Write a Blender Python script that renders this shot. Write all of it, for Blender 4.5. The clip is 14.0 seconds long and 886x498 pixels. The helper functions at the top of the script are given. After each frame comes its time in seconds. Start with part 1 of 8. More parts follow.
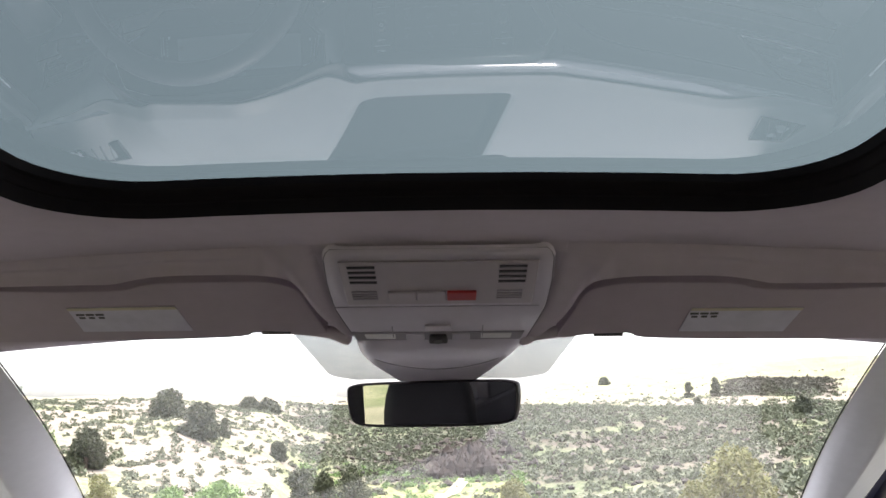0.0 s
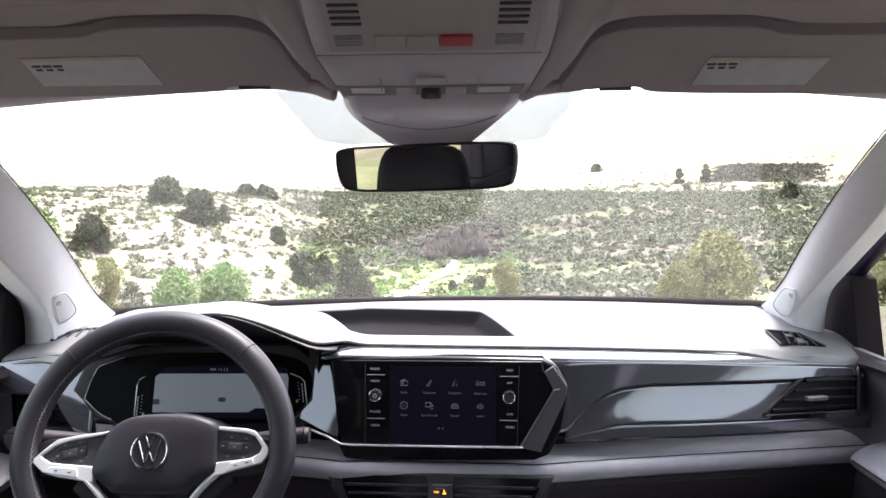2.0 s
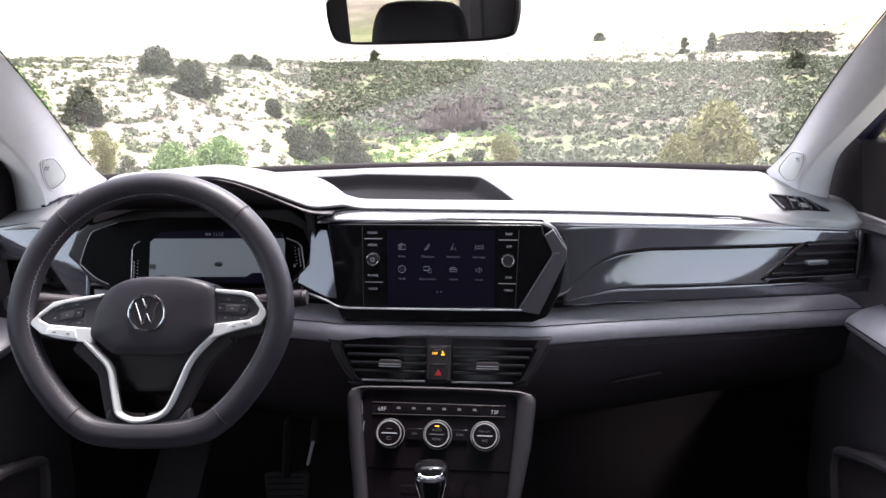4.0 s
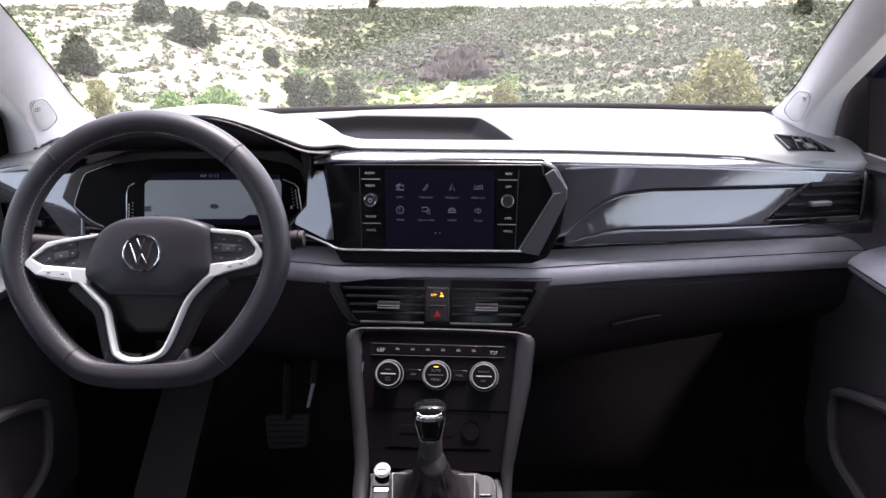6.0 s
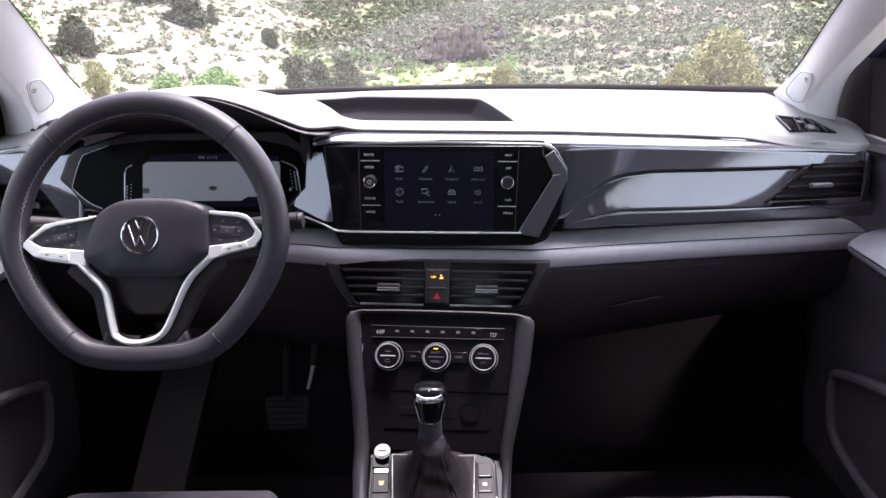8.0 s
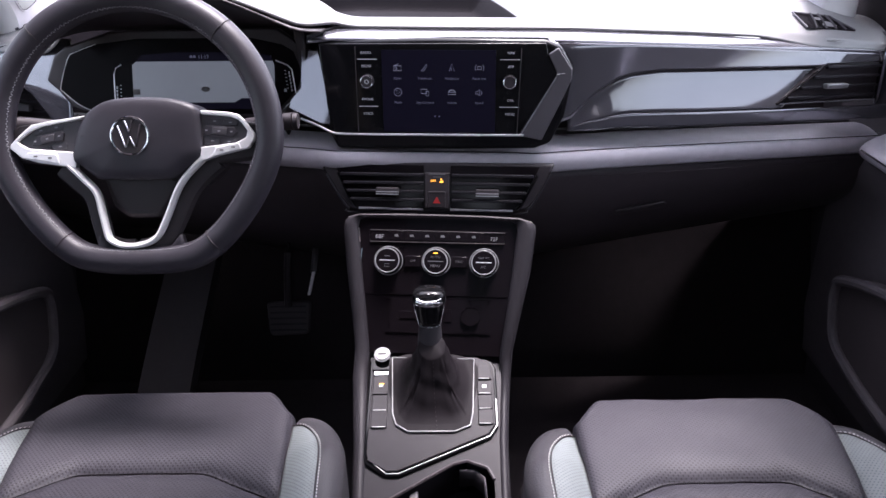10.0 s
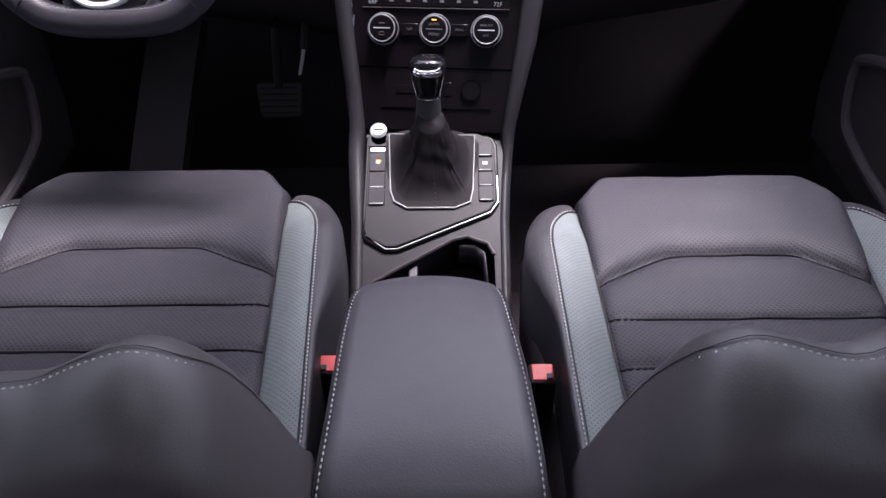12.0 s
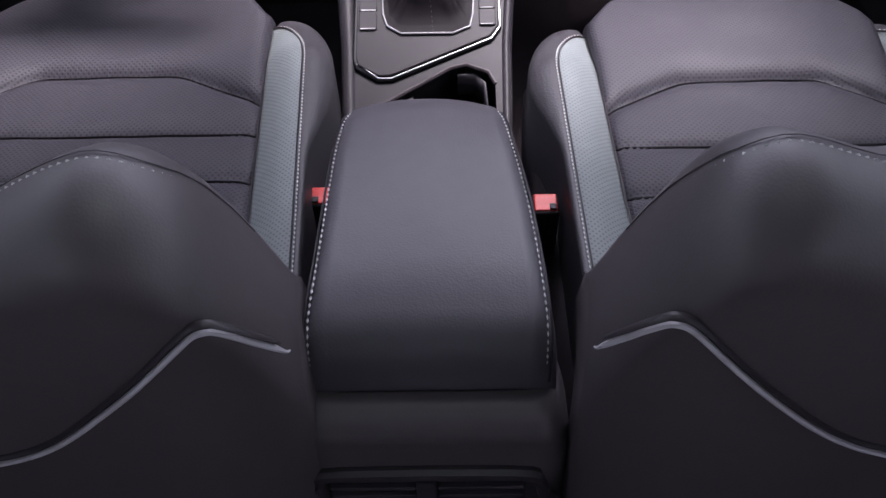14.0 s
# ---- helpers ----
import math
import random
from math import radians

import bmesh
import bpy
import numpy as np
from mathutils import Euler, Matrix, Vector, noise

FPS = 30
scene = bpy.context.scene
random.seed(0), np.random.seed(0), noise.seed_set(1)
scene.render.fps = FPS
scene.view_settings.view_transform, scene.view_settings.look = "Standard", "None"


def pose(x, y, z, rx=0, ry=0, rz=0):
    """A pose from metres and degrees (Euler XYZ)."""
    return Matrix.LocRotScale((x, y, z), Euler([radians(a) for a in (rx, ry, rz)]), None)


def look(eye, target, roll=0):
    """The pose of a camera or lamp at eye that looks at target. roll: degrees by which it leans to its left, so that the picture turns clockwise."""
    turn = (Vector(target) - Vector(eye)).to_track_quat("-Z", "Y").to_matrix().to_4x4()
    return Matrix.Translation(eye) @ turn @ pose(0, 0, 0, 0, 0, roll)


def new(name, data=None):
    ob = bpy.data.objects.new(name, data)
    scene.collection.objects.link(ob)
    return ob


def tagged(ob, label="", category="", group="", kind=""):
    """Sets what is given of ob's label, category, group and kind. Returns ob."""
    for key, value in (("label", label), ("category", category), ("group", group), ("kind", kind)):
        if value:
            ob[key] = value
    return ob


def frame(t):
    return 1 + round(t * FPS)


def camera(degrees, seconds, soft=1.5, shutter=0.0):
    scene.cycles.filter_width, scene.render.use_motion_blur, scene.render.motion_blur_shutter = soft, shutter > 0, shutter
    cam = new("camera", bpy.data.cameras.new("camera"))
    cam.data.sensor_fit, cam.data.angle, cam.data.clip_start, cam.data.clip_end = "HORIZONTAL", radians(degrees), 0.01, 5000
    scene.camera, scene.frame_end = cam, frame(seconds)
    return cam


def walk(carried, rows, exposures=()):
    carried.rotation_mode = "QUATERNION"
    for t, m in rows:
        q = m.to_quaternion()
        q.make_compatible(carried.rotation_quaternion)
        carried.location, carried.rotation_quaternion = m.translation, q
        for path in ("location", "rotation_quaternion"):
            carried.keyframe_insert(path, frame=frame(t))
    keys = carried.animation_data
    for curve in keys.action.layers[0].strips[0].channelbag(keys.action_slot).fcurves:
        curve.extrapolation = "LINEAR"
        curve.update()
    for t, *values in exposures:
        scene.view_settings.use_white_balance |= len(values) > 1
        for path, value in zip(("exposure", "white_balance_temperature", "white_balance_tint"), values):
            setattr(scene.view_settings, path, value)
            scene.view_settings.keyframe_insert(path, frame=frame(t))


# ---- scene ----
cam = camera(60.3, 14.0)

PATH = [  # seconds, eye, target, roll
    (0, (0.0170, -0.1170, 1.0260), (0.0010, 1.8460, 1.4120), -0.60),
    (0.5, (0.0170, -0.1030, 1.0200), (0.0010, 1.8820, 1.2660), -0.50),
    (1, (0.0160, -0.0830, 1.0140), (0.0030, 1.9150, 1.1080), -0.60),
    (1.5, (0.0160, -0.0710, 1.0070), (0.0070, 1.9290, 0.9720), -0.70),
    (2, (0.0170, -0.0580, 0.9980), (0.0100, 1.9350, 0.8320), -0.70),
    (2.5, (0.0170, -0.0500, 0.9930), (0.0100, 1.9320, 0.7280), -0.70),
    (3, (0.0160, -0.0420, 0.9870), (0.0100, 1.9260, 0.6320), -0.70),
    (3.5, (0.0160, -0.0360, 0.9820), (0.0110, 1.9190, 0.5580), -0.70),
    (4, (0.0170, -0.0310, 0.9770), (0.0100, 1.9080, 0.4860), -0.80),
    (4.2, (0.0160, -0.0290, 0.9750), (0.0100, 1.9050, 0.4640), -0.70),
    (4.75, (0.0174, -0.0258, 0.9685), (0.0096, 1.8953, 0.4149), -0.81),
    (5.3, (0.0185, -0.0233, 0.9636), (0.0094, 1.8878, 0.3776), -0.89),
    (5.9, (0.0194, -0.0213, 0.9597), (0.0091, 1.8820, 0.3481), -0.96),
    (6.5, (0.0200, -0.0200, 0.9570), (0.0090, 1.8780, 0.3280), -1.00),
    (7, (0.0190, -0.0200, 0.9580), (0.0100, 1.8740, 0.3150), -1.00),
    (7.6, (0.0191, -0.0188, 0.9577), (0.0097, 1.8714, 0.3046), -0.99),
    (8.2, (0.0192, -0.0176, 0.9574), (0.0094, 1.8688, 0.2942), -0.98),
    (8.6, (0.0193, -0.0159, 0.9570), (0.0090, 1.8652, 0.2796), -0.97),
    (9, (0.0196, -0.0127, 0.9562), (0.0082, 1.8581, 0.2516), -0.94),
    (9.3, (0.0200, -0.0080, 0.9550), (0.0070, 1.8480, 0.2110), -0.90),
    (9.5, (0.0210, -0.0080, 0.9490), (0.0070, 1.8360, 0.1740), -1.00),
    (10, (0.0260, -0.0030, 0.9390), (0.0000, 1.7970, 0.0670), -1.20),
    (10.5, (0.0280, 0.0060, 0.9290), (-0.0030, 1.7410, -0.0650), -1.30),
    (11, (0.0250, 0.0100, 0.9150), (-0.0030, 1.6700, -0.2010), -1.50),
    (11.5, (0.0220, 0.0160, 0.8960), (-0.0020, 1.6020, -0.3230), -1.30),
    (12, (0.0210, 0.0150, 0.8810), (-0.0020, 1.5380, -0.4160), -1.20),
    (12.5, (0.0210, 0.0160, 0.8710), (-0.0020, 1.4740, -0.4980), -1.30),
    (13, (0.0220, 0.0200, 0.8560), (-0.0020, 1.4140, -0.5780), -1.60),
    (13.5, (0.0230, 0.0230, 0.8420), (-0.0030, 1.3460, -0.6580), -1.70),
    (14, (0.0220, 0.0250, 0.8290), (-0.0050, 1.2840, -0.7240), -1.80),
]
walk(cam, [(t, look(e, g, r)) for t, e, g, r in PATH],
     exposures=[(0.0, 2.72, 6500, 14), (1.0, 2.86, 6495, 14.5), (2.0, 2.86, 6490, 15), (4.0, 2.88, 6470, 17), (9.5, 3.00, 6280, 24), (14.0, 2.76, 6170, 27)])

# ---- daylight ----
SUN_EL, SUN_AZ = radians(72), radians(40)   # azimuth clockwise from straight ahead
world = bpy.data.worlds.new("world")
scene.world = world
world.use_nodes = True
wn = world.node_tree
sky = wn.nodes.new("ShaderNodeTexSky")
sky.sky_type, sky.sun_disc = "NISHITA", False
sky.sun_elevation, sky.sun_rotation = SUN_EL, SUN_AZ
sky.dust_density, sky.ozone_density = 3.0, 1.0
wn.nodes["Background"].inputs["Strength"].default_value = 0.15
haze = wn.nodes.new("ShaderNodeHueSaturation")     # a hazy, nearly white sky
haze.inputs["Saturation"].default_value = 0.35
wn.links.new(sky.outputs[0], haze.inputs["Color"])
wn.links.new(haze.outputs[0], wn.nodes["Background"].inputs["Color"])
sun = new("sun", bpy.data.lights.new("sun", "SUN"))
sun.data.energy, sun.data.angle, sun.data.color = 1.0, radians(14.0), (1.0, 0.96, 0.90)
sun_way = Vector((math.sin(SUN_AZ) * math.cos(SUN_EL), math.cos(SUN_AZ) * math.cos(SUN_EL), math.sin(SUN_EL)))
sun.matrix_world = look(sun_way * 50, (0, 0, 0))

# ---- materials ----
from mathutils.bvhtree import BVHTree


def mat(name, color, rough=0.5, metal=0.0, vary=0.12, grain=60.0, bump=0.0, bump_scale=400.0, spec=0.5, coat=0.0,
        coords="Object", stain=3.0):
    """A plain surface with variation of tone and gloss at two scales and a fine relief."""
    m = bpy.data.materials.new(name)
    m.use_nodes = True
    nt = m.node_tree
    b = nt.nodes["Principled BSDF"]
    tc = nt.nodes.new("ShaderNodeTexCoord")
    n1, n2 = nt.nodes.new("ShaderNodeTexNoise"), nt.nodes.new("ShaderNodeTexNoise")
    n1.inputs["Scale"].default_value, n1.inputs["Detail"].default_value = grain, 4
    n2.inputs["Scale"].default_value, n2.inputs["Detail"].default_value = stain, 5
    for n in (n1, n2):
        nt.links.new(tc.outputs[coords], n.inputs["Vector"])
    add = nt.nodes.new("ShaderNodeMath")
    add.operation = "ADD"
    nt.links.new(n1.outputs[0], add.inputs[0])
    nt.links.new(n2.outputs[0], add.inputs[1])
    ramp = nt.nodes.new("ShaderNodeMapRange")
    ramp.inputs["From Min"].default_value, ramp.inputs["From Max"].default_value = 0.6, 1.4
    ramp.inputs["To Min"].default_value, ramp.inputs["To Max"].default_value = 1 - vary, 1 + vary
    nt.links.new(add.outputs[0], ramp.inputs["Value"])
    mul = nt.nodes.new("ShaderNodeMix")
    mul.data_type, mul.blend_type = "RGBA", "MULTIPLY"
    mul.inputs["Factor"].default_value = 1
    mul.inputs["A"].default_value = (*color, 1)
    nt.links.new(ramp.outputs[0], mul.inputs["B"])
    nt.links.new(mul.outputs["Result"], b.inputs["Base Color"])
    rr = nt.nodes.new("ShaderNodeMapRange")
    rr.inputs["From Min"].default_value, rr.inputs["From Max"].default_value = 0.3, 0.7
    rr.inputs["To Min"].default_value, rr.inputs["To Max"].default_value = max(0.02, rough - 0.06 * (rough > 0.1)), rough + 0.06 * (rough > 0.1)
    nt.links.new(n2.outputs[0], rr.inputs["Value"])
    nt.links.new(rr.outputs[0], b.inputs["Roughness"])
    b.inputs["Metallic"].default_value = metal
    b.inputs["Specular IOR Level"].default_value = spec
    b.inputs["Coat Weight"].default_value = coat
    b.inputs["Coat Roughness"].default_value = 0.04
    if bump:
        n3 = nt.nodes.new("ShaderNodeTexVoronoi")
        n3.inputs["Scale"].default_value = bump_scale
        nt.links.new(tc.outputs[coords], n3.inputs["Vector"])
        bp = nt.nodes.new("ShaderNodeBump")
        bp.inputs["Strength"].default_value, bp.inputs["Distance"].default_value = bump, 0.001
        nt.links.new(n3.outputs["Distance"], bp.inputs["Height"])
        nt.links.new(bp.outputs[0], b.inputs["Normal"])
    return m


def perforated(name, color, rough, pitch, hole=0.27, dark=0.25):
    """Leather with rows of small punched holes, in a staggered grid."""
    m = mat(name, color, rough + 0.06, bump=0.0, vary=0.10, grain=90, spec=0.35)
    nt = m.node_tree
    b = nt.nodes["Principled BSDF"]
    tc = [n for n in nt.nodes if n.type == "TEX_COORD"][0]
    mp = nt.nodes.new("ShaderNodeMapping")
    mp.inputs["Rotation"].default_value = (0, 0, radians(45))
    mp.inputs["Scale"].default_value = (1, 1, 0.0)
    nt.links.new(tc.outputs["Object"], mp.inputs["Vector"])
    v = nt.nodes.new("ShaderNodeTexVoronoi")
    v.voronoi_dimensions = "2D"
    v.inputs["Scale"].default_value, v.inputs["Randomness"].default_value = 1 / pitch, 0.0
    nt.links.new(mp.outputs[0], v.inputs["Vector"])
    r = nt.nodes.new("ShaderNodeMapRange")
    r.inputs["From Min"].default_value, r.inputs["From Max"].default_value = hole - 0.06, hole + 0.06
    r.inputs["To Min"].default_value, r.inputs["To Max"].default_value = dark, 1.0
    nt.links.new(v.outputs["Distance"], r.inputs["Value"])
    old = b.inputs["Base Color"].links[0].from_socket
    mul = nt.nodes.new("ShaderNodeMix")
    mul.data_type, mul.blend_type = "RGBA", "MULTIPLY"
    mul.inputs["Factor"].default_value = 1
    nt.links.new(old, mul.inputs["A"])
    nt.links.new(r.outputs[0], mul.inputs["B"])
    nt.links.new(mul.outputs["Result"], b.inputs["Base Color"])
    bp = nt.nodes.new("ShaderNodeBump")
    bp.inputs["Strength"].default_value, bp.inputs["Distance"].default_value = 0.5, 0.001
    nt.links.new(r.outputs[0], bp.inputs["Height"])
    nt.links.new(bp.outputs[0], b.inputs["Normal"])
    return m


def glass(name, tint, gloss_rough=0.0, base=0.07):
    """Clear or tinted sheet glass: see-through, with a mirror sheen that grows at grazing angles."""
    m = bpy.data.materials.new(name)
    m.use_nodes = True
    nt = m.node_tree
    nt.nodes.remove(nt.nodes["Principled BSDF"])
    tr, gl, mix, lw = (nt.nodes.new("ShaderNode" + k) for k in ("BsdfTransparent", "BsdfGlossy", "MixShader", "LayerWeight"))
    tr.inputs["Color"].default_value = (*tint, 1)
    gl.inputs["Roughness"].default_value = gloss_rough
    lw.inputs["Blend"].default_value = 0.5
    power, scale = nt.nodes.new("ShaderNodeMath"), nt.nodes.new("ShaderNodeMath")
    power.operation, scale.operation = "POWER", "MULTIPLY_ADD"
    power.inputs[1].default_value = 5.0
    scale.inputs[1].default_value, scale.inputs[2].default_value = 0.92, base
    nt.links.new(lw.outputs["Facing"], power.inputs[0])
    nt.links.new(power.outputs[0], scale.inputs[0])
    nt.links.new(scale.outputs[0], mix.inputs[0])
    nt.links.new(tr.outputs[0], mix.inputs[1])
    nt.links.new(gl.outputs[0], mix.inputs[2])
    nt.links.new(mix.outputs[0], nt.nodes["Material Output"].inputs[0])
    return m


def lit(name, color, strength, spec=0.5):
    """A lamp or a display that gives off light."""
    m = mat(name, color, 0.3, vary=0.03, spec=spec)
    b = m.node_tree.nodes["Principled BSDF"]
    b.inputs["Emission Color"].default_value = (*color, 1)
    b.inputs["Emission Strength"].default_value = strength
    return m


M_PAD = mat("soft dash plastic", (0.17, 0.168, 0.172), 0.40, bump=0.15, bump_scale=700, vary=0.06)
M_PADDARK = mat("dark grained plastic", (0.034, 0.029, 0.033), 0.52, bump=0.2, bump_scale=800, spec=0.35)
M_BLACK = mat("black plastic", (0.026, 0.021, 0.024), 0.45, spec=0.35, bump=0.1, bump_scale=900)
M_PIANO = mat("gloss black", (0.006, 0.006, 0.007), 0.07, spec=0.28, vary=0.05)
M_PANEL = mat("deep gloss black", (0.0065, 0.0050, 0.0065), 0.10, spec=0.12, vary=0.05)
M_LENS = mat("black display lens", (0.006, 0.005, 0.006), 0.16, spec=0.03, vary=0.05)
M_RAIL = mat("rail plastic", (0.023, 0.021, 0.025), 0.46, spec=0.18, bump=0.1, bump_scale=900, vary=0.08)
M_NECK = mat("lever neck plastic", (0.036, 0.034, 0.040), 0.5, bump=0.05, bump_scale=900)
M_BOOT = mat("boot leather", (0.013, 0.011, 0.013), 0.55, bump=0.10, bump_scale=900, vary=0.15, spec=0.07)
M_POD = mat("pod plastic", (0.060, 0.056, 0.064), 0.42, spec=0.4, bump=0.05, bump_scale=900)
M_MARK = mat("grey print", (0.26, 0.26, 0.28), 0.5)
M_FAINT = mat("faint print", (0.10, 0.10, 0.11), 0.5)
M_STEEL = mat("brushed button", (0.50, 0.50, 0.51), 0.4, metal=0.3)
M_TRIM = mat("grey gloss trim", (0.165, 0.163, 0.184), 0.07, metal=0.62, coat=1.0, vary=0.03, grain=900)
# trim grey darkened: the dark cabin's reflection is put into the colour
M_BEZEL = mat("trim grey with dark reflection", (0.105, 0.100, 0.112), 0.32, metal=0.35, vary=0.03)
M_LEDGE = mat("grey stitched dash leather", (0.55, 0.525, 0.575), 0.40, spec=0.6, bump=0.08, bump_scale=900)
M_CHROME = mat("chrome", (0.78, 0.78, 0.80), 0.10, metal=1.0, vary=0.03)
M_SILVER = mat("satin silver", (0.80, 0.80, 0.81), 0.34, metal=0.2, vary=0.05)
M_RING = mat("bright ring", (0.74, 0.74, 0.75), 0.25, metal=0.4, vary=0.03)
M_LEATHER = mat("dark smooth leather", (0.042, 0.040, 0.046), 0.42, bump=0.30, bump_scale=500, vary=0.10)
M_WHEEL = mat("wheel leather", (0.029, 0.0262, 0.034), 0.44, spec=0.4, bump=0.06, bump_scale=1100, vary=0.10)
M_PERF = perforated("perforated dark leather", (0.036, 0.0335, 0.043), 0.52, 0.0042, dark=0.45)
M_STRIPE = perforated("perforated light grey leather", (0.168, 0.190, 0.193), 0.5, 0.0040, hole=0.22, dark=0.55)
M_BACK = mat("backrest vinyl", (0.068, 0.057, 0.061), 0.50, bump=0.06, bump_scale=600, vary=0.08)
M_ARM = mat("armrest leather", (0.080, 0.072, 0.083), 0.46, bump=0.12, bump_scale=600, vary=0.08)
# M_PADDARK's plastic made lighter, in place of light on the dim lower dash
M_PADDARK_LIFT = mat("lightened dark grained plastic", (0.044, 0.036, 0.041), 0.55, bump=0.2, bump_scale=800, spec=0.35)
M_DOOR = mat("door plastic", (0.100, 0.089, 0.097), 0.6, bump=0.15, bump_scale=900, spec=0.35)
M_THREAD = mat("pale thread", (0.62, 0.61, 0.60), 0.7)
M_PIPING = mat("grey piping", (0.60, 0.58, 0.60), 0.5)
M_SATIN = mat("satin chrome ring", (0.42, 0.42, 0.44), 0.3, metal=0.5, vary=0.03)
M_DIALRING = mat("dial ring", (0.24, 0.24, 0.25), 0.35, metal=0.5, vary=0.03)
M_LINER = mat("headliner cloth", (0.54, 0.47, 0.525), 0.95, bump=0.15, bump_scale=1600, vary=0.05, spec=0.15)
M_VISOR = mat("visor vinyl", (0.47, 0.40, 0.45), 0.8, bump=0.10, bump_scale=1500, vary=0.05, spec=0.2)
M_CONSOLE = mat("pale grey plastic", (0.58, 0.525, 0.60), 0.32, bump=0.05, bump_scale=900, vary=0.05)
# console plastic darkened, so that the lid beside it reads as better lit
M_CONSOLE_DIM = mat("pale grey plastic toned for shade", (0.43, 0.375, 0.41), 0.5, bump=0.05, bump_scale=900, vary=0.05)
M_PILLAR = mat("pillar trim", (0.68, 0.67, 0.69), 0.5, bump=0.05, bump_scale=900, vary=0.05)
M_TWEETER = mat("tweeter cover", (0.50, 0.51, 0.50), 0.6, bump=0.1, bump_scale=1500, vary=0.04)
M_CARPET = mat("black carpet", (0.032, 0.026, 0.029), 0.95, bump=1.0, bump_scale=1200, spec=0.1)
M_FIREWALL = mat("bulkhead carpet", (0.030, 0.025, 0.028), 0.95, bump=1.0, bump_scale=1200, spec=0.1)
M_RUBBER = mat("black rubber", (0.014, 0.011, 0.012), 0.85, spec=0.12)
M_RED = mat("red plastic", (0.62, 0.040, 0.032), 0.35)
M_REDDARK = mat("red button", (0.42, 0.022, 0.022), 0.4)
M_LABEL = mat("paper label", (0.66, 0.63, 0.72), 0.6)
M_YELLOW = mat("yellow print", (0.60, 0.54, 0.42), 0.6)
M_INK = mat("dark print", (0.09, 0.085, 0.085), 0.6)
M_PRINT = mat("pale print", (0.55, 0.56, 0.58), 0.5)
M_NAVY = mat("navy frame paint", (0.008, 0.008, 0.022), 0.35, spec=0.3)
M_BLUE = mat("dark blue paint", (0.012, 0.016, 0.075), 0.2, coat=0.8)
M_MIRROR = mat("mirror glass", (0.90, 0.90, 0.90), 0.0, metal=1.0, vary=0.0)
M_WINDSHIELD = glass("windshield glass", (0.93, 0.95, 0.94), base=0.055)
M_SUNROOF = glass("tinted roof glass", (0.056, 0.070, 0.069), base=0.045)
M_PRIVACY = glass("privacy glass", (0.78, 0.78, 0.78))
M_SIDEGLASS = glass("side glass", (0.72, 0.76, 0.75))
M_LAMPBAND = mat("shaded lamp band and joint grey", (0.30, 0.27, 0.31), 0.45, bump=0.05, bump_scale=900)
M_LAMP = mat("lamp lens", (0.84, 0.81, 0.84), 0.25, vary=0.05)
M_CLUSTER = lit("display grey", (0.10, 0.115, 0.13), 0.12)
M_SCREEN = lit("display dark blue", (0.005, 0.0045, 0.010), 0.06, 0.06)
M_ICON = lit("display icons", (0.085, 0.09, 0.13), 0.07)
M_AMBER = lit("amber indicator", (1.0, 0.42, 0.04), 0.35)
M_DOT = mat("frit dots", (0.16, 0.20, 0.22), 0.6)



def lined_pad():
    """The dash top's plastic, with a darker rubber lining where the mesh says so."""
    m = mat("soft dash plastic with lining", (0.17, 0.168, 0.172), 0.40, bump=0.15, bump_scale=700, vary=0.06)
    nt = m.node_tree
    b = nt.nodes["Principled BSDF"]
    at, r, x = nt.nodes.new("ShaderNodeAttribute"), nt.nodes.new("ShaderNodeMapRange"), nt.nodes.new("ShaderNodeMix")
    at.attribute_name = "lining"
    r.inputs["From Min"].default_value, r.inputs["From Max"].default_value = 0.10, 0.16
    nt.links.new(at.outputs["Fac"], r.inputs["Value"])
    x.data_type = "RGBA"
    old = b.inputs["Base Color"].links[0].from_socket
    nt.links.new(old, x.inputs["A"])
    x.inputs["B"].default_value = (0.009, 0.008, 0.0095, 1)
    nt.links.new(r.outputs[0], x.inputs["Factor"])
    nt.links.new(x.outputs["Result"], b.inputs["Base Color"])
    old = b.inputs["Roughness"].links[0].from_socket
    y = nt.nodes.new("ShaderNodeMix")
    nt.links.new(r.outputs[0], y.inputs["Factor"])
    nt.links.new(old, y.inputs["A"])
    y.inputs["B"].default_value = 0.8
    nt.links.new(y.outputs["Result"], b.inputs["Roughness"])
    dull = nt.nodes.new("ShaderNodeMapRange")
    dull.inputs["To Min"].default_value, dull.inputs["To Max"].default_value = 0.5, 0.05
    nt.links.new(r.outputs[0], dull.inputs["Value"])
    nt.links.new(dull.outputs[0], b.inputs["Specular IOR Level"])
    return m


M_PADTRAY = lined_pad()

# ---- shape helpers ----


def thing(name, base, label, category, group="", kind=""):
    ob = new(name)
    ob.location = base
    ob.empty_display_size = 0.05
    return tagged(ob, label, category, group, kind)


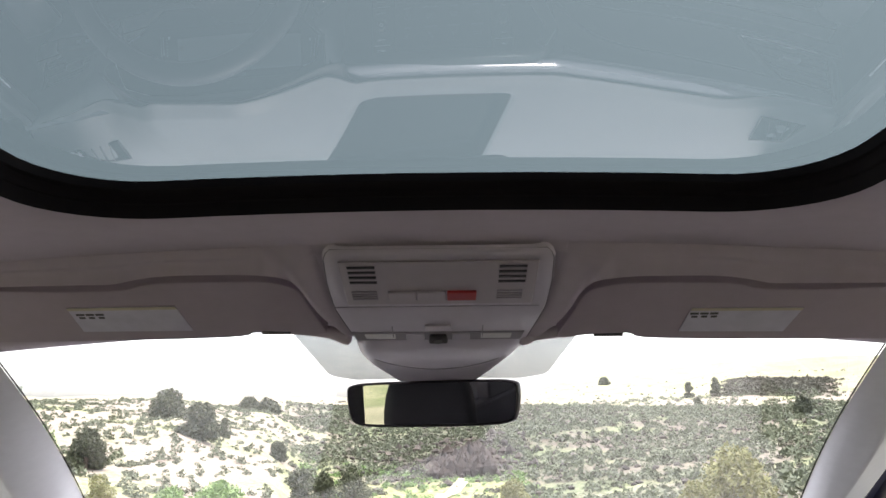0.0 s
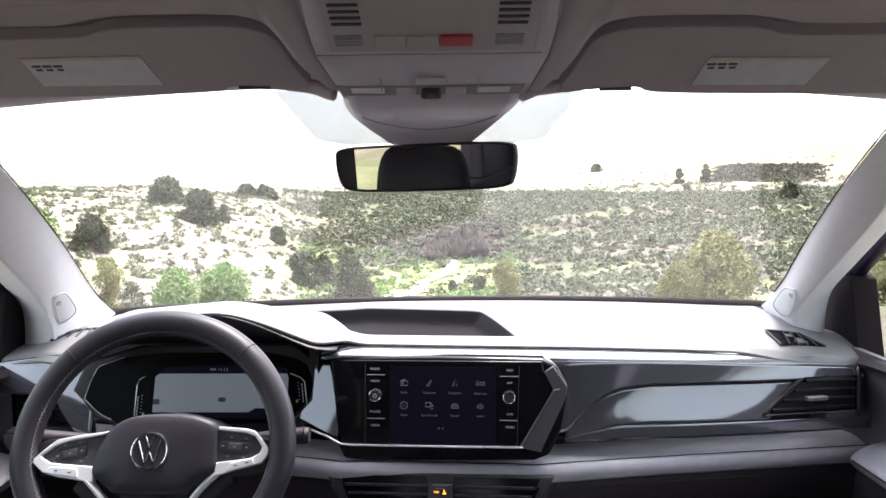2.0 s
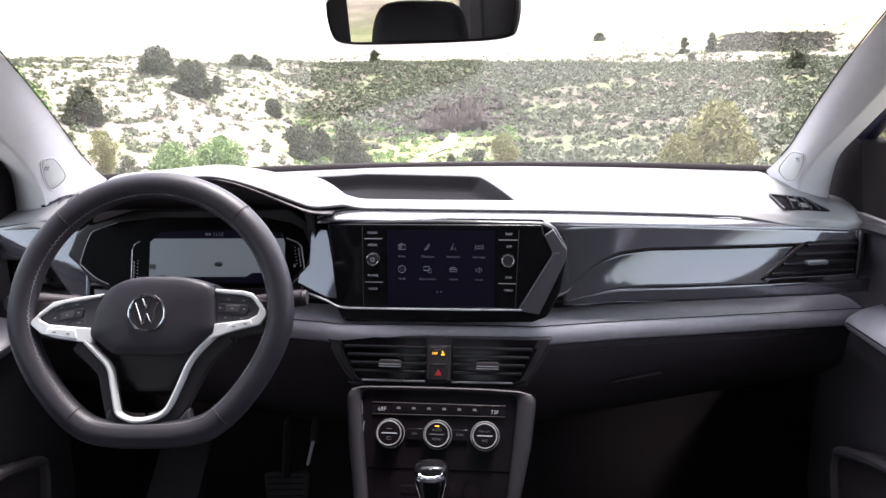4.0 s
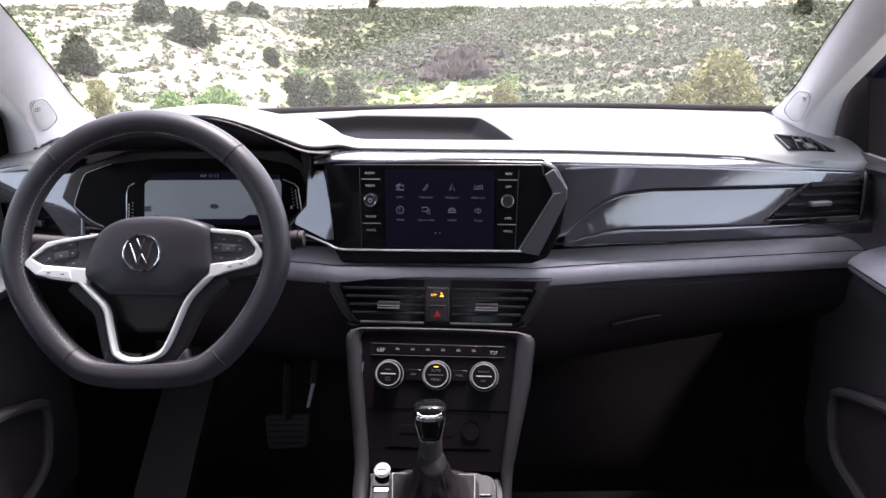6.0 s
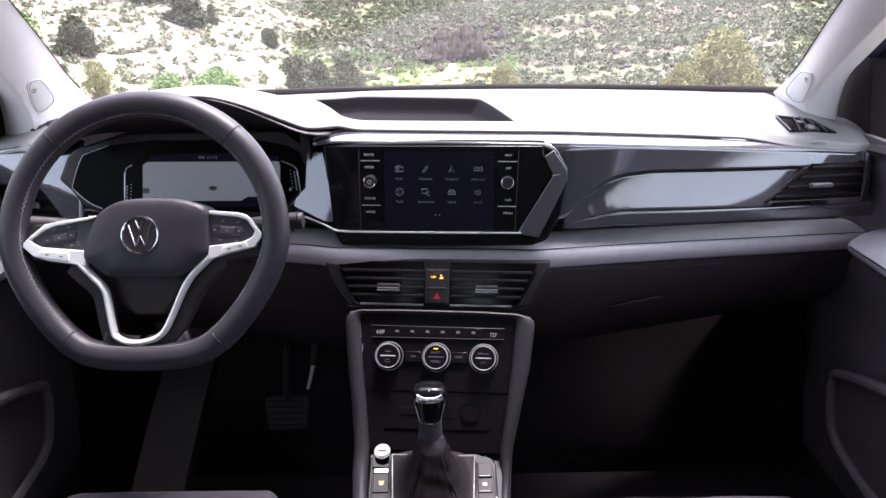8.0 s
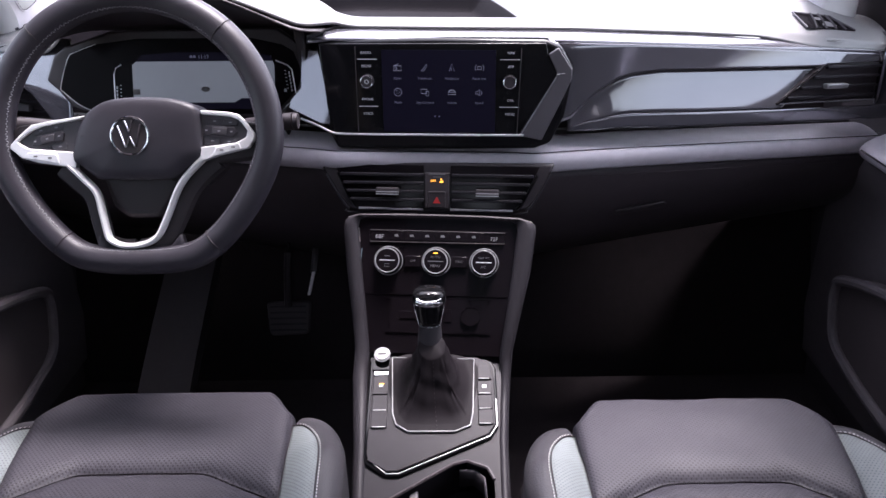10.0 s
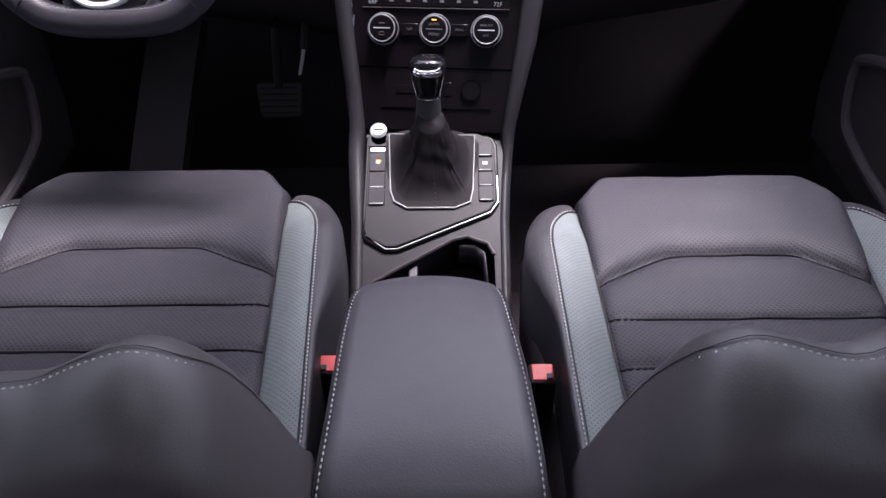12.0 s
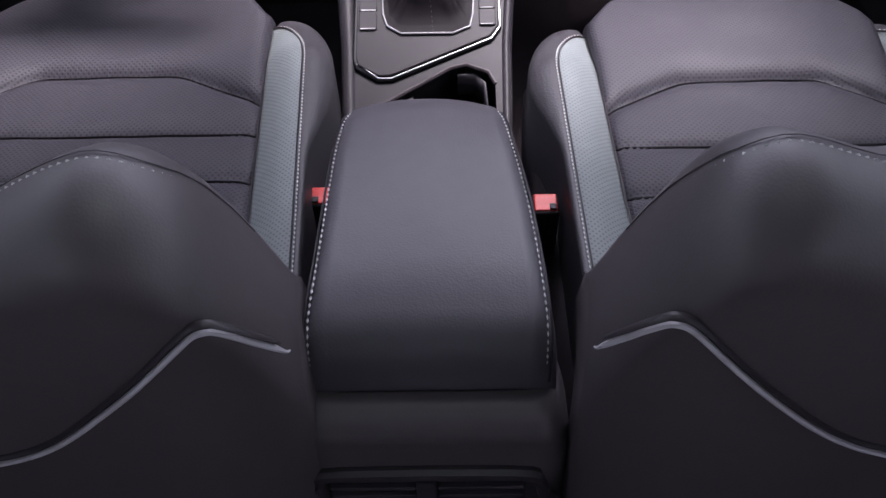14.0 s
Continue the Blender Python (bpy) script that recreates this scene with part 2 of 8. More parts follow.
def part(name, bm, material, parent=None, label="", smooth=True, bevel=0.0, thick=0.0, sub=0, seg=2, angle=35):
    """Links a bmesh as one mesh object, under a thing or a part when given."""
    me = bpy.data.meshes.new(name)
    bmesh.ops.recalc_face_normals(bm, faces=bm.faces)
    bm.to_mesh(me)
    bm.free()
    me.materials.append(material)
    if smooth:
        me.polygons.foreach_set("use_smooth", [True] * len(me.polygons))
        me.set_sharp_from_angle(angle=radians(angle))
    ob = new(name, me)
    if parent is not None:
        ob.parent = parent
        ob.matrix_parent_inverse = Matrix.Translation(-parent.location)
    if thick:
        md = ob.modifiers.new("thick", "SOLIDIFY")
        md.thickness, md.offset = thick, -1
    if bevel:
        md = ob.modifiers.new("bevel", "BEVEL")
        md.width, md.segments, md.limit_method, md.angle_limit = bevel, seg, "ANGLE", radians(30)
        md.harden_normals = False
    if sub:
        md = ob.modifiers.new("round", "SUBSURF")
        md.levels = md.render_levels = sub
    if label:
        ob["label"] = label
    return ob


def single(name, bm, material, label, category, group="", kind="", **kw):
    return tagged(part(name, bm, material, **kw), label, category, group, kind)


def box(lo, hi):
    bm = bmesh.new()
    bmesh.ops.create_cube(bm, size=1)
    for v in bm.verts:
        v.co = Vector([l + (c + 0.5) * (h - l) for c, l, h in zip(v.co, lo, hi)])
    return bm


def prism(outline, m, depth, taper=0.0):
    """A plate: an outline in the xy plane of m, depth thick below it (towards -z of m)."""
    bm = bmesh.new()
    c = Vector((sum(p[0] for p in outline) / len(outline), sum(p[1] for p in outline) / len(outline)))
    top = [bm.verts.new(m @ Vector((p[0], p[1], 0))) for p in outline]
    low = []
    for p in outline:
        q = Vector(p[:2])
        q += (q - c).normalized() * taper
        low.append(bm.verts.new(m @ Vector((q.x, q.y, -depth))))
    bm.faces.new(top)
    bm.faces.new(low[::-1])
    for i in range(len(top)):
        j = (i + 1) % len(top)
        bm.faces.new((top[i], low[i], low[j], top[j]))
    return bm


def loft(rings, closed=True, caps=True):
    bm = bmesh.new()
    rows = [[bm.verts.new(p) for p in ring] for ring in rings]
    n = len(rows[0])
    for a, b in zip(rows, rows[1:]):
        for i in range(n if closed else n - 1):
            j = (i + 1) % n
            bm.faces.new((a[i], a[j], b[j], b[i]))
    if closed and caps:
        bm.faces.new(rows[0][::-1])
        bm.faces.new(rows[-1])
    return bm


def surface(f, nu, nv, skirt=None):
    """A sheet f(u, v), u and v from 0 to 1; skirt: a shift of its closed underside."""
    bm = bmesh.new()
    g = [[bm.verts.new(f(i / nu, j / nv)) for j in range(nv + 1)] for i in range(nu + 1)]
    for i in range(nu):
        for j in range(nv):
            bm.faces.new((g[i][j], g[i + 1][j], g[i + 1][j + 1], g[i][j + 1]))
    if skirt:
        s = Vector(skirt)
        k = [[bm.verts.new(v.co + s) for v in row] for row in g]
        for i in range(nu):
            for j in range(nv):
                bm.faces.new((k[i][j], k[i][j + 1], k[i + 1][j + 1], k[i + 1][j]))
        rim = [(i, 0) for i in range(nu)] + [(nu, j) for j in range(nv)] + [(i, nv) for i in range(nu, 0, -1)] + [(0, j) for j in range(nv, 0, -1)]
        for a, b in zip(rim, rim[1:] + rim[:1]):
            bm.faces.new((g[a[0]][a[1]], k[a[0]][a[1]], k[b[0]][b[1]], g[b[0]][b[1]]))
    return bm


def spline(points, n=8, closed=False):
    """A smooth line through a few points."""
    P = [Vector(p) for p in points]
    out = []
    k = len(P)
    for i in range(k if closed else k - 1):
        if closed:
            a, b, c, d = P[i - 1], P[i], P[(i + 1) % k], P[(i + 2) % k]
        else:
            a, b, c, d = P[max(i - 1, 0)], P[i], P[i + 1], P[min(i + 2, k - 1)]
        for s in range(n):
            t = s / n
            out.append(0.5 * (2 * b + (c - a) * t + (2 * a - 5 * b + 4 * c - d) * t * t + (3 * b - a - 3 * c + d) * t ** 3))
    if not closed:
        out.append(P[-1])
    return out


def sweep(path, size, closed=False, normal=None, sides=8, shape=None):
    """A rod along a path. size: radius, a pair (width, height), or a function of 0..1 that gives one; normal: the height's side."""
    P = [Vector(p) for p in path]
    n = len(P)
    rings = []
    up = Vector(normal) if normal else None
    for i, p in enumerate(P):
        a, b = (P[i - 1], P[(i + 1) % n]) if closed else (P[max(i - 1, 0)], P[min(i + 1, n - 1)])
        d = (b - a).normalized()
        h = up if up else (Vector((0, 0, 1)) if abs(d.z) < 0.9 else Vector((0, 1, 0)))
        s = d.cross(h).normalized()
        w = s.cross(d).normalized()
        r = size(i / max(1, n - 1)) if callable(size) else size
        rx, rz = r if isinstance(r, tuple) else (r, r)
        if shape:
            rings.append([p + s * (x * rx) + w * (z * rz) for x, z in shape])
        else:
            rings.append([p + s * (math.cos(q) * rx) + w * (math.sin(q) * rz) for q in (2 * math.pi * k / sides for k in range(sides))])
    if closed:
        rings.append(rings[0])
        bm = loft(rings, True, False)
        bmesh.ops.remove_doubles(bm, verts=bm.verts, dist=1e-6)
        return bm
    return loft(rings)




def disc(m, r, depth, n=32, r2=None):
    """A short cylinder whose face is the xy plane of m."""
    o = [(r * math.cos(2 * math.pi * i / n), r * math.sin(2 * math.pi * i / n)) for i in range(n)]
    return prism(o, m, depth, (r2 - r) if r2 else 0.0)


def ring(m, r, w, n=40, h=None, sides=8):
    return sweep([m @ Vector((r * math.cos(2 * math.pi * i / n), r * math.sin(2 * math.pi * i / n), 0)) for i in range(n)],
                 (w, h or w), closed=True, normal=(m.to_3x3() @ Vector((0, 0, 1))), sides=sides)


def join(*bms):
    out = bmesh.new()
    for b in bms:
        me = bpy.data.meshes.new("tmp")
        b.to_mesh(me)
        b.free()
        out.from_mesh(me)
        bpy.data.meshes.remove(me)
    return out


def stitches(path, length=0.005, gap=0.0022, r=0.0006):
    """A row of thread stitches along a path."""
    P = [Vector(p) for p in path]
    bms, pos, d = [], 0.0, 0.0
    bm = bmesh.new()
    dist = [0.0]
    for a, b in zip(P, P[1:]):
        dist.append(dist[-1] + (b - a).length)

    def at(s):
        s = min(max(s, 0), dist[-1])
        k = max(i for i in range(len(dist)) if dist[i] <= s + 1e-9)
        if k >= len(P) - 1:
            return P[-1].copy()
        return P[k].lerp(P[k + 1], (s - dist[k]) / max(1e-9, dist[k + 1] - dist[k]))
    s = 0.0
    while s + length < dist[-1]:
        a, b = at(s), at(s + length)
        t = (b - a).normalized()
        u = t.cross(Vector((0.3, 0.2, 1))).normalized() * r
        w = t.cross(u).normalized() * r
        mid = (a + b) / 2
        ends = (bm.verts.new(a), bm.verts.new(b))
        q = [bm.verts.new(mid + x) for x in (u * 1.3, w * 1.3, -u * 1.3, -w * 1.3)]
        for i in range(4):
            bm.faces.new((ends[0], q[i], q[(i + 1) % 4]))
            bm.faces.new((ends[1], q[(i + 1) % 4], q[i]))
        s += length + gap
    return bm


def lettering(text, m, size, material, parent, name="lettering", align="CENTER"):
    """Raised letters in the built-in font, as a mesh, on the xy plane of m."""
    cu = bpy.data.curves.new(name, "FONT")
    cu.body, cu.size, cu.extrude, cu.align_x, cu.align_y, cu.resolution_u = text, size, 0.0002, align, "CENTER", 2
    tmp = bpy.data.objects.new("tmp", cu)
    scene.collection.objects.link(tmp)
    me = bpy.data.meshes.new_from_object(tmp.evaluated_get(bpy.context.evaluated_depsgraph_get()))
    bpy.data.objects.remove(tmp)
    bpy.data.curves.remove(cu)
    bm = bmesh.new()
    bm.from_mesh(me)
    bpy.data.meshes.remove(me)
    bm.transform(m)
    return part(name, bm, material, parent, smooth=False)


def plane_at(o, right, up):
    """A local frame: x along right, y along up, z towards the viewer."""
    x = Vector(right).normalized()
    z = x.cross(Vector(up)).normalized()
    y = z.cross(x)
    m = Matrix((x, y, z)).transposed().to_4x4()
    return Matrix.Translation(o) @ m


def lerp(a, b, t):
    return a + (b - a) * t


def table(x, rows):
    """Linear reading of a short table of pairs."""
    if x <= rows[0][0]:
        return rows[0][1]
    for (a, p), (b, q) in zip(rows, rows[1:]):
        if x <= b:
            return lerp(p, q, (x - a) / (b - a))
    return rows[-1][1]


def smooth(x, a, b):
    t = min(1, max(0, (x - a) / (b - a)))
    return t * t * (3 - 2 * t)

# ---- the land outside ----
LAND_D = (0, 6, 25, 45, 70, 100, 140, 190, 260, 400, 700, 1500, 4000)
LAND = {  # heights along rays from the car, by bearing in degrees
    -180: (-.5, -.5, -.6, -.7, -.8, -1, -1, -1, -1, -1, 0, 6, 10),
    -60: (-.5, -.5, -1.2, -1.5, -1, 0, 1, 1, 0, -2, 0, 8, 10),
    -40: (-.5, -.5, -2.0, -3.5, -3, -1.5, 0.5, 1, 0, -4, -2, 8, 10),
    -30: (-.5, -.5, -3.0, -5.4, -5.0, -3.2, -.2, 1, 0, -6, -5, 10, 12),
    -20: (-.5, -.5, -3.6, -6.4, -6.5, -4.6, -1.0, .8, .5, -6, -6, 13, 15),
    -14: (-.5, -.5, -3.8, -7, -8.5, -7.5, -4.5, -1.5, .3, -4, -6, 9, 12),
    -10: (-.5, -.5, -3.8, -7, -10, -11.5, -10, -6, -2.5, -.5, -3, 6, 10),
    -5: (-.5, -.5, -3.8, -7, -10, -12.3, -11.8, -9.5, -3, .7, -2, 3, 5),
    0: (-.5, -.5, -3.8, -7, -10, -12.4, -11.5, -8, -2.5, -.5, 1, 3, 4),
    4: (-.5, -.5, -3.8, -7, -10, -12.4, -10, -5.5, -2.2, -.8, 6, 6, 4),
    10: (-.5, -.5, -3.8, -7, -9.8, -11.5, -8.5, -4.5, -2.2, 0, 18, 12, 10),
    16: (-.5, -.5, -3.7, -6.8, -9.2, -10, -7.5, -4.5, -2.4, 1.5, 25, 15, 10),
    21: (-.5, -.5, -3.6, -6.5, -8.4, -8.5, -6.5, -4.2, -2.6, 8, 29, 18, 10),
    26: (-.5, -.5, -3.5, -6.2, -7.8, -7.5, -5.5, -3.5, -2.2, 8, 32, 20, 10),
    40: (-.5, -.5, -2.5, -4, -4, -3, -1, 2, 4, 9, 30, 20, 10),
    70: (-.5, -.5, -1.2, -1.5, -1, 0, 1, 2, 3, 6, 14, 14, 10),
    180: (-.5, -.5, -.6, -.7, -.8, -1, -1, -1, -1, -1, 0, 6, 10),
}
_az = sorted(LAND)


def land(x, y):
    """Height of the ground, without its fine unevenness."""
    d, a = math.hypot(x, y), math.degrees(math.atan2(x, y))
    k = max(i for i in range(len(_az) - 1) if _az[i] <= a + 1e-9)
    t = (a - _az[k]) / (_az[k + 1] - _az[k])
    t = t * t * (3 - 2 * t)
    f = [lerp(p, q, t) for p, q in zip(LAND[_az[k]], LAND[_az[k + 1]])]
    i = max(j for j in range(len(LAND_D) - 1) if LAND_D[j] <= min(d, 3999))
    s = (min(d, 4000) - LAND_D[i]) / (LAND_D[i + 1] - LAND_D[i])
    s = s + 0.35 * (s * s * (3 - 2 * s) - s)
    return lerp(f[i], f[i + 1], s)


def ground_z(x, y):
    d = math.hypot(x, y)
    w = min(1.0, max(0.0, (d - 8) / 40))
    z = land(x, y) + w * (0.9 * noise.noise((x / 22, y / 22, 0.3)) + 0.35 * noise.noise((x / 6, y / 6, 4.1)))
    return z + min(6, d / 130) * w * noise.noise((x / 60, y / 60, 8.0))


def bearing(a, d):
    return d * math.sin(radians(a)), d * math.cos(radians(a))


def rocky(x, y):
    """How stony the ground is: the far side of the valley is dark basalt scree, the near hill is pale sand."""
    d, a = math.hypot(x, y), math.degrees(math.atan2(x, y))
    rim = (330 - 85 * smooth(a, 0, 6)) * (1 + 0.10 * noise.noise((a / 3, 0, 0)))
    far = smooth(d, 105, 135) * (1 - smooth(d, rim - 12, rim + 8)) * smooth(a + 4 * noise.noise((x / 25, y / 25, 7)), -13, -7)
    far = max(far, 0.95 * smooth(d, 55, 80) * (1 - smooth(d, rim - 12, rim + 8)) * smooth(a, 2, 8))
    knoll = smooth(a + noise.noise((0, d / 30, 3)), 18.5, 20.5) * (1 - smooth(a, 25, 27)) * smooth(d, 300, 330) * (1 - smooth(d, 400, 430))
    return max(far * (1 - 0.35 * smooth(a, 6, 12)), knoll) * (0.92 + 0.45 * noise.noise((x / 14, y / 14, 2)))


def grassy(x, y):
    """How green the ground is: the valley floor is spring meadow."""
    d, a = math.hypot(x, y), math.degrees(math.atan2(x, y))
    mesa = 0.38 * smooth(a, 3, 9) * smooth(d, 310, 420) * (0.75 + 0.5 * noise.noise((x / 30, y / 30, 9)))
    return mesa + 0.9 * smooth(a, -12, -7) * (1 - smooth(a, 3, 8)) * smooth(d, 60, 80) * (1 - smooth(d, 115, 140)) * (0.8 + 0.5 * noise.noise((x / 10, y / 10, 5)))


def ground_mat():
    m = bpy.data.materials.new("desert ground")
    m.use_nodes = True
    nt = m.node_tree
    b = nt.nodes["Principled BSDF"]
    b.inputs["Roughness"].default_value = 0.95
    b.inputs["Specular IOR Level"].default_value = 0.15
    tc = nt.nodes.new("ShaderNodeTexCoord")
    big, fine, at = nt.nodes.new("ShaderNodeTexNoise"), nt.nodes.new("ShaderNodeTexNoise"), nt.nodes.new("ShaderNodeAttribute")
    big.inputs["Scale"].default_value, big.inputs["Detail"].default_value = 0.06, 6
    fine.inputs["Scale"].default_value, fine.inputs["Detail"].default_value = 1.3, 6
    for n in (big, fine):
        nt.links.new(tc.outputs["Object"], n.inputs["Vector"])
    at.attribute_name = "stony"

    def mix(fac, a, c):
        x = nt.nodes.new("ShaderNodeMix")
        x.data_type = "RGBA"
        nt.links.new(fac, x.inputs["Factor"])
        for key, v in (("A", a), ("B", c)):
            if isinstance(v, tuple):
                x.inputs[key].default_value = (*v, 1)
            else:
                nt.links.new(v, x.inputs[key])
        return x.outputs["Result"]

    def step(src, lo, hi):
        r = nt.nodes.new("ShaderNodeMapRange")
        r.inputs["From Min"].default_value, r.inputs["From Max"].default_value = lo, hi
        nt.links.new(src, r.inputs["Value"])
        return r.outputs[0]
    sand = mix(step(fine.outputs[0], 0.40, 0.62), (0.180, 0.150, 0.118), (0.258, 0.218, 0.176))
    grass = mix(step(fine.outputs[0], 0.40, 0.6), (0.15, 0.17, 0.075), (0.25, 0.245, 0.135))
    soil = mix(step(big.outputs[0], 0.50, 0.62), sand, grass)
    meadow = mix(step(fine.outputs[0], 0.40, 0.6), (0.17, 0.20, 0.055), (0.34, 0.33, 0.13))
    gr = nt.nodes.new("ShaderNodeAttribute")
    gr.attribute_name = "grassy"
    soil = mix(gr.outputs["Fac"], soil, meadow)
    scree = mix(step(fine.outputs[0], 0.42, 0.6), (0.055, 0.045, 0.037), (0.105, 0.088, 0.070))
    verdure = mix(step(fine.outputs[0], 0.42, 0.6), (0.072, 0.085, 0.048), (0.135, 0.152, 0.088))
    scree = mix(step(big.outputs[0], 0.44, 0.58), scree, verdure)
    nt.links.new(mix(at.outputs["Fac"], soil, scree), b.inputs["Base Color"])
    bp = nt.nodes.new("ShaderNodeBump")
    bp.inputs["Strength"].default_value, bp.inputs["Distance"].default_value = 0.6, 0.3
    nt.links.new(fine.outputs[0], bp.inputs["Height"])
    nt.links.new(bp.outputs[0], b.inputs["Normal"])
    return m


def leaf_mat(name, a, c):
    m = bpy.data.materials.new(name)
    m.use_nodes = True
    nt = m.node_tree
    b = nt.nodes["Principled BSDF"]
    b.inputs["Roughness"].default_value = 0.75
    b.inputs["Specular IOR Level"].default_value = 0.2
    g = nt.nodes.new("ShaderNodeNewGeometry")
    x = nt.nodes.new("ShaderNodeMix")
    x.data_type = "RGBA"
    x.inputs["A"].default_value, x.inputs["B"].default_value = (*a, 1), (*c, 1)
    nt.links.new(g.outputs["Random Per Island"], x.inputs["Factor"])
    nt.links.new(x.outputs["Result"], b.inputs["Base Color"])
    return m


M_GROUND = ground_mat()
M_JUNIPER = leaf_mat("juniper leaves", (0.050, 0.056, 0.034), (0.100, 0.106, 0.062))
M_BRUSH = leaf_mat("brown brush", (0.060, 0.055, 0.042), (0.125, 0.118, 0.086))
M_COTTON = leaf_mat("fresh green leaves", (0.13, 0.20, 0.075), (0.20, 0.28, 0.105))
M_OLIVE = leaf_mat("olive leaves", (0.15, 0.15, 0.058), (0.21, 0.205, 0.085))
M_SAGE = leaf_mat("sage leaves", (0.090, 0.100, 0.066), (0.165, 0.176, 0.116))
M_BARK = mat("bark", (0.12, 0.09, 0.065), 0.9, grain=12, vary=0.3, bump=0.5, bump_scale=30)
M_ROCK = leaf_mat("basalt", (0.030, 0.025, 0.021), (0.075, 0.060, 0.048))
M_CLIFF = leaf_mat("brown cliff rock", (0.019, 0.014, 0.0115), (0.046, 0.033, 0.026))
M_DIRT = mat("dirt road", (0.55, 0.47, 0.35), 0.95, grain=2, vary=0.15, stain=0.3)


def build_ground():
    az = [-180 + 6 * i for i in range(22)] + [-48 + 0.6 * i for i in range(161)] + [54 + 6 * i for i in range(21)]
    dist = [0.0] + [2.5 * 1.045 ** i for i in range(167)]
    dist = [d for d in dist if d < 3900] + [3990.0]
    verts, faces, stony = [], [], []
    n = len(az)
    for d in dist:
        for a in az:
            x, y = bearing(a, max(d, 0.01))
            verts.append((x, y, ground_z(x, y)))
            stony.append(max(0, rocky(x, y)))
    for i in range(len(dist) - 1):
        for j in range(n):
            k = (j + 1) % n
            faces.append((i * n + j, i * n + k, (i + 1) * n + k, (i + 1) * n + j))
    me = bpy.data.meshes.new("ground")
    me.from_pydata(verts, [], faces)
    at = me.attributes.new("stony", "FLOAT", "POINT")
    at.data.foreach_set("value", stony)
    at = me.attributes.new("grassy", "FLOAT", "POINT")
    at.data.foreach_set("value", [max(0, grassy(v[0], v[1])) for v in verts])
    me.materials.append(M_GROUND)
    me.polygons.foreach_set("use_smooth", [True] * len(me.polygons))
    return tagged(new("ground", me), "pale sandy desert valley with dark scree slopes", "ground", kind="structure")


build_ground()


def build_road():
    pts = spline([(*bearing(a, d), 0) for a, d in ((-3.4, 78), (-2.6, 86), (-1.4, 94), (-1.9, 103), (0.2, 113), (0.6, 126), (-1.6, 140))], 12)
    bm = bmesh.new()
    rows = []
    for i, p in enumerate(pts):
        d = (pts[min(i + 1, len(pts) - 1)] - pts[max(i - 1, 0)]).normalized()
        s = Vector((d.y, -d.x, 0))
        w = 0.9 + 0.15 * noise.noise((i * 0.4, 0, 0))
        row = []
        for k in (-1, -0.5, 0, 0.5, 1):
            q = p + s * w * k
            row.append(bm.verts.new((q.x, q.y, ground_z(q.x, q.y) + 0.30 - 0.10 * abs(k))))
        rows.append(row)
    for a, b in zip(rows, rows[1:]):
        for k in range(4):
            bm.faces.new((a[k], a[k + 1], b[k + 1], b[k]))
    single("road", bm, M_DIRT, "narrow pale dirt track winding down the valley", "track", kind="structure")


build_road()


def leaf_cloud(rng, lobes, count, size):
    """Small leaf triangles scattered through rounded lobes, denser towards their skins."""
    lobes = np.array(lobes)
    pick = rng.choice(len(lobes), count, p=lobes[:, 3] ** 2 / (lobes[:, 3] ** 2).sum())
    way = rng.normal(size=(count, 3))
    way /= np.linalg.norm(way, axis=1)[:, None]
    c = lobes[pick, :3] + way * (lobes[pick, 3] * rng.uniform(0.55, 1.08, count))[:, None] * np.array((1, 1, 0.9))
    a, b = rng.normal(size=(count, 3)), rng.normal(size=(count, 3))
    a /= np.linalg.norm(a, axis=1)[:, None]
    b /= np.linalg.norm(b, axis=1)[:, None]
    s = (size * rng.uniform(0.6, 1.4, count))[:, None]
    v = np.stack([c - a * s, c + a * s * 0.6 + b * s * 0.5, c + a * s * 0.4 - b * s * 0.9], axis=1).reshape(-1, 3)
    return v


def mesh_of(name, verts, faces, material):
    me = bpy.data.meshes.new(name)
    me.from_pydata([tuple(v) for v in verts], [], faces)
    me.materials.append(material)
    return me


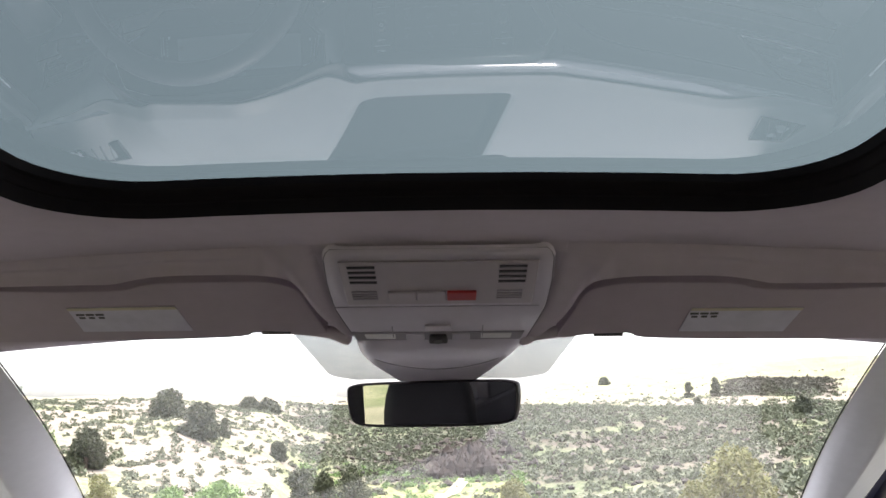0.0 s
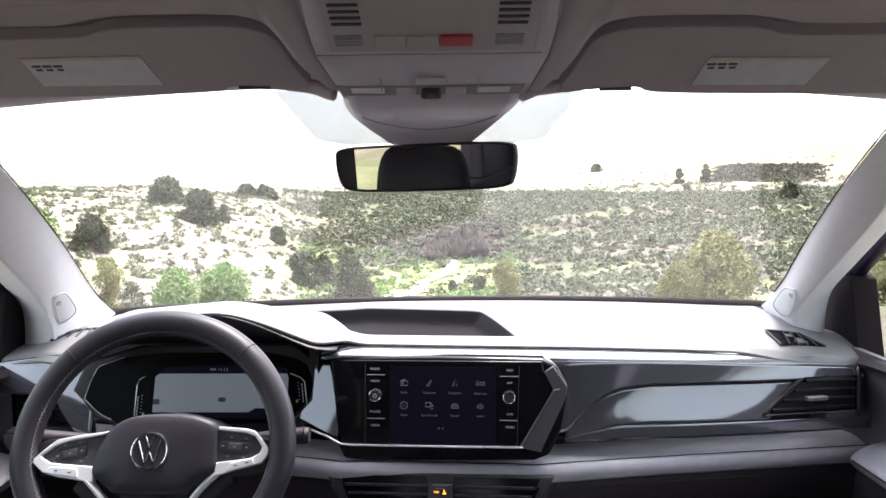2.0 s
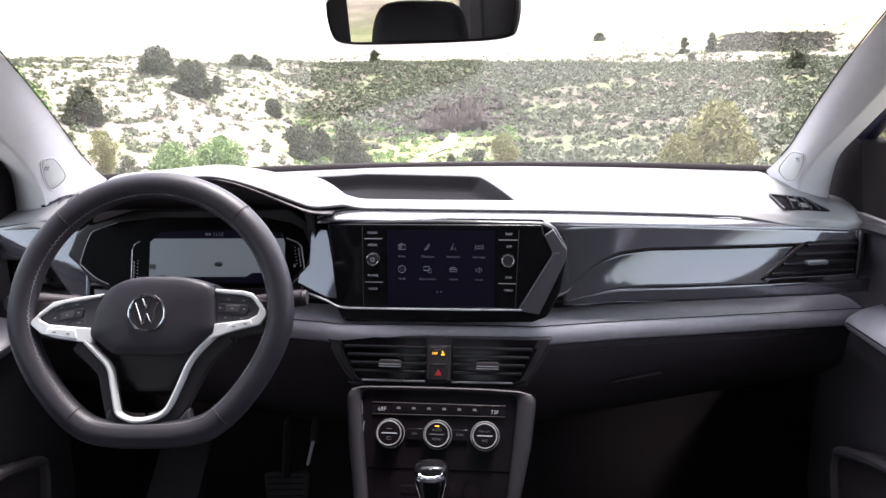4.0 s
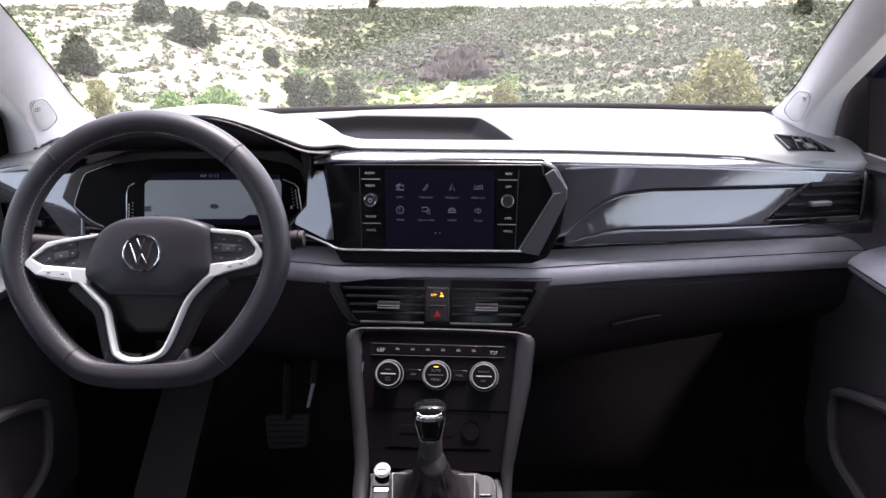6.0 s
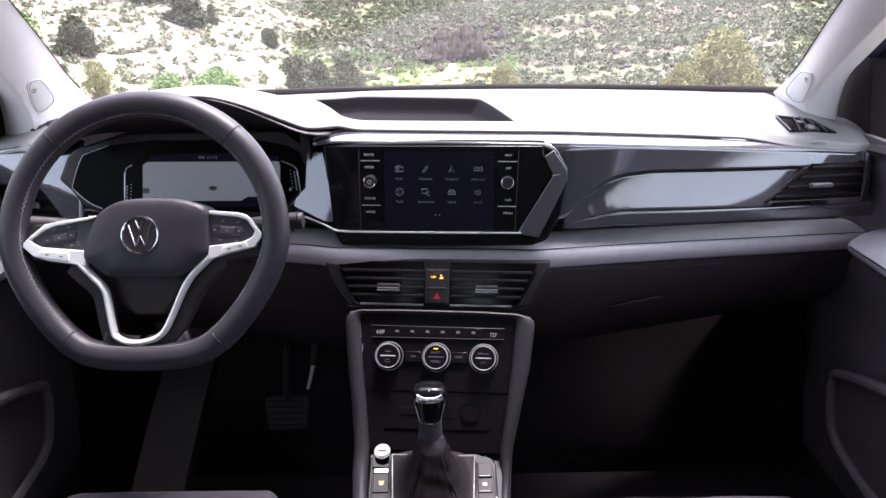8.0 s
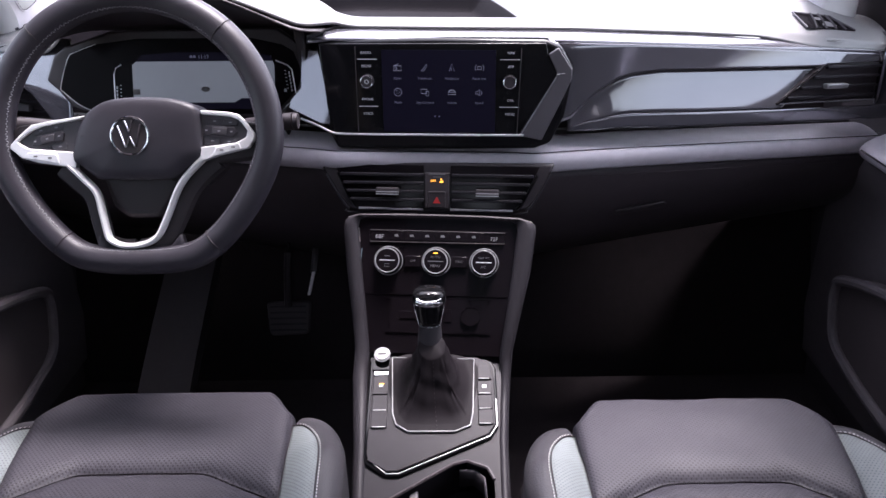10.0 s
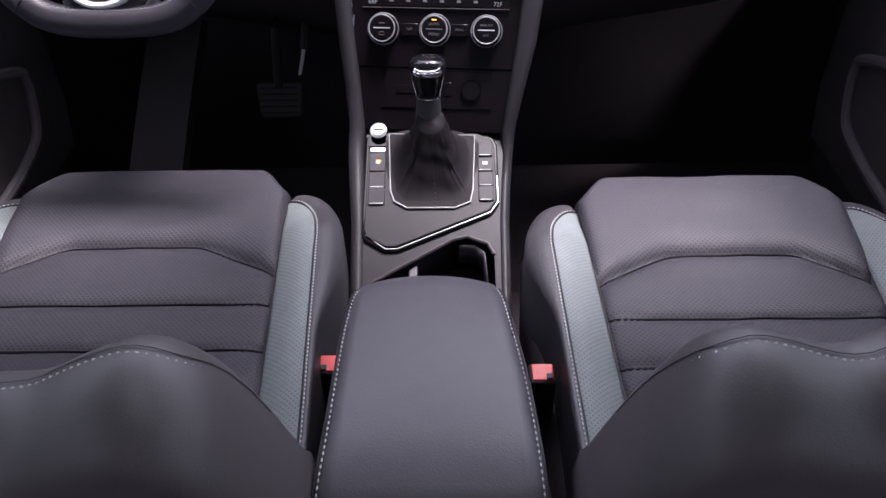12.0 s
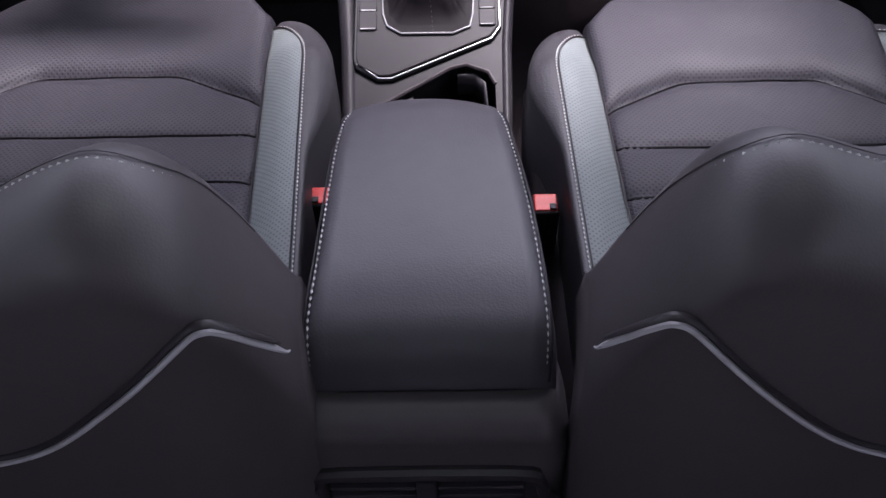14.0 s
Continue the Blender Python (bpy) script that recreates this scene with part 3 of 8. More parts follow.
def tree(a, d, height, width, leaves, label, seed, trunk_share=0.3, density=1.0):
    rng = np.random.default_rng(seed)
    x, y = bearing(a, d)
    z = ground_z(x, y)
    if leaves == M_JUNIPER:                      # junipers branch from the ground
        trunk_share = 0.02
    top = thing("tree", (x, y, z), label, "tree")
    r = width / 2
    lobes = []
    for i in range(9):
        q, h = rng.uniform(0, 2 * math.pi), rng.uniform(trunk_share, 0.9)
        k = r * rng.uniform(0.15, 0.62) * (1.1 - 0.5 * h)
        lobes.append((x + math.cos(q) * k, y + math.sin(q) * k, z + h * height * 0.86, r * rng.uniform(0.30, 0.50)))
    for i in range(4 if trunk_share < 0.1 else 0):
        q = rng.uniform(0, 2 * math.pi)
        lobes.append((x + math.cos(q) * r * 0.55, y + math.sin(q) * r * 0.55, z + height * 0.16, r * 0.42))
    lobes.append((x, y, z + height * 0.6, r * 0.62))
    lobes.append((x, y, z + height * 0.84, min(r * 0.45, height * 0.17)))
    trunk = sweep(spline([(x, y, z - 0.3), (x + 0.05 * r, y, z + 0.25 * height), (x - 0.05 * r, y, z + 0.7 * height)], 5),
                  lambda t: lerp(0.075, 0.02, t) * height * 0.6, sides=7)
    limbs = [trunk]
    for lx, ly, lz, lr in lobes[:7]:
        limbs.append(sweep(spline([(x, y, z + 0.16 * height), (lerp(x, lx, 0.5), lerp(y, ly, 0.5), lerp(z + 0.16 * height, lz, 0.7)), (lx, ly, lz)], 4),
                           lambda t: lerp(0.022, 0.006, t) * height, sides=5))
    part("trunk", join(*limbs), M_BARK, top)
    n, leaf = (9000, 0.026) if d < 70 else ((7000, 0.042) if d < 150 else (2600, 0.075))
    v = leaf_cloud(rng, lobes, n, leaf * width)
    me = mesh_of("crown", v, [(3 * i, 3 * i + 1, 3 * i + 2) for i in range(n)], leaves)
    ob = new("crown", me)
    ob.parent, ob.matrix_parent_inverse = top, Matrix.Translation((-x, -y, -z))
    return top


GREEN = "fresh green leafy bush on the pale hillside"
DARK = "dark green juniper on the sandy slope"
for i, (a, d, h, w, lf, lb, ts) in enumerate((
        (-25.0, 77, 3.6, 3.9, M_JUNIPER, "large dark green juniper on the sandy hill", 0.2),
        (-17.9, 112, 5.0, 6.4, M_JUNIPER, "broad dark juniper clump on the sandy hill", 0.15),
        (-20.0, 138, 4.6, 7.0, M_JUNIPER, DARK, 0.15), (-16.2, 125, 3.0, 2.2, M_JUNIPER, "slim dark juniper on the sandy hill", 0.15),
        (-16.3, 44, 3.7, 4.6, M_COTTON, GREEN, 0.2), (-19.5, 41, 2.9, 3.4, M_COTTON, GREEN, 0.2), (-22.6, 44, 2.3, 2.2, M_JUNIPER, DARK, 0.15),
        (-7.2, 60, 5.2, 4.4, M_JUNIPER, "tall dark green tree in the valley", 0.15), (-6.2, 57, 3.4, 2.6, M_JUNIPER, DARK, 0.15),
        (-10.6, 92, 4.4, 4.6, M_JUNIPER, DARK, 0.15), (-9.2, 100, 4.0, 4.0, M_JUNIPER, DARK, 0.15),
        (19.6, 39, 4.7, 5.0, M_OLIVE, "olive green spring tree with a round crown", 0.25), (17.0, 37, 2.9, 2.8, M_OLIVE, "olive green bush beside the tree", 0.2),
        (4.5, 55, 3.8, 3.2, M_OLIVE, "rounded olive green bush in the valley", 0.2), (0.5, 86, 1.9, 1.6, M_JUNIPER, DARK, 0.1),
        (2.6, 96, 2.2, 2.6, M_JUNIPER, DARK, 0.1), (-29.6, 25, 3.9, 2.9, M_COTTON, "light green leafy tree near the car", 0.2),
        (-24.2, 27, 2.3, 1.3, M_OLIVE, "slender olive bush near the car", 0.15), (11.2, 545, 4.5, 9.0, M_JUNIPER, "far dark juniper on the ridge", 0.1),
        (17.0, 320, 6.4, 4.6, M_JUNIPER, "far dark juniper on the plateau", 0.1), (18.8, 320, 7.0, 5.2, M_JUNIPER, "far dark juniper on the plateau", 0.1),
        (24.3, 200, 4.0, 5.4, M_JUNIPER, "far dark juniper on the slope", 0.1), (-5.0, 330, 5.0, 5.0, M_JUNIPER, "far dark juniper on the rim", 0.1),
        (-14.6, 215, 2.6, 7.0, M_JUNIPER, "far dark juniper on the hill", 0.1), (-13.2, 215, 2.4, 7.5, M_JUNIPER, "far dark juniper on the hill", 0.1),
        (17.5, 262, 3.5, 3.5, M_JUNIPER, "far dark juniper on the slope", 0.1), (-12.5, 118, 2.6, 3.2, M_JUNIPER, DARK, 0.1),
        (31.0, 30, 3.0, 3.0, M_OLIVE, "olive bush beside the car", 0.2), (33.5, 40, 3.0, 4.0, M_JUNIPER, "dark juniper beside the car", 0.2))):
    tree(a, d, h, w, lf, lb, 100 + i, ts)


def build_shrubs(name, material, places, label, seed, leaves=46, lift=0.0):
    rng = np.random.default_rng(seed)
    n = len(places)
    P = np.array(places)                           # x, y, z, radius
    way = rng.normal(size=(n, leaves, 3))
    way[..., 2] = np.abs(way[..., 2]) * 0.9
    way /= np.linalg.norm(way, axis=2)[..., None]
    c = P[:, None, :3] + way * (P[:, None, 3:4] * rng.uniform(0.35, 1.05, (n, leaves, 1)))
    a, b = rng.normal(size=(n, leaves, 3)), rng.normal(size=(n, leaves, 3))
    a /= np.linalg.norm(a, axis=2)[..., None]
    b /= np.linalg.norm(b, axis=2)[..., None]
    s = P[:, None, 3:4] * rng.uniform(0.2, 0.42, (n, leaves, 1))
    v = np.stack([c - a * s, c + a * s * 0.6 + b * s * 0.6, c + a * s * 0.4 - b * s * 0.9], axis=2).reshape(-1, 3)
    k = n * leaves
    me = bpy.data.meshes.new(name)
    me.vertices.add(3 * k)
    me.vertices.foreach_set("co", v.ravel())
    me.loops.add(3 * k)
    me.loops.foreach_set("vertex_index", np.arange(3 * k))
    me.polygons.add(k)
    me.polygons.foreach_set("loop_start", np.arange(k) * 3)
    me.update()
    me.materials.append(material)
    tagged(new(name, me), label, "shrubs", kind="stuff")


def scatter(count, seed, az, dist, accept, rad):
    rng = random.Random(seed)
    out = []
    while len(out) < count:
        a = rng.uniform(*az)
        d = math.sqrt(rng.uniform(dist[0] ** 2, dist[1] ** 2))
        x, y = bearing(a, d)
        if rng.random() < accept(x, y, a, d):
            out.append((x, y, ground_z(x, y), rng.uniform(*rad) * rng.uniform(0.6, 1.2)))
    return out


build_shrubs("sagebrush", M_SAGE, scatter(3800, 5, (-46, -8), (26, 240), lambda x, y, a, d: 0.30 + 0.70 * (noise.noise((x / 9, y / 9, 1)) > 0.05), (0.28, 0.80)),
             "scattered grey-green sagebrush on pale sand", 6)
build_shrubs("scrub", M_SAGE, scatter(10500, 7, (-12, 46), (60, 330), lambda x, y, a, d: (0.16 + 0.3 * smooth(a, 1, 7) * (1 - smooth(d, 240, 260)) + 0.8 * max(0, rocky(x, y))) * (1 - min(1, grassy(x, y))), (0.4, 1.35)),
             "dense grey-green scrub on the rocky slope", 8, leaves=30)
build_shrubs("dark_scrub", M_BRUSH, scatter(2600, 9, (-14, 46), (100, 520), lambda x, y, a, d: 0.06 + 0.9 * max(0, rocky(x, y)), (0.3, 0.9)),
             "small dark bushes among the scree", 10)
build_shrubs("knoll_scrub", M_BRUSH, scatter(800, 15, (18, 27), (298, 430), lambda x, y, a, d: max(0, rocky(x, y)), (0.6, 1.6)),
             "dark scrub on the rocky knoll", 16)
build_shrubs("valley_grass", M_COTTON, scatter(800, 12, (-11, 6), (62, 150), lambda x, y, a, d: 0.2 + 0.8 * (noise.noise((x / 12, y / 12, 3)) > 0.1), (0.3, 0.8)),
             "bright green grass tufts on the valley floor", 13)


def build_rocks(count, seed):
    rng = random.Random(seed)
    base = bmesh.new()
    bmesh.ops.create_icosphere(base, subdivisions=1, radius=1)
    bv = np.array([v.co for v in base.verts])
    bf = np.array([[v.index for v in f.verts] for f in base.faces])
    base.free()
    V, Fc = [], []
    gen = np.random.default_rng(seed)
    for i in range(count):
        while True:
            cliff = i % 12 == 0
            a, d = (rng.gauss(0.8, 2.2), rng.uniform(132, 176)) if cliff else (rng.uniform(-12, 34), math.sqrt(rng.uniform(105 ** 2, 430 ** 2)))
            x, y = bearing(a, d)
            if cliff or rng.random() < rocky(x, y):
                break
        r = rng.uniform(0.35, 1.1) if cliff else rng.uniform(0.2, 0.75)
        s = np.array((r * rng.uniform(.7, 1.3), r * rng.uniform(.7, 1.3), r * (rng.uniform(0.9, 1.5) if cliff else rng.uniform(.5, .9))))
        V.append(bv * s * gen.uniform(0.75, 1.2, (len(bv), 1)) + np.array((x, y, ground_z(x, y) + 0.15 * r)))
        Fc.append(bf + i * len(bv))
    me = bpy.data.meshes.new("boulders")
    me.from_pydata(np.concatenate(V).tolist(), [], np.concatenate(Fc).tolist())
    me.materials.append(M_ROCK)
    tagged(new("boulders", me), "dark brown basalt boulders on the valley side", "rocks", kind="stuff")


build_rocks(2800, 21)


def build_cliff(count, seed):
    """A band of broken rock pillars on the far side of the valley."""
    rng = random.Random(seed)
    base = bmesh.new()
    bmesh.ops.create_icosphere(base, subdivisions=1, radius=1)
    bv = np.array([v.co for v in base.verts])
    bf = np.array([[v.index for v in f.verts] for f in base.faces])
    base.free()
    V, Fc = [], []
    gen = np.random.default_rng(seed)
    for i in range(count):
        a = rng.gauss(1.0, 1.7)
        x, y = bearing(a, rng.uniform(126, 152))
        r = rng.uniform(0.5, 1.3)
        size = np.array((r, r * rng.uniform(.8, 1.2), r * rng.uniform(1.2, 2.6) * math.exp(-((a - 1.0) / 2.6) ** 2)))
        V.append(bv * size * gen.uniform(0.75, 1.2, (len(bv), 1)) + np.array((x, y, ground_z(x, y) + 0.4 * size[2])))
        Fc.append(bf + i * len(bv))
    me = bpy.data.meshes.new("cliff")
    me.from_pydata(np.concatenate(V).tolist(), [], np.concatenate(Fc).tolist())
    me.materials.append(M_CLIFF)
    tagged(new("cliff", me), "broken brown rock cliff across the valley", "cliff", kind="stuff")


build_cliff(420, 33)

# ---- the car's shell ----
FLOOR = -0.06


def build_shell():
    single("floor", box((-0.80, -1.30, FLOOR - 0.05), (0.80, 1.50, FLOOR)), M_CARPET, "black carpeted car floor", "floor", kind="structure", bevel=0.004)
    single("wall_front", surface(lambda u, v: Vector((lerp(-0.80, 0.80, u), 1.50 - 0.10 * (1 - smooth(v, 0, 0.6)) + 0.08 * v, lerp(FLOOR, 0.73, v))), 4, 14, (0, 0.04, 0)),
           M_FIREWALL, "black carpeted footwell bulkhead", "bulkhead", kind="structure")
    single("wall_rear", join(box((-0.80, -1.36, FLOOR - 0.05), (0.80, -1.30, 0.66)), box((-0.80, -1.36, 1.06), (0.80, -1.30, 1.26)),
                             box((-0.80, -1.36, 0.66), (-0.60, -1.30, 1.06)), box((0.60, -1.36, 0.66), (0.80, -1.30, 1.06))),
           M_LINER, "grey rear end of the cabin round the rear window", "wall", kind="structure", bevel=0.01)
    single("window_rear", box((-0.60, -1.335, 0.66), (0.60, -1.330, 1.06)), M_WINDSHIELD, "clear rear window", "window", kind="structure").visible_shadow = False
    for s, word in ((-1, "left"), (1, "right")):
        lo, hi = min(s * 0.80, s * 0.90), max(s * 0.80, s * 0.90)
        single("wall_" + word, join(box((lo, -1.30, FLOOR - 0.05), (hi, 1.62, 0.655)), box((lo, -1.30, 1.06), (hi, 0.95, 1.24)),
                                    box((lo, -0.105, 0.655), (hi, -0.005, 1.06)), box((lo, -1.30, 0.655), (hi, -0.95, 1.06))),
               M_PADDARK, "dark side of the cabin with window openings", "wall", kind="structure", bevel=0.01)
        for y0, y1, nm in ((-0.005, 1.44, "front"), (-0.95, -0.105, "back")):
            single("window_%s_%s" % (word, nm), box((s * 0.85 - 0.002, y0, 0.655), (s * 0.85 + 0.002, y1, 1.06)), M_SIDEGLASS if nm == "front" else M_PRIVACY,
                   "side window glass", "window", kind="structure").visible_shadow = False


build_shell()

# windshield: half-width, way ahead and height of its foot and head
def shield(u, v):
    """u from -1 (driver's side) to 1, v from 0 at the foot to 1 at the head."""
    foot = Vector((0.675 * u, 1.60 - 0.125 * u * u, 0.747))
    head = Vector((0.56 * u, 0.79 + 0.055 * u * u, 1.118 - 0.032 * u * u))
    p = foot.lerp(head, v)
    p.z += 0.035 * math.sin(math.pi * v) * (1 - 0.3 * u * u)
    return p


single("windshield", surface(lambda u, v: shield(2.04 * u - 1.02, 1.06 * v - 0.03), 24, 14), M_WINDSHIELD, "clear curved windshield", "windshield", kind="structure").visible_shadow = False

# black ceramic border along the foot of the windshield
single("windshield_border", sweep([shield(2 * i / 40 - 1, 0.0) + Vector((0, 0, 0.004)) for i in range(41)], (0.010, 0.004), normal=(0, -0.5, 1)), M_RUBBER,
       "black border along the foot of the windshield", "border", kind="structure")


def round_rect(hx, front, rear, r, z, n=8, k=10):
    pts = []
    corners = ((hx - r, front - r, 0), (-(hx - r), front - r, 90), (-(hx - r), rear + r, 180), (hx - r, rear + r, 270))
    for i, (cx, cy, q0) in enumerate(corners):
        for j in range(n + 1):
            q = radians(q0 + 90 * j / n)
            pts.append(Vector((cx + r * math.cos(q), cy + r * math.sin(q), z)))
        nx, ny, nq = corners[(i + 1) % 4]
        q = radians(nq)
        end = Vector((nx + r * math.cos(q), ny + r * math.sin(q), z))
        pts += [pts[-1].lerp(end, (j + 1) / (k + 1)) for j in range(k)]
    return pts


def crowned(pts, drop=0.03):
    """Bends a flat outline down towards the car's sides, as a roof does."""
    return [p + Vector((0, 0, -drop * (p.x / 0.6) ** 2)) for p in pts]


CX = 0.008      # the roof's middle line


def bow(y):
    """How far the roof glass rises behind its front edge."""
    return 0.045 * (1 - math.exp(-max(0.0, 0.58 - y) / 0.6))


def build_roof():
    def rings(rows):
        return [[q + Vector((CX, 0, bow(q.y) * smooth(z, 1.178, 1.194) * (hx < 0.8))) for q in crowned(round_rect(hx, f, rr, r, z))] for hx, f, rr, r, z in rows]
    lining = rings(((0.305, 0.482, -0.756, 0.085, 1.178), (0.303, 0.480, -0.75, 0.085, 1.1755), (0.309, 0.487, -0.755, 0.086, 1.1735), (0.325, 0.507, -0.77, 0.09, 1.1725),
                    (0.352, 0.543, -0.80, 0.095, 1.1705), (0.40, 0.562, -0.88, 0.10, 1.1680), (0.52, 0.570, -1.0, 0.10, 1.1665), (0.64, 0.576, -1.15, 0.10, 1.1640), (0.81, 0.580, -1.30, 0.10, 1.160)))
    single("ceiling", loft(lining, True, False), M_LINER, "grey cloth headliner round the sunroof", "headliner", kind="structure", angle=70)
    top = thing("sunroof", (0, 0.46, 1.17), "closed tinted panoramic sunroof with a black seal", "sunroof")
    wall = rings(((0.3025, 0.4795, -0.7495, 0.085, 1.1750), (0.3015, 0.477, -0.748, 0.085, 1.1790), (0.3005, 0.4745, -0.742, 0.083, 1.1830), (0.2990, 0.4715, -0.738, 0.082, 1.1835), (0.2985, 0.4705, -0.737, 0.082, 1.1855),
                  (0.2972, 0.4660, -0.733, 0.078, 1.1870), (0.2950, 0.4560, -0.728, 0.076, 1.1875), (0.2950, 0.4555, -0.728, 0.076, 1.1915)))
    part("seal", loft(wall, True, False), M_RUBBER, top, "black rubber sunroof seal")
    g = surface(lambda u, v: Vector((CX + lerp(-0.42, 0.42, u), lerp(-0.85, 0.57, v), 1.1905 + bow(lerp(-0.85, 0.57, v)) - 0.03 * (lerp(-0.42, 0.42, u) / 0.6) ** 2)), 16, 40)
    part("pane", g, M_SUNROOF, top, "dark tinted roof glass")
    # outer roof, out of view, added to keep sun from passing above the headliner
    skin = rings(((0.312, 0.484, -0.760, 0.09, 1.1950), (0.41, 0.560, -0.84, 0.12, 1.2010), (0.60, 0.74, -1.0, 0.15, 1.2450), (0.92, 0.86, -1.36, 0.10, 1.262)))
    single("roof_skin", loft(skin, True, False), M_BLUE, "dark blue painted roof round the glass", "roof", kind="structure", thick=0.003)
    # front beam over the windshield, behind the visors
    beam = surface(lambda u, v: Vector((lerp(-0.62, 0.62, u), lerp(0.60, 0.80 + 0.03 * abs(2 * u - 1), v),
                                        lerp(1.196, 1.122, smooth(v, 0.5, 1)) - 0.030 * (2 * u - 1) ** 2)), 24, 12)
    single("trim_header", beam, M_LINER, "grey padded front edge of the roof", "trim", kind="structure", thick=0.012)


build_roof()


def build_fascia(s):
    """The cloth-covered front of the roof, whose lip hangs before the folded visor and sweeps down beside the roof console."""
    dz = -0.003 * s
    lip = spline([(0.70, 0.630, 1.128), (0.50, 0.630, 1.1320), (0.36, 0.630, 1.1330), (0.325, 0.630, 1.1335), (0.300, 0.630, 1.1385), (0.270, 0.630, 1.1415), (0.22, 0.630, 1.1420), (0.175, 0.630, 1.1420), (0.152, 0.634, 1.1390),
                  (0.140, 0.645, 1.1290), (0.132, 0.668, 1.1150), (0.124, 0.695, 1.1040), (0.114, 0.720, 1.0960), (0.106, 0.737, 1.0900), (0.098, 0.745, 1.0890)], 5)
    for q in lip:                                # the lip hangs well in front of the visor
        k = 1 - 0.055 * smooth(q.x, 0.13, 0.18)
        q.x, q.y, q.z = q.x * k, -0.117 + (q.y + 0.117) * k, 1.026 + (q.z - 1.026) * k
    lip += [Vector((0.096 * (1 - i / 6), 0.740, 1.0935)) for i in range(1, 7)]
    n = len(lip) - 1

    def f(u, v):
        p = lip[round(u * n)]
        x = p.x
        tx = x if x > 0.166 else (lerp(0.118, 0.166, smooth(x, 0.106, 0.166)) if x > 0.104 else x * 0.118 / 0.104)
        top = Vector((tx, 0.5665, 1.1665 - 0.03 * (x / 0.6) ** 2))
        q = top.lerp(p, v)
        wide = smooth(x, 0.15, 0.20)
        q.z += wide * (0.004 * math.sin(math.pi * v) - 0.0035 * math.sin(2 * math.pi * v))
        q.z -= 0.006 * math.sin(math.pi * min(1, v * 1.1)) * math.exp(-((x - 0.132) / 0.014) ** 2)
        if v > 0.94 and x > 0.096:
            k = (v - 0.94) / 0.06
            q.y += 0.012 * k
            q.z += 0.010 * k * k + 0.004 * k
        return Vector((CX + s * q.x, q.y, q.z + dz * min(1, x / 0.15) * v))
    single("trim_roof_front", surface(f, n, 32), M_LINER, "grey cloth roof front with a rounded lip above the visor", "trim", kind="structure", angle=70)


build_fascia(-1)
build_fascia(1)


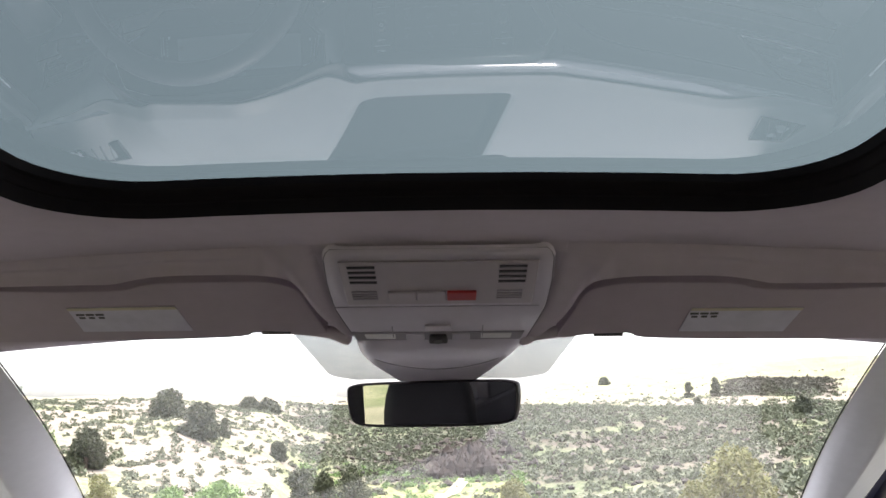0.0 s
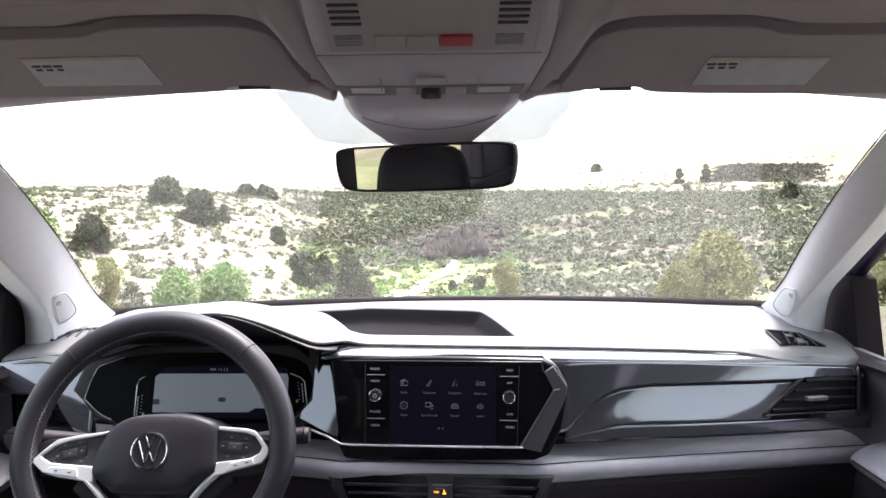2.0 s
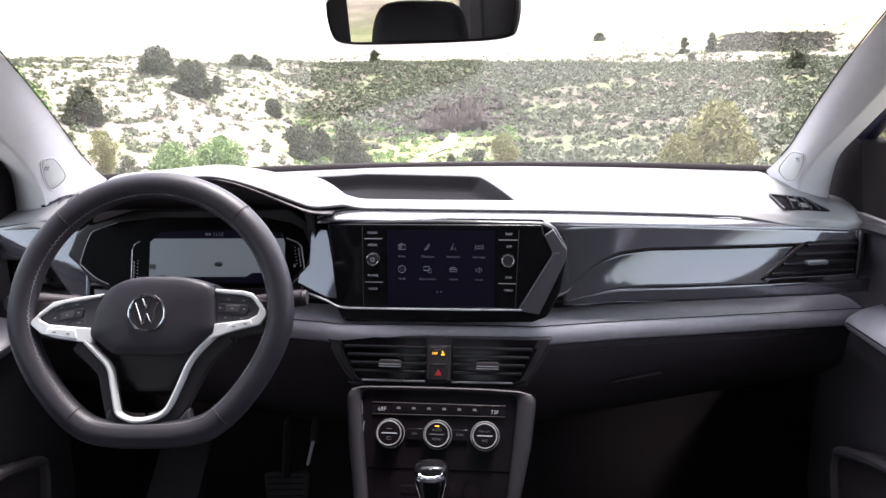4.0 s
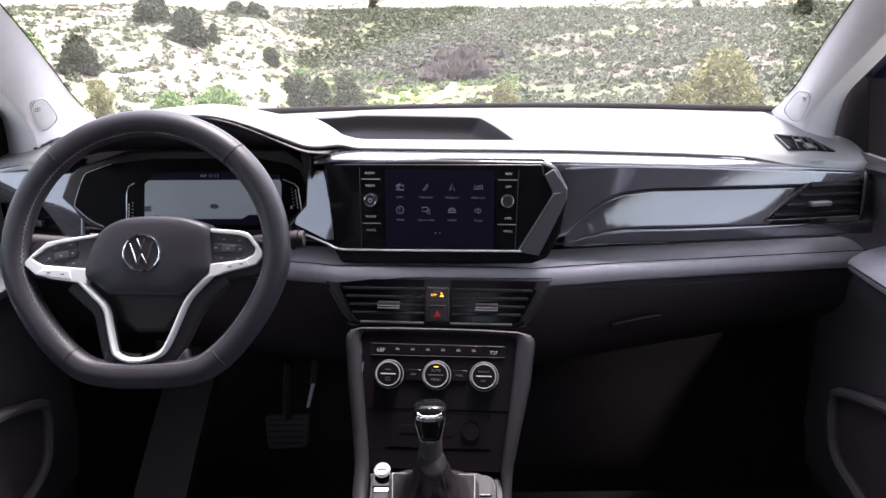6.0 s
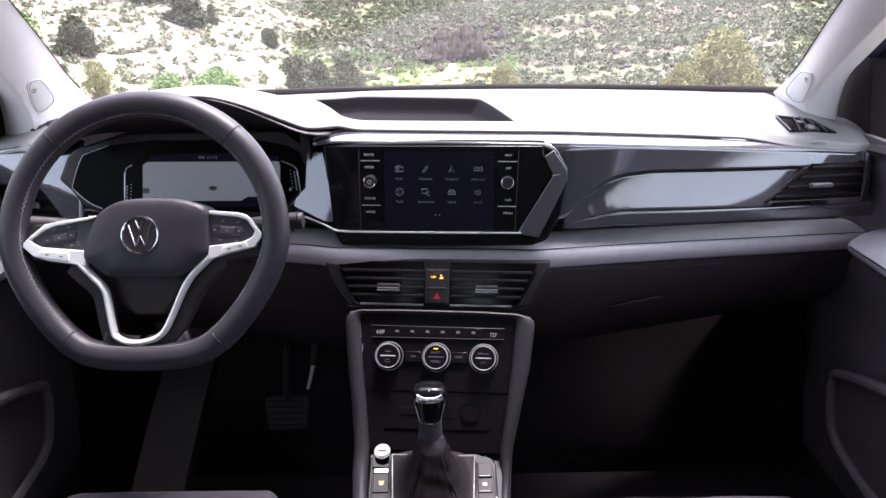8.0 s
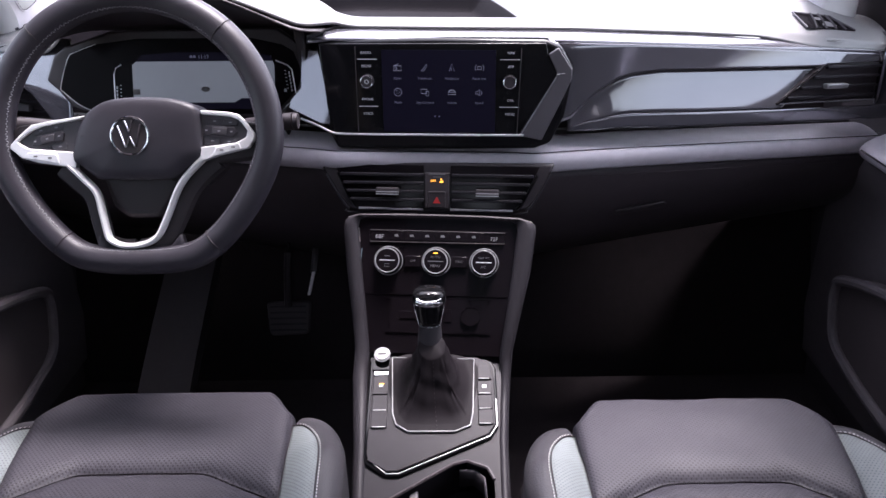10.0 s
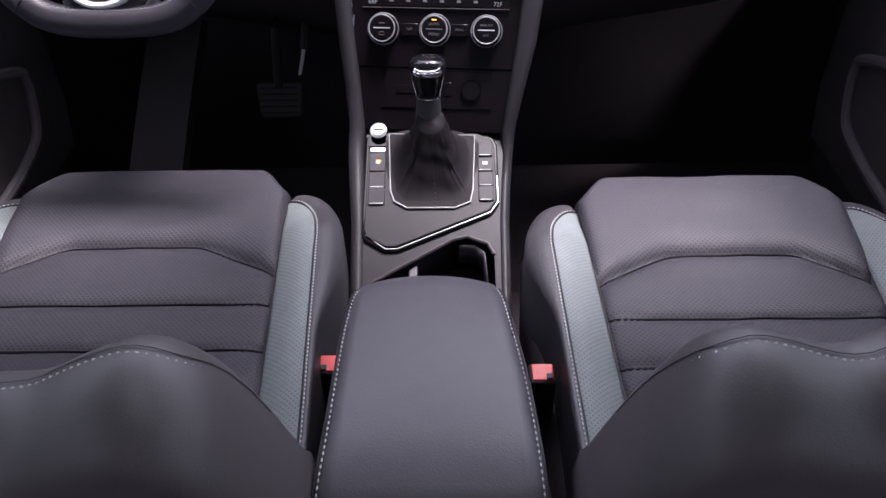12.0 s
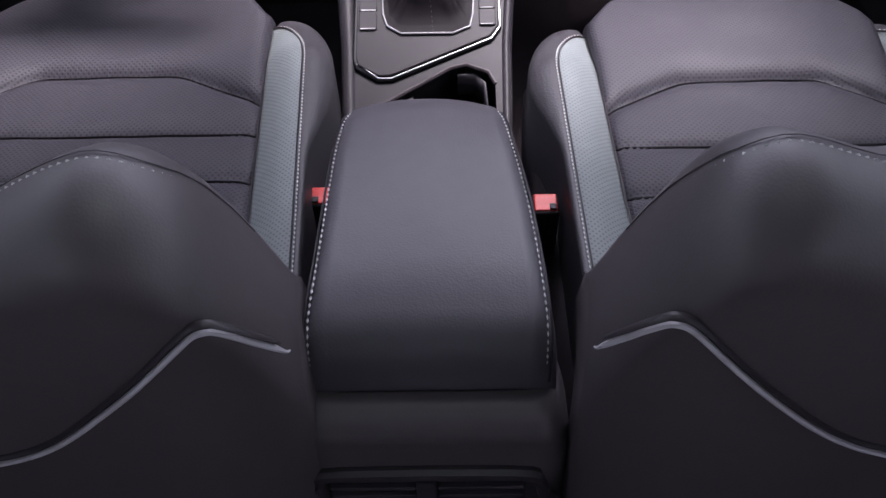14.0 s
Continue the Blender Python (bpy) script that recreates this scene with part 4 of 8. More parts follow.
def build_pillar(s):
    n = 24
    inner = [Vector((s * abs(p.x), p.y, p.z)) for p in (shield(1.0, i / n) for i in range(n + 1))]
    for i in range(5):
        inner[i].x -= s * 0.020 * (1 - i / 4.5) ** 2
    if s > 0:
        fold = [(0.681, 1.386, 0.684), (0.681, 1.384, 0.717), (0.681, 1.374, 0.748), (0.681, 1.342, 0.78), (0.681, 1.291, 0.818), (0.679, 1.199, 0.879), (0.666, 1.082, 0.949), (0.645, 0.96, 1.020), (0.615, 0.82, 1.080)]
        outer = [(0.745, 1.403, 0.660), (0.745, 1.403, 0.700), (0.745, 1.398, 0.745), (0.745, 1.377, 0.790), (0.745, 1.318, 0.8345), (0.742, 1.203, 0.912), (0.725, 1.09, 0.978), (0.700, 0.96, 1.040), (0.670, 0.82, 1.095)]
    else:
        fold = [(-0.699, 1.314, 0.684), (-0.699, 1.314, 0.723), (-0.699, 1.308, 0.755), (-0.699, 1.286, 0.784), (-0.699, 1.237, 0.831), (-0.695, 1.159, 0.884), (-0.675, 1.053, 0.951), (-0.645, 0.94, 1.022), (-0.615, 0.82, 1.078)]
        outer = [(-0.775, 1.352, 0.660), (-0.775, 1.354, 0.705), (-0.775, 1.356, 0.750), (-0.775, 1.345, 0.788), (-0.775, 1.285, 0.838), (-0.768, 1.185, 0.905), (-0.740, 1.07, 0.980), (-0.705, 0.95, 1.042), (-0.670, 0.82, 1.095)]

    def even(pts):
        q = spline(pts, 12)
        return [q[round(i * (len(q) - 1) / n)] for i in range(n + 1)]
    fold, outer = even(fold), even(outer)
    rows = []
    for i in range(n + 1):
        a, f, b = inner[i], fold[i], outer[i]
        out = Vector((-s * 0.75, -0.65, 0.1)).normalized()
        row = [a.lerp(f, t) + out * 0.003 * math.sin(math.pi * t) for t in (0, 0.08, 0.25, 0.45, 0.65, 0.82, 0.93)]
        row += [f + out * 0.0005]
        row += [f.lerp(b, t) + out * 0.001 * math.sin(math.pi * t) for t in (0.08, 0.2, 0.45, 0.7, 0.9, 0.97)]
        row += [b, b + Vector((s * 0.006, 0.006, 0.0)), b + Vector((s * 0.012, 0.04, 0.0))]
        rows.append(row)
    top = thing("pillar_trim", inner[0], "pale grey windshield pillar trim with a tweeter cover", "pillar trim", group="windshield pillars")
    bm = loft(rows, False)
    tree = BVHTree.FromBMesh(bm)
    part("body", bm, M_PILLAR, top, angle=60)
    part("glass_seal", sweep([p + Vector((-s * 0.002, -0.002, 0.002)) for p in inner[2:]], 0.0011, sides=6), M_RUBBER, top, "dark seal along the glass")
    # tweeter cover, flush in the trim
    if s > 0:
        m = plane_at((0.683, 1.418, 0.765), (0.5, -0.86, 0), (-0.02, -0.10, 0.12))
        o = [(-0.0251, -0.0012), (0.0208, 0.0470), (0.0547, 0.0558), (0.0546, 0.0414), (0.0247, -0.0084), (-0.0034, -0.0130)]
    else:
        m = plane_at((-0.697, 1.375, 0.775), (0.55, 0.83, 0), (0.02, -0.10, 0.12))
        o = [(-0.0682, 0.0602), (-0.0623, 0.0674), (-0.0442, 0.0660), (-0.0059, 0.0154), (-0.0411, 0.0002), (-0.0517, 0.0168)]
    face = m.to_3x3() @ Vector((0, 0, 1))

    def onto(x, y, lift):
        """A place on the trim's skin, lifted off it."""
        h = tree.ray_cast(m @ Vector((x, y, 0.06)), -face)[0]
        return (h or m @ Vector((x, y, 0.01))) + face * lift
    c = sum((Vector((x, y, 0)) for x, y in o), Vector()) / 6
    fine = []
    for i, p in enumerate(o):                     # round the corners
        p, q, r = (Vector((*o[(i + k) % 6], 0)) for k in (-1, 0, 1))
        d = 0.35
        a, e = q.lerp(p, d), q.lerp(r, d)
        fine += [a.lerp(q, t).lerp(q.lerp(e, t), t) for t in (0, 0.25, 0.5, 0.75, 1)]
    sp = [(p.x, p.y) for p in fine]
    disk = [[onto(c.x + (x - c.x) * k, c.y + (y - c.y) * k, d) for x, y in sp] for k, d in ((1.0, -0.002), (1.0, 0.0012), (0.96, 0.0022), (0.6, 0.0024), (0.2, 0.0024))]
    cover = part("tweeter_cover", loft(disk), M_TWEETER, top, "grey tweeter cover")
    part("rim_gap", sweep([onto(c.x + (x - c.x) * 1.03, c.y + (y - c.y) * 1.03, 0.0006) for x, y in sp], 0.0007, closed=True, normal=face, sides=6), M_INK, cover)
    part("rim", sweep([onto(c.x + (x - c.x) * 1.09, c.y + (y - c.y) * 1.09, 0.0002) for x, y in sp], 0.0016, closed=True, normal=face, sides=8), M_PILLAR, cover)
    e = (0.0409, 0.0409) if s > 0 else (-0.0562, 0.0485)
    for k in (-0.002, 0.0025):
        part("emblem", sweep([onto(e[0] + k + 0.002 * math.cos(q * 0.7), e[1] + 0.0042 * math.sin(q * 0.7), 0.0026) for q in range(9)], 0.0005, sides=5), M_INK, cover)


build_pillar(-1)
build_pillar(1)


def build_door(s):
    word = "left" if s < 0 else "right"
    top = thing("front_door", (s * 0.79, 0.6, FLOOR), "dark front door panel with a grey pocket frame, closed", "car door", group="front doors")
    X = s * 0.80

    def face(u, v):
        y, z = lerp(-0.2, 1.44, u), lerp(0.0, 0.69, v)
        return Vector((X - s * (0.012 + 0.035 * math.exp(-((z - 0.47) / 0.06) ** 2) + 0.02 * smooth(z, 0.60, 0.66)), y, z))
    part("panel", surface(face, 18, 24, (s * 0.012, 0, 0)), M_DOOR, top, "dark plastic door panel")
    part("sill", sweep(spline([(X - s * 0.028, -0.2, 0.684), (X - s * 0.030, 0.7, 0.684), (X - s * 0.030, 1.15, 0.680), (X - s * 0.028, 1.29, 0.672)], 8), (0.022, 0.012), normal=(0, 0, 1)),
         M_BLACK, top, "dark window sill strip")
    part("sill_line", sweep(spline([(X - s * 0.049, -0.2, 0.690), (X - s * 0.051, 0.7, 0.690), (X - s * 0.051, 1.15, 0.686)], 8), 0.0016, sides=5), M_SILVER, top, "thin bright line along the sill")
    # pocket frame low on the door
    loop = [Vector(p) for p in ((0.70, 0.09, 0), (1.05, 0.105, 0), (1.15, 0.115, 0), (1.225, 0.135, 0), (1.255, 0.19, 0), (1.262, 0.235, 0), (1.235, 0.262, 0), (1.10, 0.305, 0), (0.80, 0.37, 0))]
    loop = [Vector((X - s * 0.055, p.x, p.y)) for p in spline(loop, 5)]
    part("pocket_frame", sweep(loop, (0.010, 0.010), normal=(s, 0, 0), sides=10), M_DOOR, top, "grey frame round the door pocket")
    part("pocket", prism([(p.y, p.z) for p in loop], plane_at((X - s * 0.048, 0, 0), (0, 1, 0), (0, 0, 1)), -0.04 * s), M_BACK, top, "grey door pocket panel")
    # ledge that carries on the dashboard's line
    part("armrest_ledge", surface(lambda u, v: Vector((X - s * (0.02 + 0.062 * math.sin(math.pi * v) ** 0.7), lerp(-0.2, 1.24, u), lerp(0.478, 0.545, v))), 16, 10), M_LEDGE, top, "grey padded armrest ledge", thick=0.004)
    part("ledge_seam", sweep([(X - s * 0.0835, lerp(-0.2, 1.23, i / 20), 0.515) for i in range(21)], 0.0015, sides=5), M_BLACK, top)
    # mirror sail in the corner of the window, and the painted frame outside
    dy = 0.0 if s > 0 else -0.06
    part("sail", prism([(1.330 + dy, 0.670), (1.50, 0.670), (1.50, 0.76), (1.43 + dy, 0.806), (1.385 + dy, 0.822), (1.365 + dy, 0.815)], plane_at((X - s * 0.024, 0, 0), (0, 1, 0), (0, 0, 1)), -0.05 * s), M_RUBBER, top, "black corner cover by the window", bevel=0.003)
    rail = spline([(X + s * 0.004, 1.45 + dy, 0.775), (X, 1.375 + dy, 0.832), (X - s * 0.004, 1.25 + dy, 0.920), (X - s * 0.030, 1.05 + dy, 1.02), (X - s * 0.06, 0.82, 1.11)], 6)
    part("window_frame", sweep(rail, (0.012, 0.016), normal=(s, 0, 0), sides=8), M_NAVY, top, "dark navy window frame")
    part("frame_seal", sweep([p + Vector((-s * 0.014, 0.012, 0.010)) for p in rail], (0.012, 0.024), normal=(s, 0, 0), sides=8), M_RUBBER, top, "black door seal")


build_door(-1)
build_door(1)

# ---- dashboard ----


def crease(x):
    """The front edge of the dash top: way ahead and height, by place across the car."""
    a = max(abs(x) if x > 0 else -x - 0.40 + 0.2, 0)
    y = 1.085 + 0.377 * max(0.0, x - 0.2) if x > -0.46 else table(x, ((-0.80, 1.283), (-0.68, 1.225), (-0.56, 1.166), (-0.52, 1.128), (-0.46, 1.085)))
    z = table(x, ((-0.80, 0.694), (-0.68, 0.715), (-0.60, 0.716), (-0.52, 0.7135), (-0.14, 0.752), (0.0, 0.748), (0.2, 0.743), (0.4, 0.720), (0.56, 0.699), (0.80, 0.668)))
    return y, z


def foot_of_glass(x):
    u = max(-1.1, min(1.1, x / 0.675))
    return 1.60 - 0.125 * u * u


def hood(x):
    """How far the instrument hood rises over the dash top."""
    return 0.091 * smooth(x, -0.62, -0.46) * (1 - smooth(x, -0.34, -0.10))


dash = thing("dashboard", (0, 1.30, FLOOR), "dark grey dashboard with gloss grey trim and a stitched ledge", "dashboard")


def tray_sides(y):
    return -0.140 - 0.42 * (y - 1.155), 0.140 - 0.21 * (y - 1.155)


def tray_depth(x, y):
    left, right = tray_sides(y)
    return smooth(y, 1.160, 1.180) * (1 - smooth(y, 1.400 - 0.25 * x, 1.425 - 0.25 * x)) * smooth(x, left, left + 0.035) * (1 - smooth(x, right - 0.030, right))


def shelf(x):
    """Where a gloss shelf runs along the front edge of the soft top."""
    return smooth(x, -0.19, -0.13) * (1 - smooth(x, 0.50, 0.66))


def dash_top(u, v):
    x = lerp(-0.80, 0.80, u)
    y0, z0 = crease(x)
    y1 = foot_of_glass(x) + 0.02
    y0 += 0.028 * shelf(x) - 0.035 * hood(x) / 0.088
    z0 += 0.0060 * shelf(x)
    y, z = lerp(y0, y1, v), lerp(z0, 0.745 - 0.045 * smooth(abs(x), 0.63, 0.76), v ** 0.8)
    z += hood(x) * (1 - smooth(v, 0.0, 0.80))
    z += 0.012 * math.sin(math.pi * v) * (1 - 0.5 * hood(x) / 0.088)
    z -= (0.008 - 0.005 * shelf(x)) * (1 - smooth(v, 0, 0.06))
    # open tray in the middle of the top
    return Vector((x, y, z - 0.032 * tray_depth(x, y)))


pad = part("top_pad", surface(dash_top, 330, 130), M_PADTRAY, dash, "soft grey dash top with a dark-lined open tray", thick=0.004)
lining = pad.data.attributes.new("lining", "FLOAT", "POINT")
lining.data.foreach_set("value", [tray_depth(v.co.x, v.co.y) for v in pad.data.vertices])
def band(u, v):
    """Gloss shelf along the soft top's edge, nearly level and rolling over at its front."""
    x = lerp(-0.175, 0.785, u)
    y, z = crease(x)
    k = 0.028 * shelf(x) + 0.004
    return Vector((x, y + k * (1 - v) - 0.002 * math.sin(math.pi * v), z - 0.0035 - 0.0035 * v - 0.006 * v ** 4 + (0.006 * shelf(x) - 0.003) * (1 - v)))


part("upper_band", surface(band, 90, 8), M_TRIM, dash, "gloss grey shelf along the dash top", thick=0.003)
part("top_lip", sweep([band(i / 80, 0.0) + Vector((0, -0.001, 0.0012)) for i in range(81)], 0.0012, sides=6), M_PAD, dash, "soft grey edge of the dash top")


def seam_y(x):
    return 1.068 + 0.34 * max(0, abs(x) - 0.15)


def seam_z(x):
    return table(x, ((-0.80, 0.560), (-0.18, 0.5815), (-0.06, 0.579), (0.11, 0.5740), (0.20, 0.5685), (0.30, 0.5615), (0.50, 0.545), (0.80, 0.520)))


def groove_z(x):
    return table(x, ((0.165, 0.600), (0.205, 0.618), (0.2276, 0.6438), (0.2456, 0.6569), (0.268, 0.6695), (0.2915, 0.6760), (0.34, 0.6775), (0.55, 0.6607), (0.775, 0.6445)))


def panel(u, v):
    """Upper face of the passenger trim, from the shelf down to the groove, flaring out towards the door."""
    x = lerp(0.165, 0.775, u)
    y, z = crease(x)
    top, g = z - 0.013, groove_z(x)
    tilt = 0.037 + 1.12 * (min(x, 0.66) - 0.41)
    return Vector((x, y + 0.003 - (top - g) * (tilt * v + 0.06 * v * v), lerp(top, g, v)))


SILL = 0.72                                      # the vent ends here, by share of the lower face


def insert(x, v):
    """Lower face, set back under the groove, hollow at its edges and swelling at its middle."""
    top = panel((x - 0.165) / 0.61, 1.0)
    g, low = groove_z(x) - 0.003, seam_z(x) + 0.034 - 0.006 * smooth(x, 0.30, 0.20)
    tilt = table(x, ((0.20, 0.11), (0.30, 0.23), (0.41, 0.36), (0.55, 0.40), (0.80, 0.38)))
    turn = tilt * min(v, SILL) - 0.107 * ((v - 0.5) ** 3 + 0.125)
    return Vector((x, top.y + 0.007 - (g - low) * turn, lerp(g, low, v)))




part("trim_panel", surface(panel, 64, 10), M_TRIM, dash, "gloss metallic grey passenger trim panel", thick=0.004)
part("trim_insert", surface(lambda u, v: insert(lerp(0.200, lerp(0.634, 0.552, v), u), SILL * v), 60, 12), M_TRIM, dash, "gloss metallic grey lower trim insert", thick=0.004)
part("trim_sill", surface(lambda u, v: insert(lerp(0.200, 0.775, u), lerp(SILL, 1, v)), 60, 5), M_TRIM, dash, "gloss metallic grey trim under the vent", thick=0.004)
# black rod paints in the shade under the upper face's overhang
part("trim_groove", sweep([insert(0.2 + 0.575 * i / 60, 0.0) + Vector((0, -0.001, 0.0015)) for i in range(2, 61)], lambda t: (0.0005 + 0.0016 * min(1, 6 * t), 0.006), normal=(0, 1, 0.2), sides=6), M_BLACK, dash, "black line for the shade in the trim's groove")
part("trim_end", surface(lambda u, v: Vector((lerp(0.752, 0.797, u), 1.284 + 0.016 * u + 0.04 * u * u, lerp(0.668 - 0.004 * u, 0.578, v))), 6, 6), M_TRIM, dash, thick=0.004)

# padded ledge
def ledge(u, v):
    x = lerp(-0.80, 0.80, u)
    y, z = seam_y(x), seam_z(x)
    q = v * 2.1 - 0.12
    if q < 1:
        return Vector((x, y + 0.100 * (1 - q), z - 0.002 * (1 - q) + 0.005 * math.sin(math.pi * max(0, q)) - 0.008 * smooth(q, 0.05, -0.12)))
    r = (q - 1) / 0.98
    return Vector((x, y - 0.010 * math.sin(r * 1.9) + 0.012 * r * r, z - 0.004 * r - 0.026 * r ** 1.3))


part("ledge", surface(ledge, 80, 22), M_LEDGE, dash, "grey padded ledge with a stitched seam", thick=0.004)
seam_row = [ledge(i / 120, 0.515) + Vector((0, -0.0012, 0.001)) for i in range(121)]
part("ledge_seam", sweep(seam_row, 0.0009, sides=5), M_BLACK, dash)
part("ledge_stitching", stitches([p + Vector((0, 0.006, 0.0028)) for p in seam_row[42:]], 0.004, 0.0025, 0.0005), M_THREAD, dash, "pale stitching along the ledge")
# black rod laid in as the shadow between trim and ledge
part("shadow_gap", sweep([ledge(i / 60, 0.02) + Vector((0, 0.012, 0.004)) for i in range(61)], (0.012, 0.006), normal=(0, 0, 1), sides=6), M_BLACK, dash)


def lower(u, v):
    x = lerp(-0.80, 0.80, u)
    y = seam_y(x) + 0.010
    return Vector((x, y + 0.030 * v + 0.24 * v * v, lerp(seam_z(x) - 0.026, 0.27, v)))


part("lower_panel", surface(lower, 40, 16), M_PADDARK_LIFT, dash, "black lower dashboard", thick=0.004)


def on_lower(x, z, out=0.003):
    v = (seam_z(x) - 0.026 - z) / (seam_z(x) - 0.296)
    p = lower((x + 0.8) / 1.6, v)
    return p + Vector((0, -out, 0))


# glove box
glove = part("glove_box", loft([[on_lower(x, z, o) for x, z in ((0.240, 0.524), (0.70, 0.485), (0.69, 0.36), (0.245, 0.345))] for o in (0.0, 0.006)]), M_PADDARK_LIFT, dash, "closed glove box lid", bevel=0.003)
part("handle", loft([[on_lower(x, z, o) for x, z in ((0.292, 0.446), (0.380, 0.452), (0.386, 0.442), (0.372, 0.436), (0.292, 0.434))] for o in (0.007, 0.016)]), M_PADDARK_LIFT, glove, "black pull handle", bevel=0.003)


# outer air vents
def outer_vent(s):
    X = 0.683
    if s > 0:
        m = plane_at((0.670, 1.246, 0.619), (0.93, 0.36, -0.065), (0, 0.05, 1))
        o = [(-0.1335, -0.0190), (0.0705, -0.0210), (0.0657, 0.0387), (-0.0465, 0.0377)]
    else:
        m = plane_at((-X, 1.248, 0.612), (0.93, -0.36, 0), (0, 0.05, 1))
        o = [(0.082, -0.032), (-0.068, -0.030), (-0.072, 0.033), (0.030, 0.035)]
    vent = thing("air_vent", m @ Vector((0, 0, 0)), "side air vent with dark slats and a chrome tab", "air vent", group="side air vents")
    part("well", prism(o, m @ Matrix.Translation((0, 0, 0.004)), 0.03), M_BLACK, vent)
    for i in range(4):
        h = (-0.0125 + 0.0155 * i) if s > 0 else (-0.0225 + 0.015 * i)
        x0 = -0.130 + (h + 0.0195) * 1.53 if s > 0 else -0.066
        x1 = 0.066 if s > 0 else 0.078 - (h + 0.032) * 0.75
        sl = box((x0, h - 0.0015, -0.006), (x1, h + 0.0030, 0.010))
        sl.transform(m)
        part("slat", sl, M_RAIL, vent, bevel=0.001)
    tab = box((-0.052, 0.002, 0.008), (-0.008, 0.010, 0.020)) if s > 0 else box((-0.012, -0.006, 0.008), (0.022, 0.005, 0.018))
    tab.transform(m)
    part("tab", tab, M_DIALRING, vent, "satin grey tab", bevel=0.002)
    b = [m @ Vector((x, y, 0.007)) for x, y in o]
    low = [b[0], b[1]]
    part("chrome_strip", sweep(low, (0.0022, 0.0016), normal=m.to_3x3() @ Vector((0, 0, 1)), sides=6), M_CHROME, vent, "chrome strip")
    part("frame", sweep([m @ Vector((x * 1.03, y * 1.06, 0.006)) for x, y in o[1:] + o[:1]], (0.004, 0.005) if s < 0 else (0.0014, 0.003), normal=m.to_3x3() @ Vector((0, 0, 1)), sides=6), M_LENS, vent)


outer_vent(1)
outer_vent(-1)


def defroster(s):
    a, b, c, d = (Vector((s * x, y, 0)) for x, y in ((0.601, 1.325), (0.669, 1.337), (0.707, 1.313), (0.608, 1.274)))

    def top(p, o=0.003):
        u = (p.x + 0.8) / 1.6
        y0, y1 = crease(p.x)[0], foot_of_glass(p.x) + 0.02
        q = dash_top(u, max(0.03, (p.y - y0) / (y1 - y0)))
        return Vector((p.x, p.y, q.z + o))
    vent = thing("defroster_vent", top(d), "slanted black side-window vent in the dash top", "air vent", group="defroster vents")
    # no opening is cut; a near-black plate stands in for its dark inside
    part("well", loft([[top(p, 0.0010) for p in (a, b, c, d)], [top(p, 0.0022) for p in (a, b, c, d)]]), M_LENS, vent)
    for i in range(4):
        t = (i + 1) / 5
        e, g = d.lerp(c, t), a.lerp(b, min(1, t + 0.28))
        part("fin", sweep([top(e, 0.0022), top(e.lerp(g, 0.5), 0.0045), top(g, 0.0030)], (0.0008, 0.0018), normal=(0, 0, 1), sides=6), M_POD, vent)
    part("rim", sweep([top(p, 0.0026) for p in (d, a, b, c)], (0.0014, 0.0018), normal=(0, 0, 1), sides=6), M_POD, vent)
    if s > 0:
        m = plane_at(top(Vector((0.652, 1.264, 0)), 0.0025), (0.98, 0.15, -0.05), (-0.1, 0.9, 0.2))
        lettering("AIRBAG", m, 0.010, M_PAD, dash)


defroster(1)
defroster(-1)

# trim left of the wheel and round the driver's vent
def driver_side(u, v):
    """Gloss trim between the dash top and the driver's vent, leaning back to face the side window."""
    x = lerp(-0.80, -0.555, u)
    top = table(x, ((-0.80, 0.690), (-0.68, 0.712), (-0.59, 0.726), (-0.55, 0.730)))
    low = table(x, ((-0.80, 0.641), (-0.655, 0.655), (-0.632, 0.645), (-0.590, 0.608), (-0.55, 0.600)))
    z = lerp(top, low, v)
    h = top - z
    return Vector((x, 1.19 - 0.40 * (x + 0.56) - 0.45 * min(h, 0.06) - 0.38 * max(0, h - 0.06), z))


part("driver_trim", surface(driver_side, 40, 12), M_TRIM, dash, "gloss grey trim above the driver's vent", thick=0.004, angle=60)
part("light_switch", box((-0.705, 1.205, 0.572), (-0.60, 1.25, 0.597)), M_PADDARK, dash, "dark light switch", bevel=0.003)
for k in (-0.664, -0.648):
    part("switch_mark", box((k - 0.004, 1.2035, 0.582), (k + 0.004, 1.205, 0.588)), M_PRINT, dash)

# ---- instrument cluster ----
cluster = thing("instrument_cluster", (-0.36, 1.14, 0.62), "black instrument cluster with a lit grey digital display", "instrument cluster")
mc = plane_at((-0.362, 1.150, 0.672), (1, 0, 0), (0, 0.25, 1))
hood_under = surface(lambda u, v: Vector((lerp(-0.548, -0.150, u), lerp(1.050, 1.20, v),
                                          lerp(dash_top((lerp(-0.548, -0.150, u) + 0.8) / 1.6, 0.0).z - 0.003, 0.742, v))), 30, 6)
part("hood_lining", hood_under, M_BLACK, cluster, "black underside of the instrument hood", thick=0.003)
o = [(-0.2276, 0.0032), (-0.2131, 0.0384), (-0.1963, 0.0514), (-0.12, 0.075), (0.13, 0.075), (0.160, 0.052), (0.1716, 0.020), (0.1726, -0.0033),
     (0.1650, -0.0165), (0.1273, -0.0515), (0.10, -0.085), (-0.12, -0.085), (-0.1634, -0.0495), (-0.190, -0.0402), (-0.2106, -0.0131)]
part("housing", prism(o, mc, 0.02), M_BLACK, cluster, "black cluster housing", bevel=0.004)
